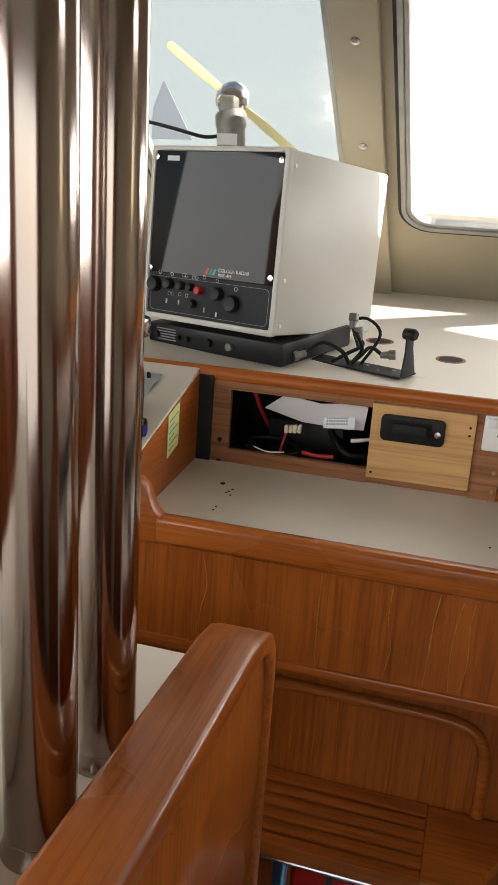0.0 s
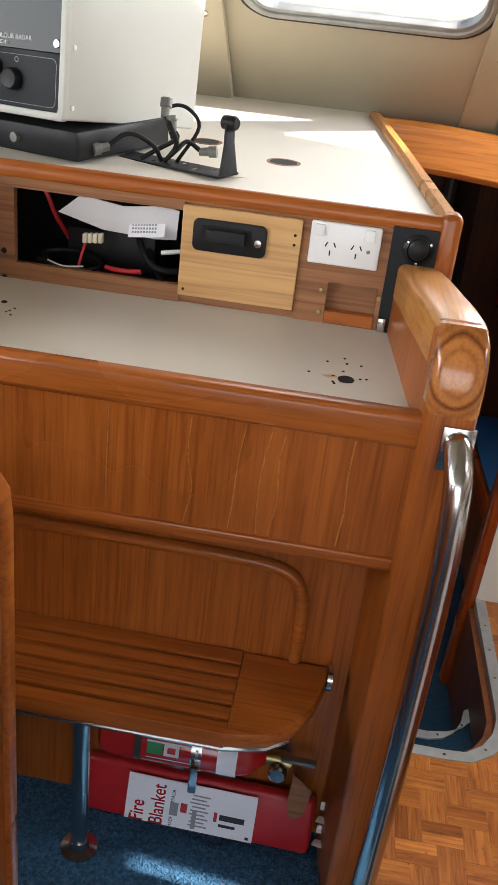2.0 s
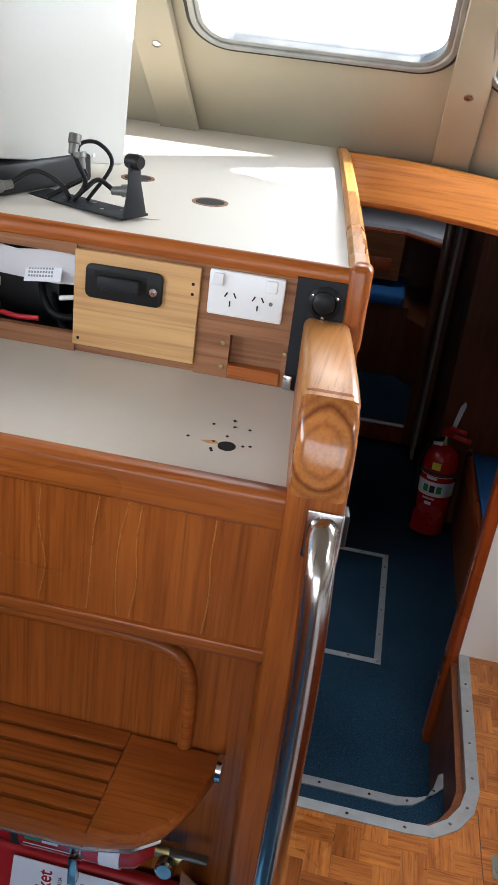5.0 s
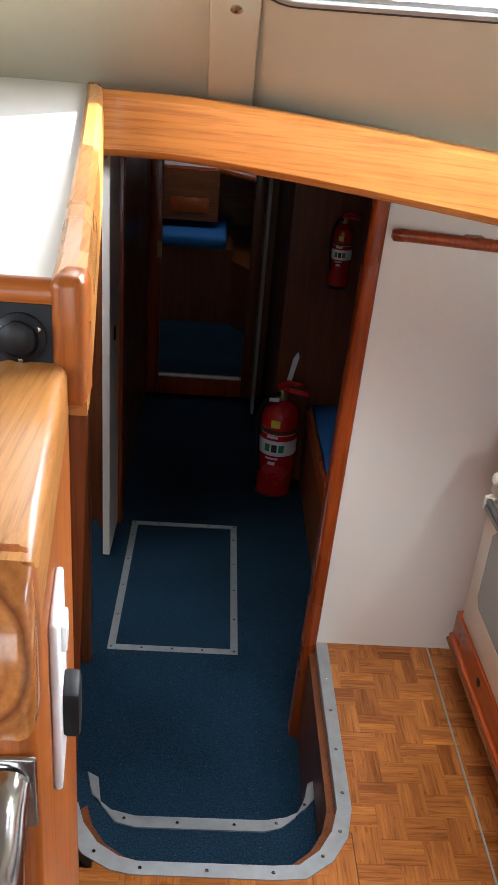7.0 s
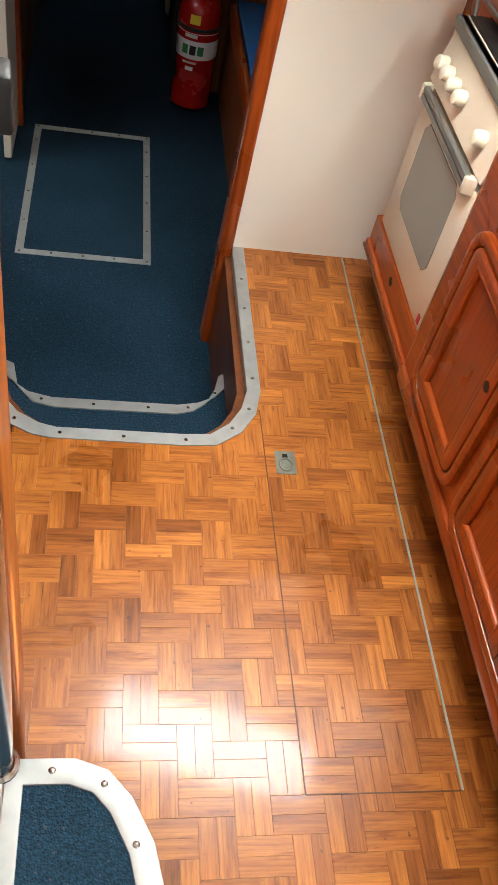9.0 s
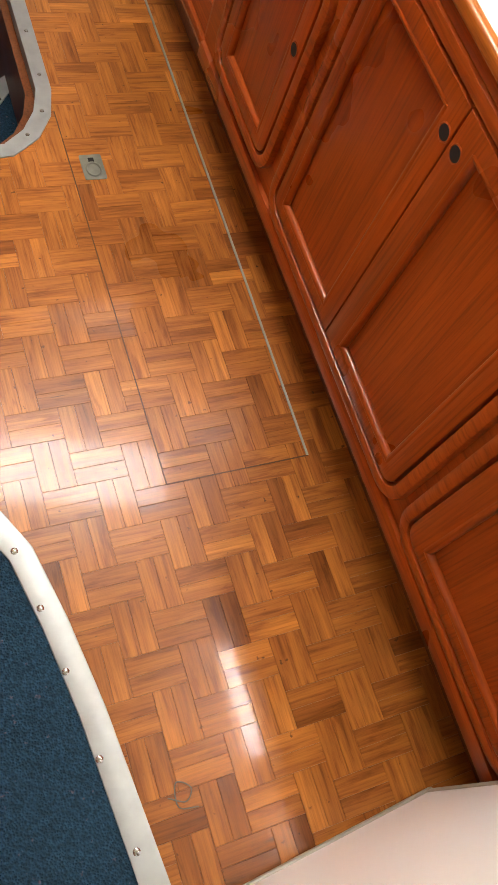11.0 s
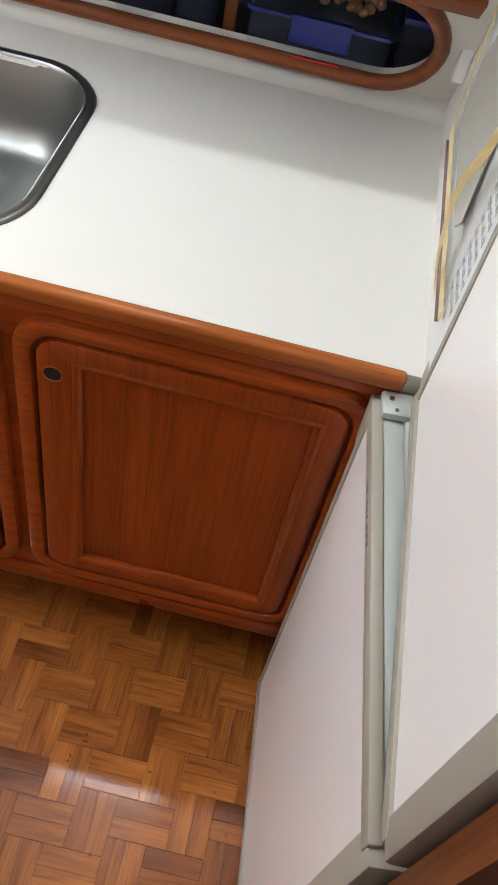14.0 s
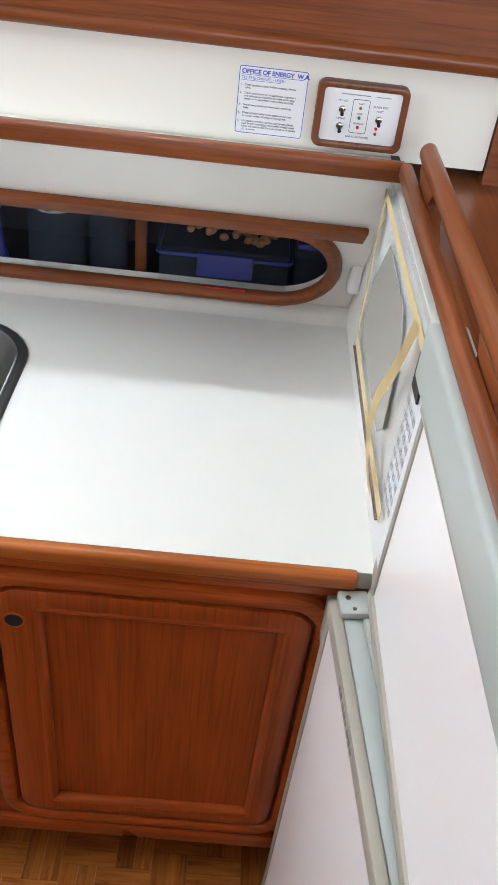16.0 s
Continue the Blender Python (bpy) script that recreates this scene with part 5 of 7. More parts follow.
for y, text in ((0.079, "1.   Close appliance cocks before opening cylinder\n      valve."), (0.066, "2.   Check connection at the appliances, regulators\n      and cylinders periodically for leaks with soapy\n      water, or its equivalent, and at least annually."), (0.047, "3.   Never use a match or flame when checking\n      leaks."), (0.034, "4.   Close cylinder valve when appliances are not\n      in use or whilst refuelling is in progress."), (0.021, "5.   No appliance with a continuously burning flame\n      shall be left operating in any petrol driven vessel\n      when left unattended for a period of, or in excess\n      of, 12 hours.")):
    lettering(text, 0.0046, INK, NP @ Matrix.Translation((0.005, y, 0.0016)), "print", nt, bold=0.012)

# stove at the forward end of the galley
st = thing("stove", "cream enamel oven and hob with ivory knobs", "stove", (CX, 2.85, 0.23))
part("body", box(CX - 0.002, 1.95, 2.59, 3.10, 0.28, 0.885), OVEN_CREAM, st)
part("oven_door", box(CX - 0.022, CX - 0.002, 2.60, 3.092, 0.29, 0.70, 0.004), OVEN_CREAM, st, "cream oven door", 40)
part("oven_window", prism([(2.715, 0.40), (2.985, 0.40), (3.01, 0.425), (3.01, 0.63), (2.985, 0.655), (2.715, 0.655), (2.69, 0.63), (2.69, 0.425)], CX - 0.0245, CX - 0.0205, "x", 0.001), OVEN_GLASS, st, "grey oven window")
for z in (0.684, 0.703):
    part("handle", box(CX - 0.046, CX - 0.030, 2.638, 3.058, z, z + 0.0165, 0.004, 2), GREYMETAL, st, "brushed handle bar", 40)
for y, w in ((2.618, 1), (3.078, -1)):
    part("handle_end", prism([(CX - 0.0225, y), (CX - 0.048, y + 0.010 * w), (CX - 0.048, y + 0.022 * w), (CX - 0.0225, y + 0.026 * w)], 0.682, 0.722, "z", 0.003), KNOB, st, "ivory handle end", 40)
part("control_panel", prism([(CX - 0.025, 0.725), (CX - 0.002, 0.725), (CX + 0.02, 0.85), (CX - 0.002, 0.85)], 2.60, 3.095, "y", 0.002), OVEN_CREAM, st, "cream control panel", 40)
part("hob_edge", box(CX - 0.012, CX + 0.02, 2.595, 3.10, 0.855, 0.885, 0.005), GREYMETAL, st, "brushed metal hob edge", 40)
part("hob", box(CX + 0.02, 1.93, 2.60, 3.095, 0.87, 0.889, 0.003), BLACK, st, "black hob top", 40)
for x, y in ((1.55, 2.73), (1.55, 2.96), (1.78, 2.73), (1.78, 2.96)):
    part("burner", lathe([(0.055, 0), (0.05, 0.008), (0.03, 0.010), (0.03, 0.018), (0, 0.02)], Matrix.Translation((x, y, 0.889)), 22), GREYMETAL, st, "", 40)
    for k in range(2):
        part("pan_support", box(-0.09, 0.09, -0.004, 0.004, 0.026, 0.034, 0.001, 1, None, Matrix.Translation((x, y, 0.889)) @ pose(0, 0, 0, 0, 0, 90 * k)), BLACK, st)
for y in (3.04, 2.985, 2.925, 2.865, 2.685):
    part("knob", lathe([(0.019, 0), (0.020, 0.006), (0.017, 0.026), (0.012, 0.030), (0, 0.030)], Matrix.Translation((CX - 0.016, y, 0.785)) @ pose(0, 0, 0, 0, -80, 0), 18), KNOB, st, "ivory control knob", 40)
part("badge", box(CX - 0.0245, CX - 0.0215, 2.612, 2.628, 0.305, 0.33), RED_PLASTIC, st, "small red badge")
part("rail", tube(curve_points([(CX + 0.03, 3.085, 0.89), (CX + 0.025, 3.08, 0.94), (CX + 0.025, 2.9, 0.945), (CX + 0.025, 2.64, 0.945), (CX + 0.03, 2.61, 0.89)], 20), 0.004, 8), GREYMETAL, st, "thin pot rail", 40)
st.location.x += 0.042
sf = thing("oven_cabinet", "red teak frame and drawer around the stove", "cabinet", (CX, 2.8, 0.0))
part("plinth", box(CX - 0.004, CX + 0.02, 2.55, 3.125, 0.185, 0.285), RED_Y, sf, "", 30)
part("plinth_rail", box(CX - 0.016, CX + 0.0, 2.55, 3.125, 0.178, 0.205, 0.006), RED_Y, sf, "", 40)
part("post", box(CX - 0.006, 1.95, 2.532, 2.588, 0.185, 0.99, 0.004), RED, sf, "", 40)
part("post", box(CX + 0.10, 1.95, 3.105, 3.289, 0.0, 0.95, 0.004), RED, sf, "", 40)
part("fiddle", box(CX - 0.01, CX + 0.012, 2.53, 2.60, 0.90, 0.99, 0.006), RED, sf, "", 40)
part("back_fiddle", box(CX + 0.09, CX + 0.115, 2.56, 3.285, 0.895, 0.965, 0.006), RED_Y, sf, "", 40)
part("finger_hole", lathe([(0.013, 0), (0.013, 0.0012), (0, 0.0012)], on_plane((CX - 0.004, 2.86, 0.245), (0, -1, 0), (0, 0, 1)), 16), HOLE_SHADE, sf)
sf.location.x += 0.02
structure("wall_stove_back", box(1.955, 1.975, 2.53, 3.29, 0.88, 1.40), WHITE, "white splashback behind the stove", "wall")
tr = single("corner_batten", box(1.50, 1.515, 3.275, 3.29, 0.93, 1.46, 0.004), RED, "slim red teak corner batten", "trim")
gh = thing("hand_rail", "short red teak hand rail on the white bulkhead", "hand rail", (1.28, 3.28, 1.34))
part("bar", tube([(1.083, 3.255, 1.367), (1.10, 3.252, 1.366), (1.30, 3.252, 1.357), (1.50, 3.252, 1.348), (1.53, 3.255, 1.347)], [0.012, 0.016, 0.016, 0.016, 0.010], 14), RED, gh, "", 50)
for x in (1.11, 1.30, 1.50):
    part("foot", box(x - 0.025, x + 0.025, 3.252, 3.29, 1.347, 1.373, 0.005), RED, gh, "", 40)

# ---------------------------------------------------------------- fittings on the dashboard front
DY = 1.859
pp = thing("switch_board", "pale plywood board with a black flush switch unit", "board", (0.18, DY, 1.42))
part("board", box(0.086, 0.278, DY - 0.006, DY + 0.003, 1.414, 1.560, 0.001, 1), PLY, pp, "pale plywood board with rough edges")
part("bezel", prism(rounded(0.105, 0.224, 1.492, 1.543, 0.010, 5), DY - 0.012, DY - 0.006, "y", 0.002), BLACK, pp, "black bezel", 40)
part("handle", box(0.128, 0.192, DY - 0.026, DY - 0.011, 1.509, 1.530, 0.004, 2), MATTBLACK, pp, "black lever", 40)
part("slot", box(0.120, 0.200, DY - 0.0128, DY - 0.0118, 1.505, 1.534), HOLE_SHADE, pp)
part("lock", lathe([(0.006, 0), (0.006, 0.003), (0, 0.0035)], Matrix.Translation((0.211, DY - 0.012, 1.515)) @ pose(0, 0, 0, 90), 14), STEEL, pp, "", 40)
for x, z in ((0.268, 1.535), (0.268, 1.52), (0.095, 1.425)):
    part("screw_hole", lathe([(0.0025, -0.0005), (0.0025, 0.0005), (0, 0.0005)], Matrix.Translation((x, DY - 0.006, z)) @ pose(0, 0, 0, 90), 8), HOLE_SHADE, pp)

gp2 = thing("power_outlet", "white double power outlet with two switches", "power outlet", (0.347, DY, 1.53))
part("plate", box(0.2915, 0.4025, DY - 0.009, DY, 1.497, 1.563, 0.003, 2), SWITCH, gp2, "white face plate", 40)
for x in (0.305, 0.384):
    part("rocker", box(x - 0.0085, x + 0.0085, DY - 0.014, DY - 0.008, 1.541, 1.559, 0.002, 2), SWITCH, gp2, "white rocker switch", 40)
for cx in (0.325, 0.366):
    for dx, dz, tilt in ((-0.0065, 0.006, 28), (0.0065, 0.006, -28), (0, -0.007, 0)):
        part("pin_slot", box(-0.001, 0.001, -0.0005, 0.0003, -0.004, 0.004, 0, 1, None, Matrix.Translation((cx + dx, DY - 0.0092, 1.523 + dz)) @ pose(0, 0, 0, 0, tilt, 0)), HOLE_SHADE, gp2)
part("lock_screw", lathe([(0.003, 0), (0.003, 0.001), (0, 0.001)], Matrix.Translation((0.385, DY - 0.009, 1.525)) @ pose(0, 0, 0, 90), 10), GREYMETAL, gp2)

bo = thing("accessory_socket", "black panel with a round twelve-volt socket", "socket", (0.455, DY, 1.5))
part("panel", prism([(0.418, 1.378), (0.446, 1.378), (0.446, 1.49), (0.494, 1.49), (0.494, 1.570), (0.418, 1.570)], DY - 0.004, DY + 0.012, "y", 0.001), MATTBLACK, bo, "matt black panel")
part("socket_ring", lathe([(0.024, 0), (0.024, 0.004), (0.018, 0.008), (0.016, 0.004), (0.0, 0.004)], Matrix.Translation((0.461, DY - 0.004, 1.538)) @ pose(0, 0, 0, 90), 26), BLACK, bo, "", 40)
part("cap", lathe([(0.015, 0), (0.016, 0.012), (0.010, 0.016), (0, 0.016)], Matrix.Translation((0.461, DY - 0.008, 1.541)) @ pose(0, 0, 0, 90), 20), BLACK, bo, "", 40)
for a in (30, 150, 270):
    screw(bo, (0.461 + 0.0205 * math.cos(radians(a)), DY - 0.0095, 1.538 + 0.0205 * math.sin(radians(a))), (0, -1, 0), 0.0028)
part("catch", box(0.418, 0.431, DY - 0.012, DY - 0.003, 1.401, 1.424, 0.002), STEEL, bo, "small chrome catch", 40)

# contents of the cable locker
single("folded_note", (lambda b: b)(prism([(-0.135, 1.512), (-0.06, 1.487), (0.03, 1.482), (0.066, 1.486), (0.074, 1.545), (0.055, 1.552), (-0.02, 1.540), (-0.09, 1.552)], 1.905, 1.9065, "y", 0, None, Matrix.Translation((0, 0.0, 0)) @ Matrix.Translation((0, 1.9, 1.5)) @ pose(0, 0, 0, 28) @ Matrix.Translation((0, -1.9, -1.5)))), PAPER, "creased white paper note with faint handwriting", "paper")
nt2 = thing("printed_card", "small white card with printed rows", "card", (0.02, 1.895, 1.5))
NC = Matrix.Translation((-0.012, 1.893, 1.488)) @ pose(0, 0, 0, 62, -8, -6)
part("card", box(0, 0.064, 0, 0.044, 0, 0.0008, 0, 1, None, NC), PAPER, nt2)
for r in range(5):
    for c in range(9):
        part("print", box(0.006 + c * 0.005, 0.0092 + c * 0.005, 0.007 + r * 0.006, 0.0105 + r * 0.006, 0.0008, 0.0011, 0, 1, None, NC), GREY_INK, nt2)
for ctrl, r, material, label in (
        ([(-0.19, 1.93, 1.555), (-0.165, 1.92, 1.54), (-0.15, 1.93, 1.50), (-0.14, 1.98, 1.45)], 0.004, RED_PLASTIC, "red cable loop"),
        ([(-0.17, 1.90, 1.43), (-0.12, 1.885, 1.418), (-0.06, 1.90, 1.43), (-0.1, 1.95, 1.44), (-0.17, 1.94, 1.435), (-0.15, 1.895, 1.425)], 0.004, BLACK, "black coiled cable"),
        ([(-0.02, 1.97, 1.49), (0.01, 1.92, 1.46), (0.04, 1.90, 1.44), (0.085, 1.92, 1.435)], 0.006, BLACK, "thick black cable"),
        ([(0.0, 1.98, 1.47), (0.03, 1.93, 1.43), (0.06, 1.90, 1.415), (0.08, 1.93, 1.414)], 0.005, BLACK, "black cable"),
        ([(-0.10, 1.91, 1.415), (-0.04, 1.885, 1.42), (0.0, 1.89, 1.418), (0.04, 1.9, 1.415)], 0.003, BLACK, "thin black cable"),
        ([(-0.05, 1.895, 1.432), (-0.02, 1.888, 1.431), (0.015, 1.89, 1.433)], 0.0045, RED_PLASTIC, "orange-red cable"),
        ([(-0.085, 1.90, 1.475), (-0.09, 1.89, 1.45), (-0.096, 1.888, 1.425)], 0.0025, RED_PLASTIC, "thin red wire"),
        ([(-0.15, 1.89, 1.432), (-0.12, 1.882, 1.427), (-0.085, 1.885, 1.43)], 0.0015, SWITCH, "thin white wire"),
        ([(0.045, 1.90, 1.468), (0.065, 1.90, 1.472), (0.085, 1.91, 1.474)], 0.004, SWITCH, "white plug lead")):
    single("cable", tube(curve_points(ctrl, 18), r, 8), material, label + " in the dashboard locker", "cable", "locker cables", 60)
tb = thing("terminal_block", "translucent white terminal block", "connector", (-0.075, 1.895, 1.47))
for k in range(4):
    part("terminal", box(-0.09 + k * 0.009, -0.083 + k * 0.009, 1.89, 1.905, 1.468 + k * 0.001, 1.484 + k * 0.001, 0.002), KNOB, tb, "", 40)
bx = single("black_box", box(-0.14, 0.02, 1.96, 2.06, 1.412, 1.48, 0.006), BLACK, "black electronics box inside the locker", "box")

pg = thing("loose_plugs", "small white and black plugs lying on the desk", "plug", (0.46, 1.565, 1.371))
part("plug", tube([(0.458, 1.553, 1.379), (0.472, 1.558, 1.380)], 0.005, 12), SWITCH, pg, "white plug", 40)
part("plug", tube([(0.472, 1.558, 1.380), (0.480, 1.562, 1.380)], 0.006, 12), GREYMETAL, pg, "dark plug collar", 40)
part("plug", tube([(0.450, 1.551, 1.378), (0.456, 1.553, 1.378)], 0.004, 12), BLACK, pg, "black plug", 40)

# two cut-outs in the dashboard top
for x, y in ((0.206, 2.187), (0.034, 2.298)):
    h = thing("cable_port", "round bare cut-out in the dashboard top", "cut-out", (x, y, dash_z(y)))
    m = on_plane((x, y, dash_z(y)), (1, 0, 0), (0, 1, 0.085))
    part("rim", lathe([(0.033, 0), (0.033, 0.001), (0.028, 0.0012), (0.026, 0.0)], m, 26), RAW, h, "raw wooden rim")
    part("hole", lathe([(0.026, 0.0002), (0.026, 0.0009), (0, 0.0009)], m, 26), HOLE_SHADE, h, "dark hole")

# radar display on its stand
rd = thing("radar_display", "cream-grey radar display with a smoked screen, tilted on its stand", "radar display", (-0.2, 2.1, 1.6))
RB = Matrix.Translation((-0.1335, 1.9134, 1.6553)) @ pose(0, 0, 0, 0, 0, -20.8) @ pose(0, 0, 0, -2.5, 0, 0)
W, D, HT = 0.352, 0.40, 0.357
part("case", box(-W, 0, 0.006, D, 0, HT, 0.006, 2, None, RB), CASE, rd, "cream-grey enamelled case", 40)
part("bezel", ring(rounded(-W - 0.002, 0.002, -0.002, HT + 0.002, 0.008, 3), rounded(-W + 0.008, -0.010, 0.010, HT - 0.008, 0.006, 3), 0.008, -0.004, "y", None, RB, 0.002), CASE, rd, "", 40)
part("screen", box(-W + 0.008, -0.010, 0.0, 0.006, 0.098, HT - 0.008, 0.001, 1, None, RB), SCREEN, rd, "smoked glass screen")
part("control_panel", box(-W + 0.008, -0.010, 0.0, 0.006, 0.010, 0.098, 0.001, 1, None, RB), MATTBLACK, rd, "black control panel")
RF = RB @ on_plane((-W, 0.0, 0), (1, 0, 0), (0, 0, 1))
for x, z, r, material in ((0.028, 0.072, 0.017, BLACK), (0.070, 0.076, 0.012, BLACK), (0.105, 0.075, 0.010, BLACK), (0.132, 0.074, 0.009, BLACK), (0.156, 0.070, 0.009, RED_PLASTIC), (0.206, 0.068, 0.014, BLACK), (0.245, 0.052, 0.018, BLACK), (0.140, 0.040, 0.010, BLACK)):
    part("knob", lathe([(r, 0), (r * 0.96, 0.010), (r * 0.8, 0.014), (r * 0.5, 0.0135), (0, 0.013)], RF @ Matrix.Translation((x, z, 0)), 20), material, rd, "", 40)
for x, z in ((0.065, 0.04), (0.10, 0.04), (0.172, 0.032), (0.205, 0.026)):
    part("slider", box(x - 0.0015, x + 0.0015, z - 0.006, z + 0.004, 0.0004, 0.003, 0, 1, None, RF), PALE_INK, rd)
for x, z in ((0.04, 0.098), (0.075, 0.096), (0.108, 0.097), (0.116, 0.097), (0.136, 0.095), (0.144, 0.095), (0.165, 0.098), (0.2, 0.094), (0.25, 0.082), (0.07, 0.055), (0.08, 0.055), (0.1, 0.056), (0.12, 0.055)):
    part("dial_mark", ring(rounded(x - 0.004, x + 0.004, z - 0.004, z + 0.004, 0.0035, 3), rounded(x - 0.0034, x + 0.0034, z - 0.0034, z + 0.0034, 0.003, 3), 0.0001, 0.0006, "z", None, RF), PALE_INK, rd)
part("panel_line", ring(rounded(0.016, W - 0.018, 0.016, 0.090, 0.010, 4), rounded(0.0168, W - 0.0188, 0.0168, 0.0892, 0.0095, 4), 0.0001, 0.0005, "z", None, RF), GREY_INK, rd)
lettering("COLOUR RADAR", 0.0105, PALE_INK, RF @ Matrix.Translation((0.200, 0.112, 0.0004)), "print", rd)
lettering("MDC-411", 0.0088, PALE_INK, RF @ Matrix.Translation((0.200, 0.103, 0.0004)), "print", rd)
for k, material in enumerate((RED_PLASTIC, GREEN_PRINT, TEAL_PRINT)):
    part("stripe", prism([(0.165 + 0.0095 * k, 0.105), (0.172 + 0.0095 * k, 0.105), (0.178 + 0.0095 * k, 0.118), (0.171 + 0.0095 * k, 0.118)], 0.0002, 0.0006, "z", 0, None, RF), material, rd)
part("maker_mark", box(0.040, 0.073, HT - 0.028, HT - 0.018, 0.0002, 0.0006, 0, 1, None, RF), PALE_INK, rd, "pale maker's mark")
for x, z in ((0.012, HT - 0.02), (W - 0.018, HT - 0.022), (0.012, 0.105), (W - 0.018, 0.112)):
    part("corner_screw", lathe([(0.006, 0), (0.006, 0.003), (0, 0.0035)], RF @ Matrix.Translation((x, z, 0.0)), 14), STEEL, rd, "", 40)
for y, z in ((0.02, HT - 0.03), (0.02, 0.11), (0.02, 0.02), (0.31, 0.015)):
    p = RB @ Vector((0.0, y, z))
    part("side_screw", lathe([(0.004, -0.001), (0.004, 0.002), (0, 0.0025)], Matrix.Translation(p) @ pose(0, 0, 0, 0, 90, -20.8), 10), SWITCH, rd, "", 40)
SB = Matrix.Translation((-0.141, 1.985, 1.592)) @ pose(0, 0, 0, 4.8, 0, -20.8)
part("stand", box(-W + 0.02, 0.04, -0.035, 0.24, 0.0, 0.05, 0.008, 2, None, SB), BLACK, rd, "black base unit", 40)
for x, r in ((0.05, 0.009), (0.115, 0.006), (0.14, 0.006), (0.20, 0.010), (0.258, 0.009)):
    part("base_knob", lathe([(r, 0), (r * 0.9, 0.008), (0, 0.009)], SB @ on_plane((-W + x, -0.035, 0.025), (1, 0, 0), (0, 0, 1)), 16), GREYMETAL if x > 0.25 else BLACK, rd, "", 40)
for k in range(5):
    part("base_print", box(-W + 0.05, -W + 0.105, -0.0356, -0.035, 0.014 + k * 0.006, 0.0165 + k * 0.006, 0, 1, None, SB), GREY_INK, rd)

# empty mounting yoke with loose plugs
yk = thing("mounting_yoke", "black empty instrument yoke with loose cable plugs", "bracket", (0.02, 2.04, 1.6))
YM = Matrix.Translation((0.022, 2.035, dash_z(2.035))) @ pose(0, 0, 0, 4.8, 0, -26)
part("base", box(-0.125, 0.125, -0.03, 0.03, 0.0, 0.004, 0.001, 1, None, YM), MATTBLACK, yk, "black base plate")
for x in (-0.125, 0.121):
    part("arm", prism([(-0.026, 0), (0.026, 0), (0.013, 0.055), (0.012, 0.088), (0.0, 0.098), (-0.012, 0.088), (-0.014, 0.05)], x, x + 0.004, "x", 0.0008, None, YM), MATTBLACK, yk, "tapered arm", 30)
    part("knob", lathe([(0.011, -0.012), (0.012, -0.004), (0.012, 0.010), (0.009, 0.014), (0, 0.014)], YM @ Matrix.Translation((x + 0.002, 0, 0.086)) @ pose(0, 0, 0, 0, 90, 0), 18), BLACK, yk, "black clamp knob", 40)
for x, y in ((-0.07, 0.012), (-0.03, -0.012), (0.02, 0.012), (0.06, -0.01), (0.085, 0.01)):
    part("bolt_hole", lathe([(0.004, 0.004), (0.004, 0.0046), (0, 0.0046)], YM @ Matrix.Translation((x, y, 0)), 10), STEEL, yk)
sh = single("loose_sheet", box(0.06, 0.20, 2.0, 2.075, 0, 0.0008, 0, 1, None, Matrix.Translation((0, 0, dash_z(2.04) + 0.0005)) @ Matrix.Translation((0.13, 2.04, 0)) @ pose(0, 0, 0, 4.8, 0, 25) @ Matrix.Translation((-0.13, -2.04, 0))), CREAM, "off-white loose sheet on the dashboard", "sheet")
for a, ctrl in (((-0.095, 1.985, 1.612), [(-0.085, 1.995, 1.615), (-0.05, 2.01, 1.64), (-0.01, 2.02, 1.625), (0.005, 2.03, 1.60)]), ((0.005, 2.04, 1.69), [(0.005, 2.035, 1.675), (0.02, 2.02, 1.66), (0.03, 2.03, 1.63), (0.01, 2.04, 1.60)]), ((0.085, 2.06, 1.622), [(0.07, 2.06, 1.62), (0.045, 2.05, 1.635), (0.03, 2.03, 1.62), (0.01, 2.03, 1.60)]), ((0.02, 2.03, 1.665), [(0.022, 2.03, 1.655), (0.03, 2.03, 1.64), (0.0, 2.03, 1.62), (-0.03, 2.02, 1.60)])):
    d = (Vector(a) - Vector(ctrl[0])).normalized()
    part("cable", tube(curve_points(ctrl, 16), 0.0042, 8), BLACK, yk, "", 60)
    b = tube([Vector(ctrl[0]) - d * 0.004, Vector(ctrl[0]) + d * 0.012, Vector(ctrl[0]) + d * 0.014, Vector(a) + d * 0.012], [0.007, 0.008, 0.0105, 0.0105], 16)
    part("plug", b, GREYMETAL, yk, "grey ribbed cable plug", 40)
lp2 = curve_points([(0.03, 2.04, 1.60), (0.06, 2.07, 1.66), (0.03, 2.08, 1.69), (0.0, 2.07, 1.68), (0.02, 2.05, 1.63)], 24)
part("cable", tube(lp2, 0.0035, 8), BLACK, yk, "", 60)

# demister fan with two translucent blades before the port screen pane
wm = thing("demister_fan", "grey demister fan with two translucent yellow blades", "fan", (-0.375, 2.33, 1.94))
part("bracket", tube([(-0.372, 2.36, 1.80), (-0.372, 2.345, 1.93)], [0.014, 0.012], 12), GREYMETAL, wm, "", 40)
part("motor", tube([(-0.372, 2.338, 1.92), (-0.374, 2.332, 2.03), (-0.377, 2.328, 2.085), (-0.377, 2.328, 2.088)], [0.034, 0.036, 0.035, 0.030], 28), GREYMETAL, wm, "grey cast motor body", 40)
part("collar", tube([(-0.377, 2.328, 2.082), (-0.379, 2.326, 2.112), (-0.381, 2.325, 2.122)], [0.0375, 0.0375, 0.030], 28), GREYMETAL, wm, "", 40)
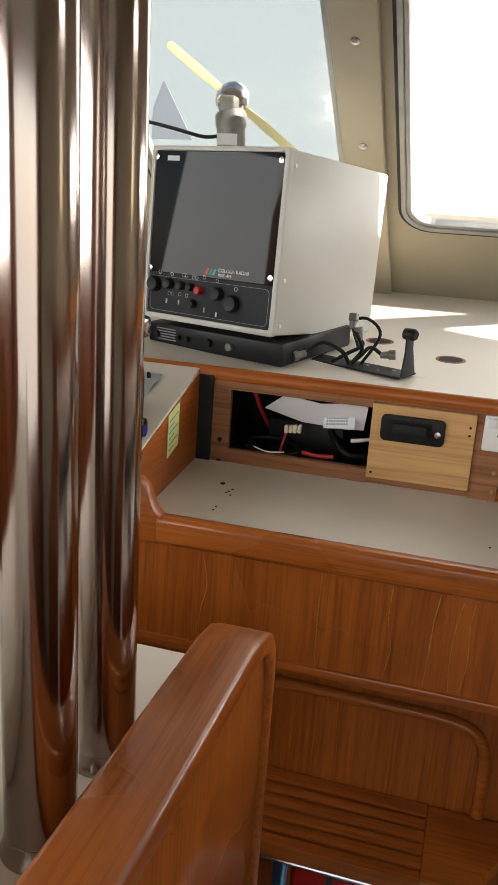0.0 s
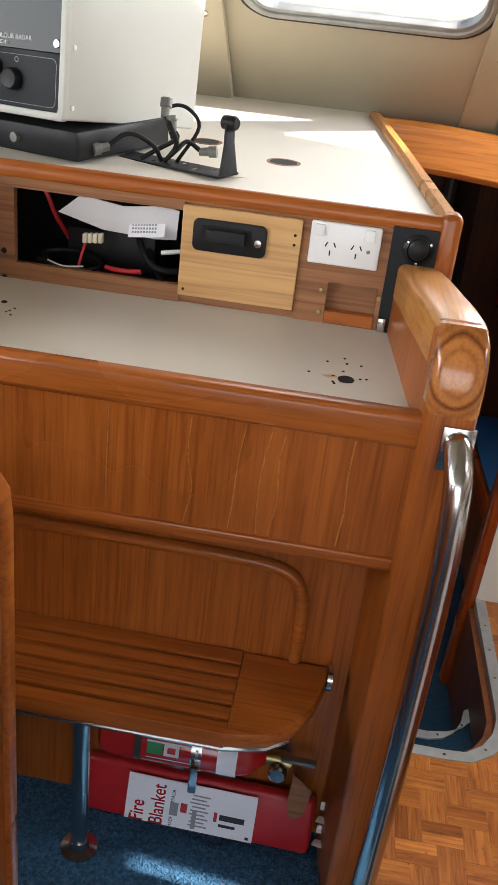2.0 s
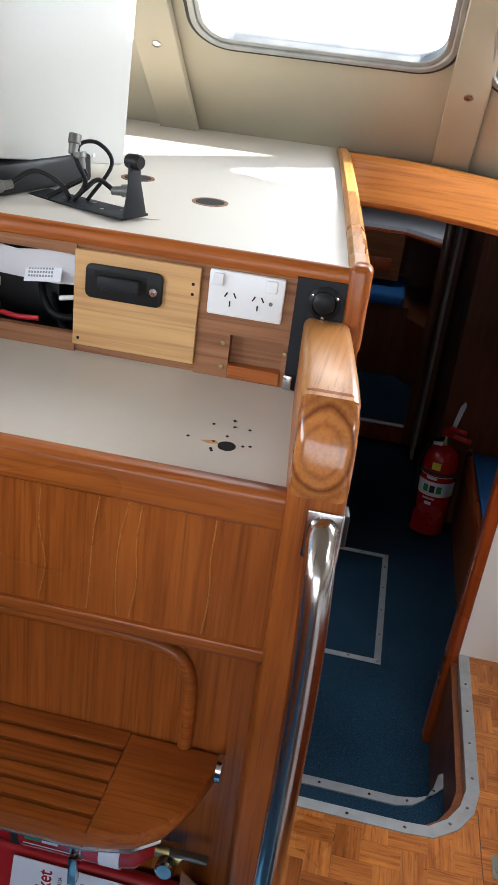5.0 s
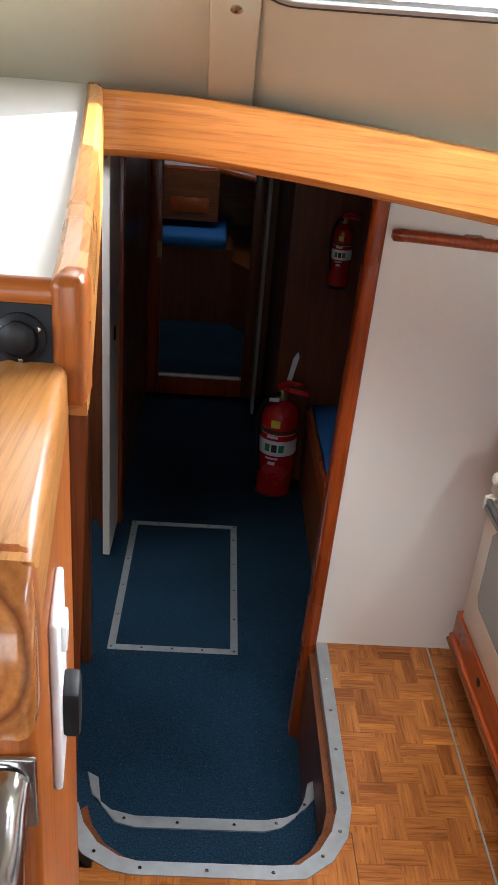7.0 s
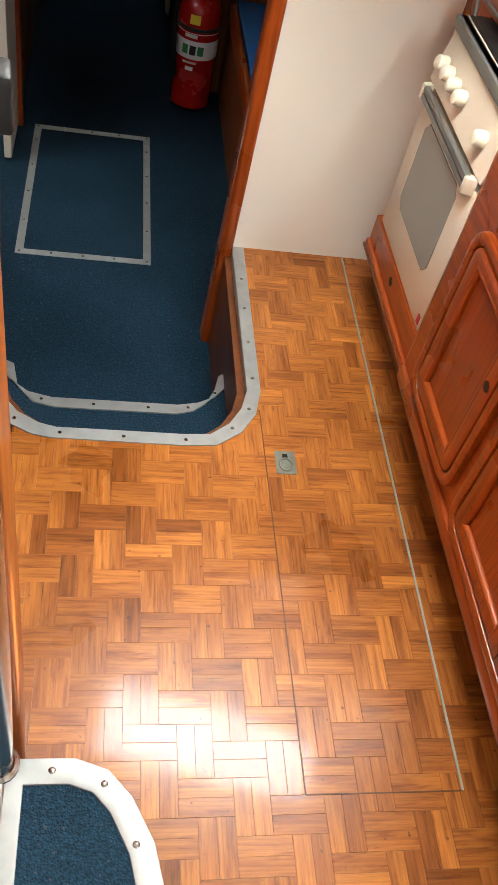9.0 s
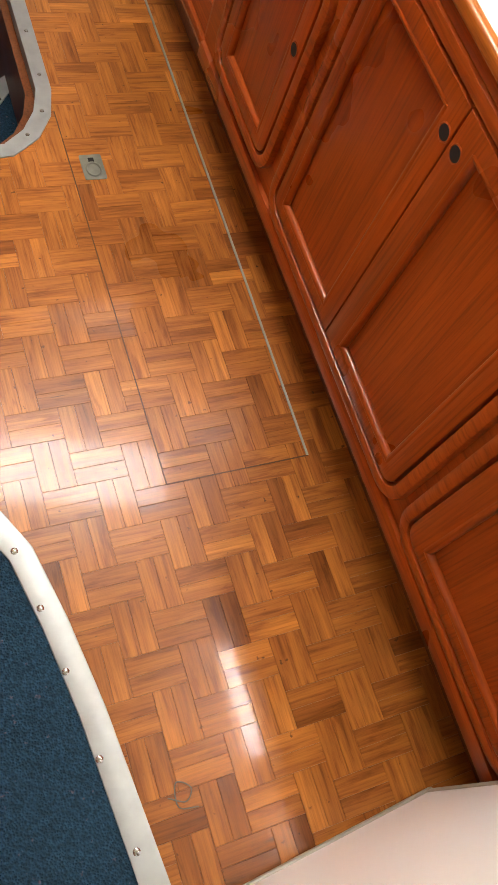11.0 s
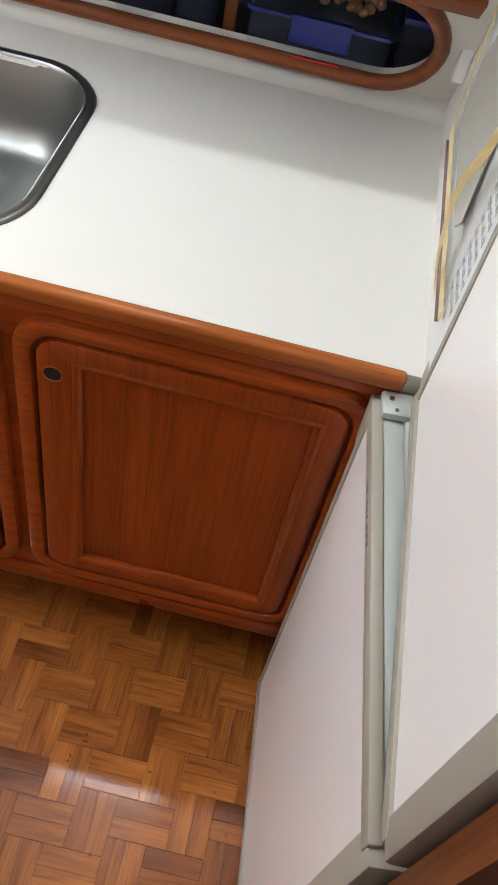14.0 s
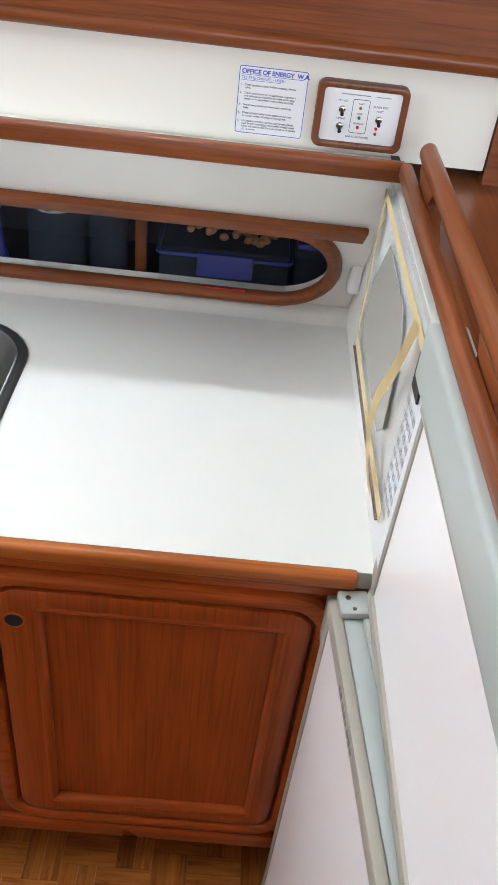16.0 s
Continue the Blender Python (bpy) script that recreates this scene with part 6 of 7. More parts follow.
part("gearbox", box(-0.402, -0.362, 2.298, 2.345, 2.112, 2.152, 0.008, 3), GREYMETAL, wm, "", 40)
for x, z in ((-0.397, 2.141), (-0.369, 2.141)):
    screw(wm, (x, 2.2985, z), (0, -1, 0), 0.003, BRASS)
part("maker_plate", box(-0.398, -0.350, 2.288, 2.2945, 2.040, 2.066, 0.001, 1), PALE_INK, wm, "small pale maker's plate")
part("hub", lathe([(0.041, 0), (0.041, 0.004), (0.034, 0.014), (0.020, 0.021), (0, 0.023)], Matrix.Translation((-0.386, 2.352, 2.150)) @ pose(0, 0, 0, 78), 32), STEEL, wm, "polished dome hub", 40)
FANM = on_plane((-0.386, 2.356, 2.150), (0.815, 0, -0.58), (0.58, 0, 0.815))
for turn in (0, 180):
    m = FANM @ pose(0, 0, 0, 0, 0, turn) @ pose(0, 0, 0, 24)
    part("blade", prism([(0.02, -0.008), (0.10, -0.011), (0.205, -0.010), (0.212, 0.0), (0.205, 0.012), (0.10, 0.013), (0.02, 0.008)], -0.0012, 0.0012, "z", 0.0005, None, m), BLADE, wm, "translucent yellow blade", 40)
part("lead", tube(curve_points([(-0.41, 2.33, 2.062), (-0.45, 2.33, 2.060), (-0.52, 2.33, 2.075), (-0.60, 2.34, 2.09), (-0.70, 2.37, 2.105)], 24), 0.0045, 8), BLACK, wm, "black lead", 60)

# white sail and boat shed roof far beyond the screen
single("far_sail", prism([(-23.4, 6.3), (-19.8, 6.4), (-21.95, 10.05)], 55.0, 55.15, "y"), SWITCH, "white sail of a distant boat", "sail")
single("far_roof", prism([(-17.8, 4.0), (-16.65, 8.05), (-13.4, 9.9), (-12.1, 10.25), (-8.0, 8.6), (-8.0, 4.0)], 62.0, 70.0, "y"), SWITCH, "white roof of a distant boat shed", "roof")

# ---------------------------------------------------------------- helm side: seat partition, poles, engine controls
PT = [(-0.9, HELM), (1.165, HELM), (1.168, 1.38), (1.16, 1.41), (1.145, 1.428), (1.12, 1.438), (1.08, 1.442), (-0.9, 1.442)]
pt = thing("seat_partition", "varnished teak seat partition with a rounded cap", "partition", (0.03, 0.5, HELM))
part("panel", prism(PT, 0.024, 0.077, "x", 0.006), TEAK, pt, "", 40)
CAPP = [(-0.9, 1.424), (1.06, 1.424), (1.10, 1.42), (1.13, 1.41), (1.147, 1.39), (1.155, 1.36), (1.155, 0.51), (1.175, 0.51), (1.175, 1.37), (1.168, 1.405), (1.148, 1.43), (1.115, 1.446), (1.07, 1.452), (-0.9, 1.452)]
part("cap", prism(CAPP, 0.017, 0.085, "x", 0.006, segments=3), TEAK_Y, pt, "rounded varnished cap", 40)
structure("ledge_helm", box(-0.62, 0.016, -0.9, 1.19, 1.335, 1.36, 0.01), CREAM, "cream laminate ledge beside the helm seat", "ledge")
structure("ledge_base", box(-0.60, 0.016, -0.88, 1.15, HELM, 1.335), TEAK, "teak base under the helm ledge", "cabinet")
for x, y, lean in ((-0.037, 0.965, -0.012), (-0.034, 0.838, -0.01)):
    p = thing("support_pole", "polished stainless steel support pole", "pole", (x, y, 1.36), "support poles")
    part("tube", tube([(x, y, 1.36), (x + lean * (CEIL - 1.36), y, CEIL)], 0.030, 40), POLE_STEEL, p, "", 40)
    part("collar", lathe([(0.034, 0), (0.034, 0.003), (0.032, 0.006), (0.0302, 0.02)], Matrix.Translation((x, y, 1.36)), 30), POLE_STEEL, p, "", 40)
single("seat_cushion", box(-0.56, -0.125, 0.30, 0.85, 1.36, 1.44, 0.035, 5), CREAM, "cream vinyl helm seat cushion", "cushion")

ec = thing("control_console", "teak side console with a cream top and grey switch panel", "console", (-0.5, 1.7, 1.37))
part("side", prism([(1.52, 1.375), (1.862, 1.375), (1.862, 1.578), (1.52, 1.468)], -0.278, -0.262, "x", 0.001), TEAK_Y, ec, "teak side panel")
part("top", prism([(1.52, 1.462), (1.86, 1.576), (1.86, 1.586), (1.52, 1.474)], -0.62, -0.264, "x"), CREAM, ec, "cream laminate top")
part("front", box(-0.62, -0.264, 1.515, 1.535, 1.38, 1.474, 0.004), TEAK_X, ec, "teak front edge", 40)
CT = on_plane((-0.43, 1.70, 1.534), (1, 0, 0), (0, 0.34, 0.112))
part("switch_panel", box(0, 0.105, 0.0, 0.12, 0.0, 0.003, 0.001, 1, None, CT), GREYPANEL, ec, "grey switch panel")
for x, y, r in ((0.05, 0.085, 0.010), (0.03, 0.10, 0.004), (0.07, 0.10, 0.004), (0.085, 0.10, 0.004), (0.045, 0.106, 0.004), (0.06, 0.106, 0.004), (0.04, 0.03, 0.005), (0.07, 0.03, 0.005)):
    part("knob", lathe([(r, 0), (r, 0.008), (r * 0.6, 0.011), (0, 0.011)], CT @ Matrix.Translation((x, y, 0.003)), 14), BLACK, ec, "", 40)
LB = on_plane((-0.261, 1.755, 1.452), (0, -1, -0.30), (0, -0.05, 1))
LB = Matrix(((0, 0, 1, -0.2615), (1, 0, 0, 1.69), (0.28, 1, 0, 1.442), (0, 0, 0, 1)))
part("sticker", box(0, 0.055, 0, 0.082, 0, 0.0008, 0, 1, None, LB), LIME, ec, "lime green instruction sticker")
for k in range(6):
    part("sticker_print", box(0.006, 0.03 + 0.018 * (k % 2), 0.01 + k * 0.011, 0.0125 + k * 0.011, 0.0008, 0.0011, 0, 1, None, LB), GREY_INK, ec)
tl = thing("throttle", "black engine control with a chrome lever", "throttle", (-0.36, 1.6, 1.47))
part("housing", box(-0.47, -0.30, 1.555, 1.655, 1.478, 1.60, 0.016, 3), BLACK, tl, "black control housing", 40)
part("stripe", box(-0.412, -0.407, 1.553, 1.657, 1.49, 1.602, 0.001), STEEL, tl)
part("stripe", box(-0.422, -0.417, 1.553, 1.657, 1.49, 1.602, 0.001), BLUE_LID, tl)
part("hub", lathe([(0.024, 0), (0.026, 0.012), (0.022, 0.026), (0.012, 0.028), (0, 0.028)], Matrix.Translation((-0.298, 1.60, 1.515)) @ pose(0, 0, 0, 0, 90, 0), 24), STEEL, tl, "chrome hub", 40)
part("badge", lathe([(0.011, 0.0275), (0.011, 0.029), (0, 0.029)], Matrix.Translation((-0.298, 1.60, 1.515)) @ pose(0, 0, 0, 0, 90, 0), 18), BLUE_LID, tl)
part("lever", tube([(-0.282, 1.60, 1.515), (-0.283, 1.604, 1.60), (-0.295, 1.61, 1.69)], 1.0, 14, flat=(0.006, 0.014)), BLACK, tl, "black and chrome lever arm", 50)
part("grip", box(-0.42, -0.275, 1.595, 1.632, 1.672, 1.71, 0.009, 3), STEEL, tl, "brushed chrome grip", 40)
cp = thing("compass", "wood-rimmed compass dial on the dashboard", "compass", (-0.62, 2.0, 1.6))
CM = Matrix.Translation((-0.62, 2.0, 1.665)) @ pose(0, 0, 0, 62, 0, 20)
part("rim", tube([CM @ Vector((0.10 * math.cos(k * math.pi / 18), 0.10 * math.sin(k * math.pi / 18), 0)) for k in range(37)], 0.014, 10), PALE_X, cp, "round wooden rim", 60)
part("dial", lathe([(0.098, -0.02), (0.098, 0.0), (0.0, 0.004)], CM, 36), GREYPANEL, cp, "grey dial", 40)
part("needle_knob", lathe([(0.022, 0.002), (0.020, 0.018), (0, 0.02)], CM @ Matrix.Translation((0.01, 0.03, 0)), 20), BLACK, cp, "", 40)
part("body", lathe([(0.105, -0.09), (0.11, -0.05), (0.10, -0.01), (0, -0.01)], CM, 30), TEAK, cp, "", 40)

# switch on the outer face of the cheek
sw = thing("wall_switch", "white switch plate with a grey plug on the console cheek", "switch", (0.53, 1.63, 1.34))
part("plate", box(0.4995, 0.5065, 1.590, 1.665, 1.255, 1.42, 0.003, 3, None, SHEAR), SWITCH, sw, "white switch plate", 40)
part("rocker", box(0.5055, 0.511, 1.615, 1.64, 1.375, 1.40, 0.002, 2, None, SHEAR), SWITCH, sw, "", 40)
part("plug", box(0.5055, 0.520, 1.612, 1.645, 1.29, 1.335, 0.004, 2, None, SHEAR), BLACK, sw, "grey plug", 40)

# ---------------------------------------------------------------- fire gear under the footrest
fb = thing("fire_blanket", "red vinyl fire blanket pouch with a white printed panel", "fire blanket", (0.2, 1.6, HELM))
FBM = Matrix.Translation((0.03, 1.606, HELM + 0.004)) @ pose(0, 0, 0, 74, 0, -1.0)
b = box(0, 0.42, 0.0, 0.108, 0.0, 0.028, 0.011, 3, None)
for v in b.verts:
    v.co.z += 0.004 * math.sin(v.co.x * 31) * math.sin(v.co.y * 25) - 0.008 * (abs(v.co.x - 0.215) / 0.215) ** 3
bmesh.ops.transform(b, matrix=FBM, verts=b.verts)
part("pouch", b, FIRE_CLOTH, fb, "", 40)
part("panel", box(0.085, 0.318, 0.010, 0.098, 0.0305, 0.0318, 0, 1, None, FBM), PAPER, fb, "white printed panel")
FBT = FBM @ Matrix.Translation((0, -0.004, 0.0319)) @ Matrix.Scale(0.9, 4, (0, 1, 0))
lettering("Fire\nBlanket", 0.036, FIRE_RED, FBT @ Matrix.Translation((0.118, 0.014, 0)) @ pose(0, 0, 0, 0, 0, 90) @ Matrix.Scale(0.8, 4, (1, 0, 0)), "print", fb, bold=0.012)
lettering("MADE IN AUSTRALIA", 0.0095, INK, FBT @ Matrix.Translation((0.172, 0.014, 0)) @ pose(0, 0, 0, 0, 0, 90) @ Matrix.Scale(0.9, 4, (1, 0, 0)), "print", fb)
for k in range(9):
    part("print", box(0.20 + (k % 3) * 0.002, 0.235 - (k % 2) * 0.006, 0.026 + k * 0.008, 0.029 + k * 0.008, 0.0, 0.0003, 0, 1, None, FBT), GREY_INK, fb)
for x0, x1, y0, y1, material in ((0.165, 0.180, 0.04, 0.068, GREY_INK), (0.184, 0.196, 0.05, 0.07, RED_PLASTIC), (0.206, 0.214, 0.02, 0.06, GREY_INK), (0.255, 0.30, 0.05, 0.062, INK), (0.255, 0.285, 0.036, 0.042, INK), (0.245, 0.251, 0.045, 0.065, RED_PLASTIC), (0.305, 0.311, 0.02, 0.026, INK)):
    part("print", box(x0, x1, y0, y1, 0.0, 0.0003, 0, 1, None, FBT), material, fb)
for y in (0.03, 0.075):
    part("pull_tape", tube(curve_points([FBM @ Vector((0.425, y, 0.02)), FBM @ Vector((0.45, y + 0.006, 0.03)), FBM @ Vector((0.452, y + 0.018, 0.012)), FBM @ Vector((0.428, y + 0.02, 0.01))], 12), 1.0, 8, flat=(0.008, 0.0015)), SWITCH, fb, "white pull tape", 60)

EXM = Matrix.Translation((0.03, 1.605, 0.69)) @ pose(0, 0, 0, 0, 90, 0)
fe = thing("fire_extinguisher", "red fire extinguisher clipped flat beneath the footrest", "fire extinguisher", (0.17, 1.605, 0.63))
part("cylinder", lathe([(0.030, -0.004), (0.040, 0.004), (0.043, 0.02), (0.043, 0.23), (0.036, 0.262), (0.020, 0.276), (0.014, 0.286), (0, 0.286)], EXM, 32), FIRE_RED, fe, "red enamelled cylinder", 40)
part("band", lathe([(0.0436, 0.062), (0.0436, 0.074)], EXM, 32), RUBBER, fe, "black rubber band", 40)
part("label", lathe([(0.0434, 0.205), (0.0434, 0.238)], EXM, 32), PAPER, fe, "white label band", 40)
for k, (x0, x1, a0, a1, material) in enumerate(((0.085, 0.112, -128, -98, GREEN_PRINT), (0.114, 0.14, -128, -98, PALE_INK), (0.084, 0.172, -100, -96, PALE_INK), (0.084, 0.172, -140, -137, PALE_INK), (0.168, 0.172, -140, -96, PALE_INK), (0.12, 0.134, -120, -106, RED_PLASTIC))):
    b = bmesh.new()
    rows = []
    for a in (a0 + (a1 - a0) * i / 6 for i in range(7)):
        r = 0.0437 + 0.0002 * k
        rows.append([b.verts.new((x0 + 0.03, 1.605 + r * math.cos(radians(a)) * 1.0, 0.69 + r * -math.sin(radians(a)) * -1.0)) for x0 in (x0, x1)])
        rows[-1][0].co = (x0 + 0.03, 1.605 + r * math.sin(radians(a + 40)), 0.69 + r * math.cos(radians(a + 40)))
        rows[-1][1].co = (x1 + 0.03, 1.605 + r * math.sin(radians(a + 40)), 0.69 + r * math.cos(radians(a + 40)))
    for r0, r1 in zip(rows, rows[1:]):
        b.faces.new((r0[0], r0[1], r1[1], r1[0]))
    part("print", b, material, fe)
part("clamp", lathe([(0.0446, 0.160), (0.0446, 0.178)], EXM, 32), STEEL, fe, "steel clamp strap", 40)
part("clamp_lug", box(0.192, 0.206, 1.548, 1.565, 0.632, 0.69, 0.002), STEEL, fe, "", 40)
part("valve", tube([(0.312, 1.605, 0.69), (0.345, 1.605, 0.69), (0.36, 1.60, 0.685)], [0.013, 0.015, 0.012], 14), BRASS, fe, "brass valve", 40)
part("gauge", lathe([(0.016, 0), (0.016, 0.016), (0.012, 0.02), (0, 0.02)], Matrix.Translation((0.338, 1.59, 0.68)) @ pose(0, 0, 0, 80, 0, 0), 18), STEEL, fe, "", 40)
part("lever", box(0.34, 0.40, 1.585, 1.60, 0.70, 0.708, 0.002, 1, None, None), GREYMETAL, fe, "", 40)
part("tag", prism([(0.365, 0.69), (0.40, 0.66), (0.392, 0.60), (0.372, 0.585), (0.362, 0.62)], 1.575, 1.577, "y"), RAW, fe, "hanging brown tag")
fe.location += Vector((0.035, 0, 0.012))
part("strap_bracket", box(0.19, 0.21, 1.60, 1.642, 0.64, 0.655), STEEL, fe)

# ---------------------------------------------------------------- companionway: hatch, extinguishers, seat, doors
hf = thing("floor_hatch", "carpeted floor hatch with an aluminium border", "floor hatch", (0.555, 4.15, LOW))
for x0, x1, y0, y1 in ((0.296, 0.812, 3.685, 3.715), (0.296, 0.812, 4.60, 4.63), (0.296, 0.326, 3.715, 4.60), (0.782, 0.812, 3.715, 4.60)):
    part("border_strip", box(x0, x1, y0, y1, LOW, LOW + 0.004, 0.001, 1), ALU, hf, "worn aluminium strip")
part("panel", box(0.33, 0.778, 3.72, 4.595, LOW, LOW + 0.002), CARPET_DARK, hf, "navy carpet inlay")
for x in (0.311, 0.43, 0.55, 0.67, 0.797):
    for y in (3.70, 4.615):
        screw(hf, (x, y, LOW + 0.004), (0, 0, 1), 0.005)
for y in (3.9, 4.1, 4.3, 4.5):
    for x in (0.311, 0.797):
        screw(hf, (x, y, LOW + 0.004), (0, 0, 1), 0.005)


def extinguisher(x, y, z, r, h, label, hung=False):
    e = thing("fire_extinguisher", label, "fire extinguisher", (x, y, z))
    m = Matrix.Translation((x, y, z))
    k = r / 0.085
    part("cylinder", lathe([(r * 0.96, 0), (r, 0.012), (r, h - 0.06 * k), (r * 0.86, h - 0.025 * k), (r * 0.45, h - 0.004), (r * 0.3, h + 0.01), (0, h + 0.01)], m, 36), FIRE_RED, e, "red enamelled cylinder", 40)
    part("foot_ring", lathe([(r * 1.0, 0.0), (r * 1.02, 0.004), (r * 1.02, 0.014), (r, 0.016)], m, 36), BLACK, e, "", 40)
    part("label", lathe([(r * 1.004, h * 0.48), (r * 1.004, h * 0.64)], m, 36), PAPER, e, "white pictogram label", 40)
    part("label", lathe([(r * 1.006, h * 0.70), (r * 1.006, h * 0.705)], m, 36), PAPER, e)
    part("strap", lathe([(r * 1.012, h * 0.72), (r * 1.02, h * 0.725), (r * 1.02, h * 0.745), (r * 1.012, h * 0.75)], m, 36), RUBBER, e, "black strap", 40)

    def stuck(a0, a1, z0, z1, material, name="print", out=1.008):
        b = bmesh.new()
        rows = []
        for i in range(7):
            a = radians(a0 + (a1 - a0) * i / 6)
            rows.append([b.verts.new((x + r * out * math.cos(a), y + r * out * math.sin(a), z + zz)) for zz in (z0, z1)])
        for r0, r1 in zip(rows, rows[1:]):
            b.faces.new((r0[0], r1[0], r1[1], r0[1]))
        part(name, b, material, e)
    for c in (-135, -113, -91):
        stuck(c, c + 17, h * 0.52, h * 0.60, GREEN_PRINT if c != -113 else INK)
    stuck(-130, -95, h * 0.665, h * 0.695, PALE_INK)
    stuck(-120, -92, h * 0.78, h * 0.86, YELLOW_PRINT)
    stuck(-130, -90, h * 0.44, h * 0.46, PALE_INK)
    stuck(-120, -98, h * 0.38, h * 0.415, PAPER)
    top = z + h + 0.01
    part("neck", lathe([(r * 0.3, 0), (r * 0.3, 0.03 * k), (r * 0.22, 0.05 * k), (0, 0.05 * k)], Matrix.Translation((x, y, top - 0.005)), 18), BRASS, e, "", 40)
    part("lever", tube([(x - 0.02 * k, y, top + 0.045 * k), (x + 0.03 * k, y - 0.03 * k, top + 0.055 * k), (x + 0.11 * k, y - 0.06 * k, top + 0.05 * k)], 1.0, 10, flat=(0.004, 0.012 * k)), FIRE_RED, e, "red operating lever", 50)
    part("lever", tube([(x - 0.02 * k, y, top + 0.055 * k), (x + 0.02 * k, y - 0.03 * k, top + 0.09 * k), (x + 0.08 * k, y - 0.05 * k, top + 0.085 * k)], 1.0, 10, flat=(0.004, 0.012 * k)), FIRE_RED, e, "red carrying handle", 50)
    part("hose", tube(curve_points([(x - 0.01, y - 0.01, top + 0.03 * k), (x - 0.06 * k, y - 0.05 * k, top + 0.02 * k), (x - r * 1.15, y - 0.03, z + h * 0.85), (x - r * 1.12, y - 0.05 * k, z + h * 0.55), (x - r * 1.0, y - 0.06 * k, z + h * 0.3)], 24), 0.011 * k, 10), BLACK, e, "black rubber hose", 60)
    if hung:
        part("wall_bracket", box(x - r * 0.5, x + r * 0.5, y + r * 0.8, y + r * 1.25, z + h * 0.3, z + h * 0.7), STEEL, e)
    else:
        part("tag", prism([(x + 0.01, top + 0.09), (x + 0.035, top + 0.10), (x + 0.065, top + 0.24), (x + 0.055, top + 0.265), (x + 0.035, top + 0.23)], y - 0.02, y - 0.018, "y"), PAPER, e, "curled paper service tag")
        part("pin_tag", box(x - 0.07, x - 0.02, y - 0.08, y - 0.078, top + 0.015, top + 0.035), PAPER, e)
    return e


extinguisher(1.01, 5.02, LOW, 0.098, 0.53, "large red fire extinguisher standing on the navy carpet")
extinguisher(1.228, 5.085, 0.71, 0.05, 0.30, "small red fire extinguisher hung on the dark bulkhead", True)
bs = thing("niche_seat", "teak bench seat with a bright blue cushion", "bench", (1.4, 4.2, LOW))
part("front", box(1.160, 1.185, 3.345, 5.148, LOW, -0.02), DARK, bs, "dark teak front panel")
part("lip", box(1.153, 1.175, 3.345, 5.148, -0.03, 0.075, 0.006), RED_Y, bs, "teak retaining lip", 40)
part("base", box(1.185, 1.70, 3.345, 5.148, -0.06, -0.02), DARK, bs)
part("cushion", box(1.177, 1.69, 3.36, 5.12, -0.02, 0.066, 0.018, 4), BLUE_SEAT, bs, "blue upholstered cushion", 40)
dr = thing("side_door", "white sliding cabin door left half open", "door", (0.2, 4.4, LOW))
part("leaf", box(0.195, 0.226, 4.30, 4.60, LOW + 0.02, 1.36, 0.003), WHITEWALL, dr, "white laminate leaf")
part("latch", box(0.226, 0.232, 4.42, 4.46, 0.60, 0.66, 0.002), BLACK, dr, "black latch")
part("stile", box(0.19, 0.245, 4.60, 4.66, LOW, 1.40, 0.004), RED, dr, "varnished door stile", 40)
part("stile", box(0.19, 0.245, 3.60, 3.66, LOW, 1.40, 0.004), DARK, dr, "", 40)
sp = single("light_switch", box(0.216, 0.222, 4.83, 4.87, 0.74, 0.83, 0.002), SWITCH, "small white light switch on the dark wall", "switch")
df = thing("forward_door_frame", "dark varnished frame of the forward doorway", "door frame", (0.57, 6.27, LOW))
part("jamb", box(0.215, 0.29, 6.24, 6.285, LOW, 1.46, 0.004), RED, df, "", 40)
part("jamb", box(0.84, 0.90, 6.24, 6.285, LOW, 1.46, 0.004), DARK, df, "", 40)
part("sill", box(0.29, 0.84, 6.24, 6.285, LOW, -0.29, 0.004), RED, df, "", 40)
part("sill_strip", box(0.30, 0.83, 6.236, 6.28, -0.29, -0.283), ALU, df, "thin metal sill strip")
part("strike", box(0.262, 0.292, 6.232, 6.242, 0.50, 0.60), BRASS, df, "brass strike plate")
part("door_edge", box(0.905, 0.925, 5.95, 6.24, LOW + 0.02, 1.45), TAUPE, df, "pale edge of the opened door")
fc2 = thing("forward_berth", "dark teak berth with blue cushions in the forward cabin", "berth", (0.5, 8.0, -0.36))
part("locker", box(0.0, 0.75, 7.62, 8.9, -0.36, 0.24), DARK, fc2)
part("seat_cushion", box(0.05, 0.70, 7.60, 8.4, 0.24, 0.34, 0.03, 3), BLUE_SEAT, fc2, "blue seat cushion", 40)
part("drawer_front", box(0.15, 0.62, 7.86, 7.9, 0.40, 0.78), DARK_X, fc2, "dark drawer front")
part("drawer", box(0.24, 0.54, 7.85, 7.865, 0.46, 0.58, 0.004), RED_Y, fc2, "", 40)
part("berth_top", prism([(0.0, 7.9), (0.62, 7.9), (1.1, 7.35), (1.5, 7.35), (1.5, 8.95), (0.0, 8.95)], 0.78, 0.84), PAPER, fc2, "pale berth mattress")
part("berth_edge", tube([(0.0, 7.895, 0.79), (0.62, 7.895, 0.79), (1.1, 7.345, 0.79)], 0.02, 8), RED, fc2, "", 40)
part("side_seat", prism([(0.75, 7.62), (1.05, 7.1), (1.5, 6.6), (1.5, 8.9), (0.75, 8.9)], -0.36, 0.16), DARK, fc2)

# ---------------------------------------------------------------- jars and tubs in the galley locker
jr = thing("storage_jar", "clear storage jar with a blue lid and handle", "jar", (2.10, 1.33, 0.95))
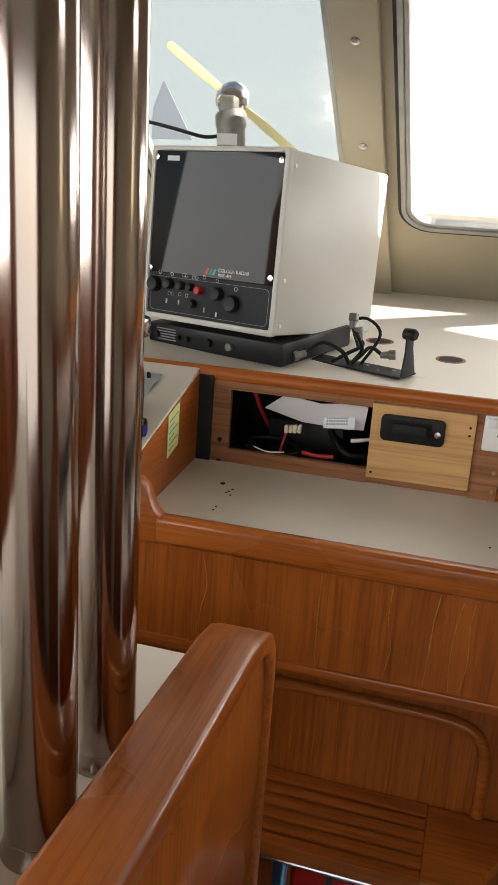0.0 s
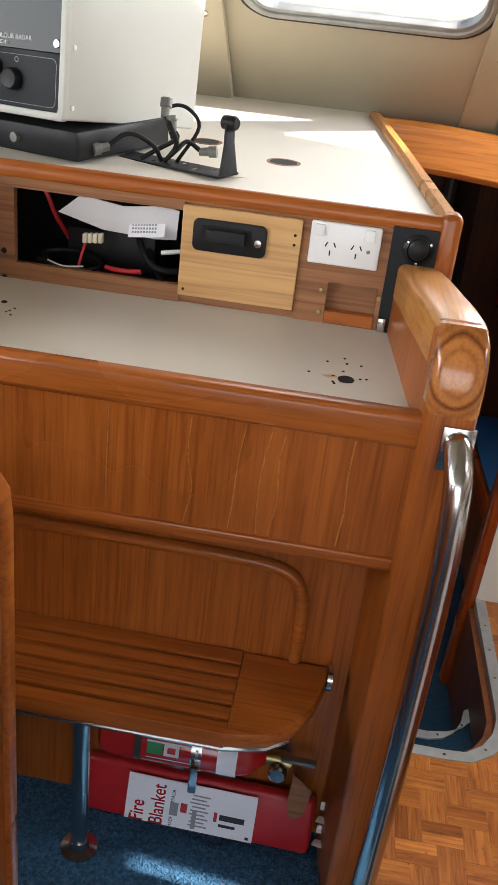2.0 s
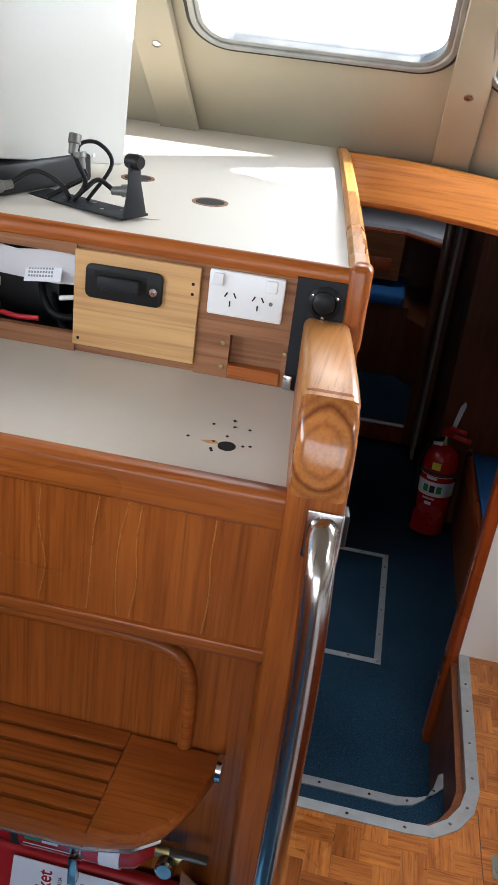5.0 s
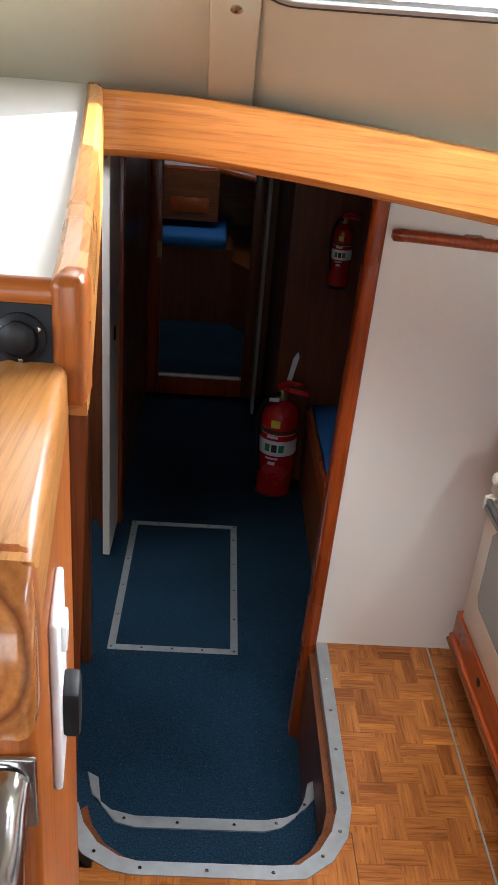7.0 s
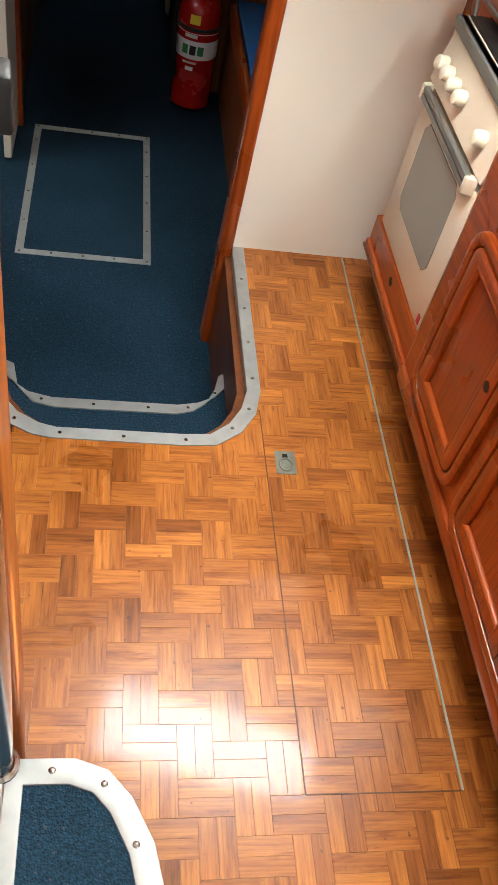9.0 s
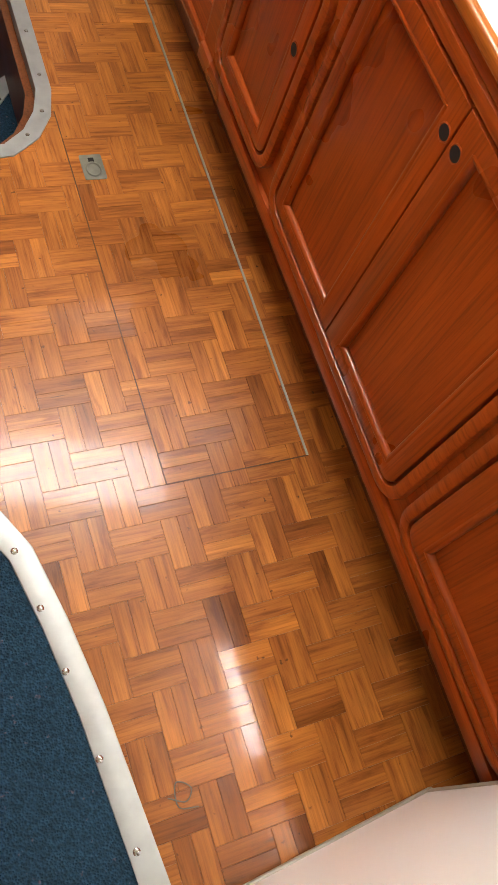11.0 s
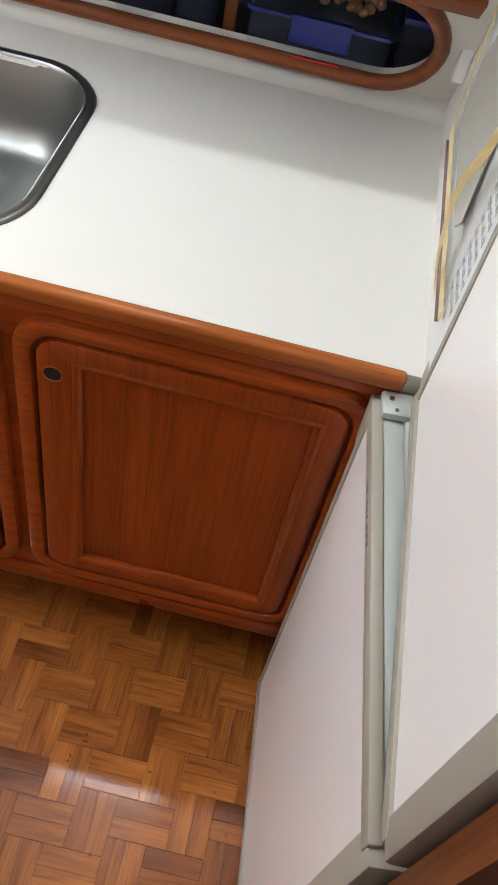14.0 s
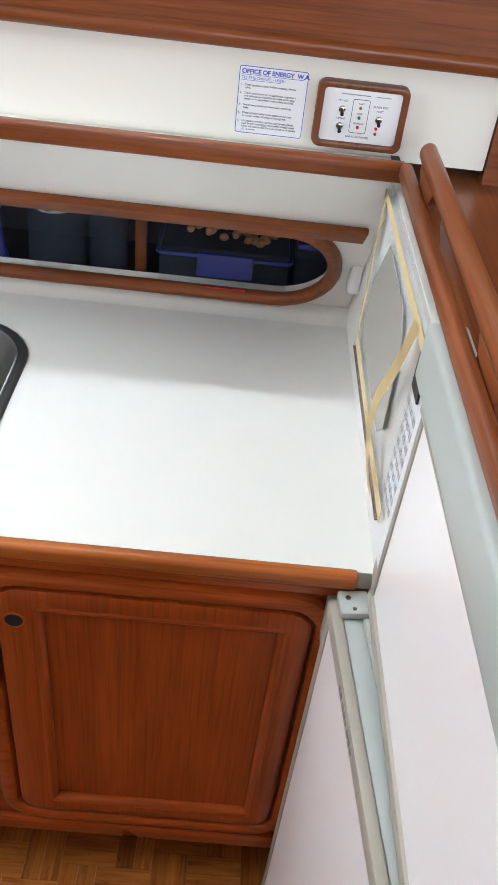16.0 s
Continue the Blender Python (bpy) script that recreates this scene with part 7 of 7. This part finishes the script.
jm = Matrix.Translation((2.09, 1.33, 0.945))
part("jar", lathe([(0.05, 0), (0.052, 0.01), (0.052, 0.12), (0.045, 0.135), (0.045, 0.14)], jm, 24), PLASTIC_CLEAR, jr, "", 40)
part("band", lathe([(0.047, 0.135), (0.048, 0.137), (0.048, 0.15), (0.047, 0.152)], jm, 24), STEEL, jr, "", 40)
part("lid", lathe([(0.05, 0.15), (0.056, 0.156), (0.054, 0.17), (0.03, 0.174), (0.03, 0.182), (0, 0.184)], jm, 24), BLUE_LID, jr, "blue plastic lid", 40)
part("handle", tube(curve_points([(2.07, 1.385, 1.08), (2.06, 1.42, 1.085), (2.06, 1.43, 1.05), (2.065, 1.42, 0.97)], 16), 0.007, 8), BLUE_LID, jr, "blue handle", 50)
for x, y, r, h in ((2.10, 1.235, 0.036, 0.13), (2.12, 1.47, 0.04, 0.12), (2.11, 1.56, 0.035, 0.14)):
    j = thing("glass_jar", "clear glass jar in the galley locker", "jar", (x, y, 0.945), "locker jars")
    part("jar", lathe([(r, 0), (r, h), (r * 0.8, h + 0.01), (r * 0.8, h + 0.025)], Matrix.Translation((x, y, 0.945)), 20), PLASTIC_CLEAR, j, "", 40)
bag = single("plastic_bag", (lambda b: b)(lathe([(0.03, 0), (0.05, 0.02), (0.045, 0.06), (0.02, 0.075), (0.03, 0.09), (0, 0.09)], Matrix.Translation((2.08, 1.24, 1.06)), 14)), PLASTIC_CLEAR, "crumpled clear plastic bag on a jar", "bag")
tb2 = thing("food_tub", "clear food tub of nuts with blue clips", "food tub", (2.09, 1.02, 0.95))
part("tub", box(2.03, 2.18, 0.90, 1.135, 0.945, 1.04, 0.012, 3), PLASTIC_CLEAR, tb2, "", 40)
part("seal", ring(rounded(2.024, 2.186, 0.894, 1.141, 0.014, 4), rounded(2.03, 2.18, 0.90, 1.135, 0.01, 4), 1.036, 1.042, "z"), BLUE_LID, tb2, "thin blue seal", 40)
part("lid", box(2.026, 2.184, 0.896, 1.139, 1.042, 1.052, 0.004, 2), PLASTIC_CLEAR, tb2, "", 40)
part("clip", box(2.012, 2.026, 0.965, 1.065, 1.005, 1.05, 0.004, 2), BLUE_LID, tb2, "blue front clip", 40)
part("clip", box(2.184, 2.198, 0.965, 1.065, 1.03, 1.10, 0.004, 2), BLUE_LID, tb2, "blue rear clip", 40)
part("label", box(2.026, 2.029, 0.975, 1.055, 0.958, 0.980), FIRE_RED, tb2, "red printed label")
rn = random.Random(7)
b = bmesh.new()
for k in range(60):
    m = Matrix.Translation((rn.uniform(2.06, 2.16), rn.uniform(0.93, 1.10), rn.uniform(1.056, 1.075))) @ pose(0, 0, 0, rn.uniform(0, 180), rn.uniform(0, 180), 0)
    lathe([(0.003, -0.008), (0.007, -0.003), (0.007, 0.004), (0.002, 0.009)], m, 7, b)
nuts = tagged(part("nut_pile", b, plain("brown_nuts", (0.32, 0.17, 0.08), 0.6, 0.3, 60), tb2, "brown nuts in a bag", 60), "", "", "", "stuff")
pz = thing("box_pale", "dim pale plastic box at the end of the locker", "food tub", (2.1, 0.85, 0.95))
part("tub", box(2.05, 2.16, 0.80, 0.885, 0.945, 1.06, 0.01, 2), PLASTIC_CLEAR, pz, "", 40)
part("lid", box(2.046, 2.164, 0.796, 0.889, 1.06, 1.072, 0.004), BLUE_LID, pz, "", 40)
wt = thing("wall_socket", "small white plastic catch on the counter end", "catch", (2.0, 0.79, 1.05))
part("body", box(1.955, 1.985, 0.779, 0.80, 1.03, 1.115, 0.006, 2), SWITCH, wt, "", 40)

# ---------------------------------------------------------------- parquet
sm = thing("floor_lift_panel", "lift-out parquet panel with a flush pewter pull and metal strip", "floor panel", (1.23, 2.2, 0.0))
part("seam", box(1.0645, 1.0672, 1.545, 2.56, -0.005, 0.0012), GROUT, sm, "dark seam")
part("seam", box(1.066, 1.394, 1.5435, 1.5462, -0.005, 0.0012), GROUT, sm, "dark seam")
part("metal_strip", prism([(1.391, 1.545), (1.396, 1.545), (1.418, 3.288), (1.412, 3.288)], -0.004, 0.003), ALU, sm, "thin metal strip")
part("pull_plate", prism(rounded(1.092, 1.146, 2.342, 2.418, 0.004, 3), -0.002, 0.002), HATCH_PLATE, sm, "dull pewter pull plate")
part("pull_ring", tube([(1.119 + 0.017 * math.cos(k * math.pi / 12), 2.372 + 0.02 * math.sin(k * math.pi / 12), 0.003) for k in range(25)], 0.0028, 8), HATCH_PLATE, sm, "", 50)
part("pull_hole", box(1.112, 1.126, 2.395, 2.408, 0.0015, 0.0025), HOLE_SHADE, sm)
wr = single("wire_twist", tube(curve_points([(0.90, 0.97, 0.004), (0.93, 0.955, 0.006), (0.945, 0.975, 0.004), (0.92, 0.99, 0.006), (0.915, 0.95, 0.004), (0.95, 0.94, 0.005)], 30), 0.0012, 6), GREYMETAL, "thin twist of wire lying on the parquet", "wire")

SQ, NF = 0.1071, 3
FW = SQ / NF


def inside(pts, x, y):
    hit = False
    for i in range(len(pts)):
        (xa, ya), (xb, yb) = pts[i], pts[i - 1]
        if (ya > y) != (yb > y) and x < (xb - xa) * (y - ya) / (yb - ya) + xa:
            hit = not hit
    return hit


def finger_mesh(w, h, material):
    b = bmesh.new()
    g, c = 0.0001, 0.0003
    low = [b.verts.new((sx * (w / 2 - g), sy * (h / 2 - g), -0.006)) for sx, sy in ((-1, -1), (1, -1), (1, 1), (-1, 1))]
    mid = [b.verts.new((sx * (w / 2 - g), sy * (h / 2 - g), -0.0009)) for sx, sy in ((-1, -1), (1, -1), (1, 1), (-1, 1))]
    top = [b.verts.new((sx * (w / 2 - g - c), sy * (h / 2 - g - c), 0.0)) for sx, sy in ((-1, -1), (1, -1), (1, 1), (-1, 1))]
    for r0, r1 in ((low, mid), (mid, top)):
        for k in range(4):
            b.faces.new((r0[k], r0[(k + 1) % 4], r1[(k + 1) % 4], r1[k]))
    b.faces.new(top)
    me = bpy.data.meshes.new("finger")
    bmesh.ops.recalc_face_normals(b, faces=b.faces)
    b.to_mesh(me)
    b.free()
    me.materials.append(material)
    return me


WHOLE = {"y": finger_mesh(FW, SQ, FINGER), "x": finger_mesh(SQ, FW, FINGER_X)}
rest = {"x": bmesh.new(), "y": bmesh.new()}
made = 0
rp = random.Random(11)
inv_floor = placed(floor).inverted()
WELLPOLY = [((p[0] + q[0]) / 2, (p[1] + q[1]) / 2) for p, q in zip(WELL, WELL_IN)] + [(1.06, 3.5), (0.32, 3.5)]
BLOCK = 2 * FW
LAID = []
for u in range(-40, 60):
    for v in range(-30, 30):
        ox, oy = 1.066 + u * BLOCK + v * SQ, 1.545 + u * BLOCK - v * SQ
        if not (0.1 < ox < 1.7 and 0.5 < oy < 3.5):
            continue
        for k in range(2):
            LAID.append(("x", ox + SQ / 2, oy + (k + 0.5) * FW))
            LAID.append(("y", ox + (k + 0.5) * FW, oy + BLOCK + SQ / 2))
LAID.sort(key=lambda p: (p[2], p[1]))
for way, cx, cy in LAID:
    hw, hh = (FW / 2, SQ / 2) if way == "y" else (SQ / 2, FW / 2)
    if cx - hw > 1.50 or cy - hh > 3.288 or (cx < 0.43 and cy > 2.44) or cy + hh < 0.76 or cx < 0.33 or (cx < 0.5 and cy < 1.75):
        continue
    corners = [inside(WELLPOLY, cx + sx * hw, cy + sy * hh) for sx in (-1, 1) for sy in (-1, 1)]
    if all(corners):
        continue
    if not any(corners) and cy < 2.12 and made < 300 and cx > 0.66:
        ob = new("parquet_finger", WHOLE[way])
        ob.parent = floor
        ob.matrix_parent_inverse = inv_floor
        ob.location = (cx, cy, rp.uniform(-0.0004, 0.0003))
        made += 1
        continue
    runs = [(0, 12)]
    if any(corners):
        runs = []
        for a in range(12):
            f = (a + 0.5) / 6 - 1
            if inside(WELLPOLY, cx + (f * hw if way == "x" else 0), cy + (f * hh if way == "y" else 0)):
                continue
            if runs and runs[-1][1] == a:
                runs[-1] = (runs[-1][0], a + 1)
            else:
                runs.append((a, a + 1))
    for a0, a1 in runs:
        f, g = (a0 + a1) / 12 - 1, (a1 - a0) / 12
        ax, ay, aw, ah = (cx, cy + f * hh, hw, hh * g) if way == "y" else (cx + f * hw, cy, hw * g, hh)
        dz = rp.uniform(-0.0004, 0.0003)
        bm_ = rest[way]
        lo_ = [bm_.verts.new((ax + sx * (aw - 0.0001), ay + sy * (ah - 0.0001), -0.006)) for sx, sy in ((-1, -1), (1, -1), (1, 1), (-1, 1))]
        hi_ = [bm_.verts.new((ax + sx * (aw - 0.0002), ay + sy * (ah - 0.0002), dz)) for sx, sy in ((-1, -1), (1, -1), (1, 1), (-1, 1))]
        for q in range(4):
            bm_.faces.new((lo_[q], lo_[(q + 1) % 4], hi_[(q + 1) % 4], hi_[q]))
        bm_.faces.new(hi_)


def island_wood(name, axis):
    """The parquet timber for joined fingers: tone by island."""
    m = wood(name, (0.50, 0.172, 0.036), (0.20, 0.052, 0.010), axis, 0.32, 0.2, 1.2)
    b = m.node_tree.nodes["Principled BSDF"]
    geo = m.node_tree.nodes.new("ShaderNodeNewGeometry")
    tone = ramp(m, geo.outputs["Random Per Island"], [(0.0, (0.56, 0.48, 0.43)), (0.08, (0.76, 0.70, 0.65)), (0.2, (0.9, 0.87, 0.85)), (0.75, (1.03, 1.03, 1.03)), (1.0, (1.28, 1.34, 1.36))])
    old = b.inputs["Base Color"].links[0].from_socket
    tie(m, worn_grain(m, axis, mixed(m, 1.0, old, tone, "MULTIPLY")), b.inputs["Base Color"])
    return m


for way in "xy":
    tagged(part("parquet_fingers", rest[way], island_wood("parquet_joined_" + way, way), floor), "", "", "", "stuff")
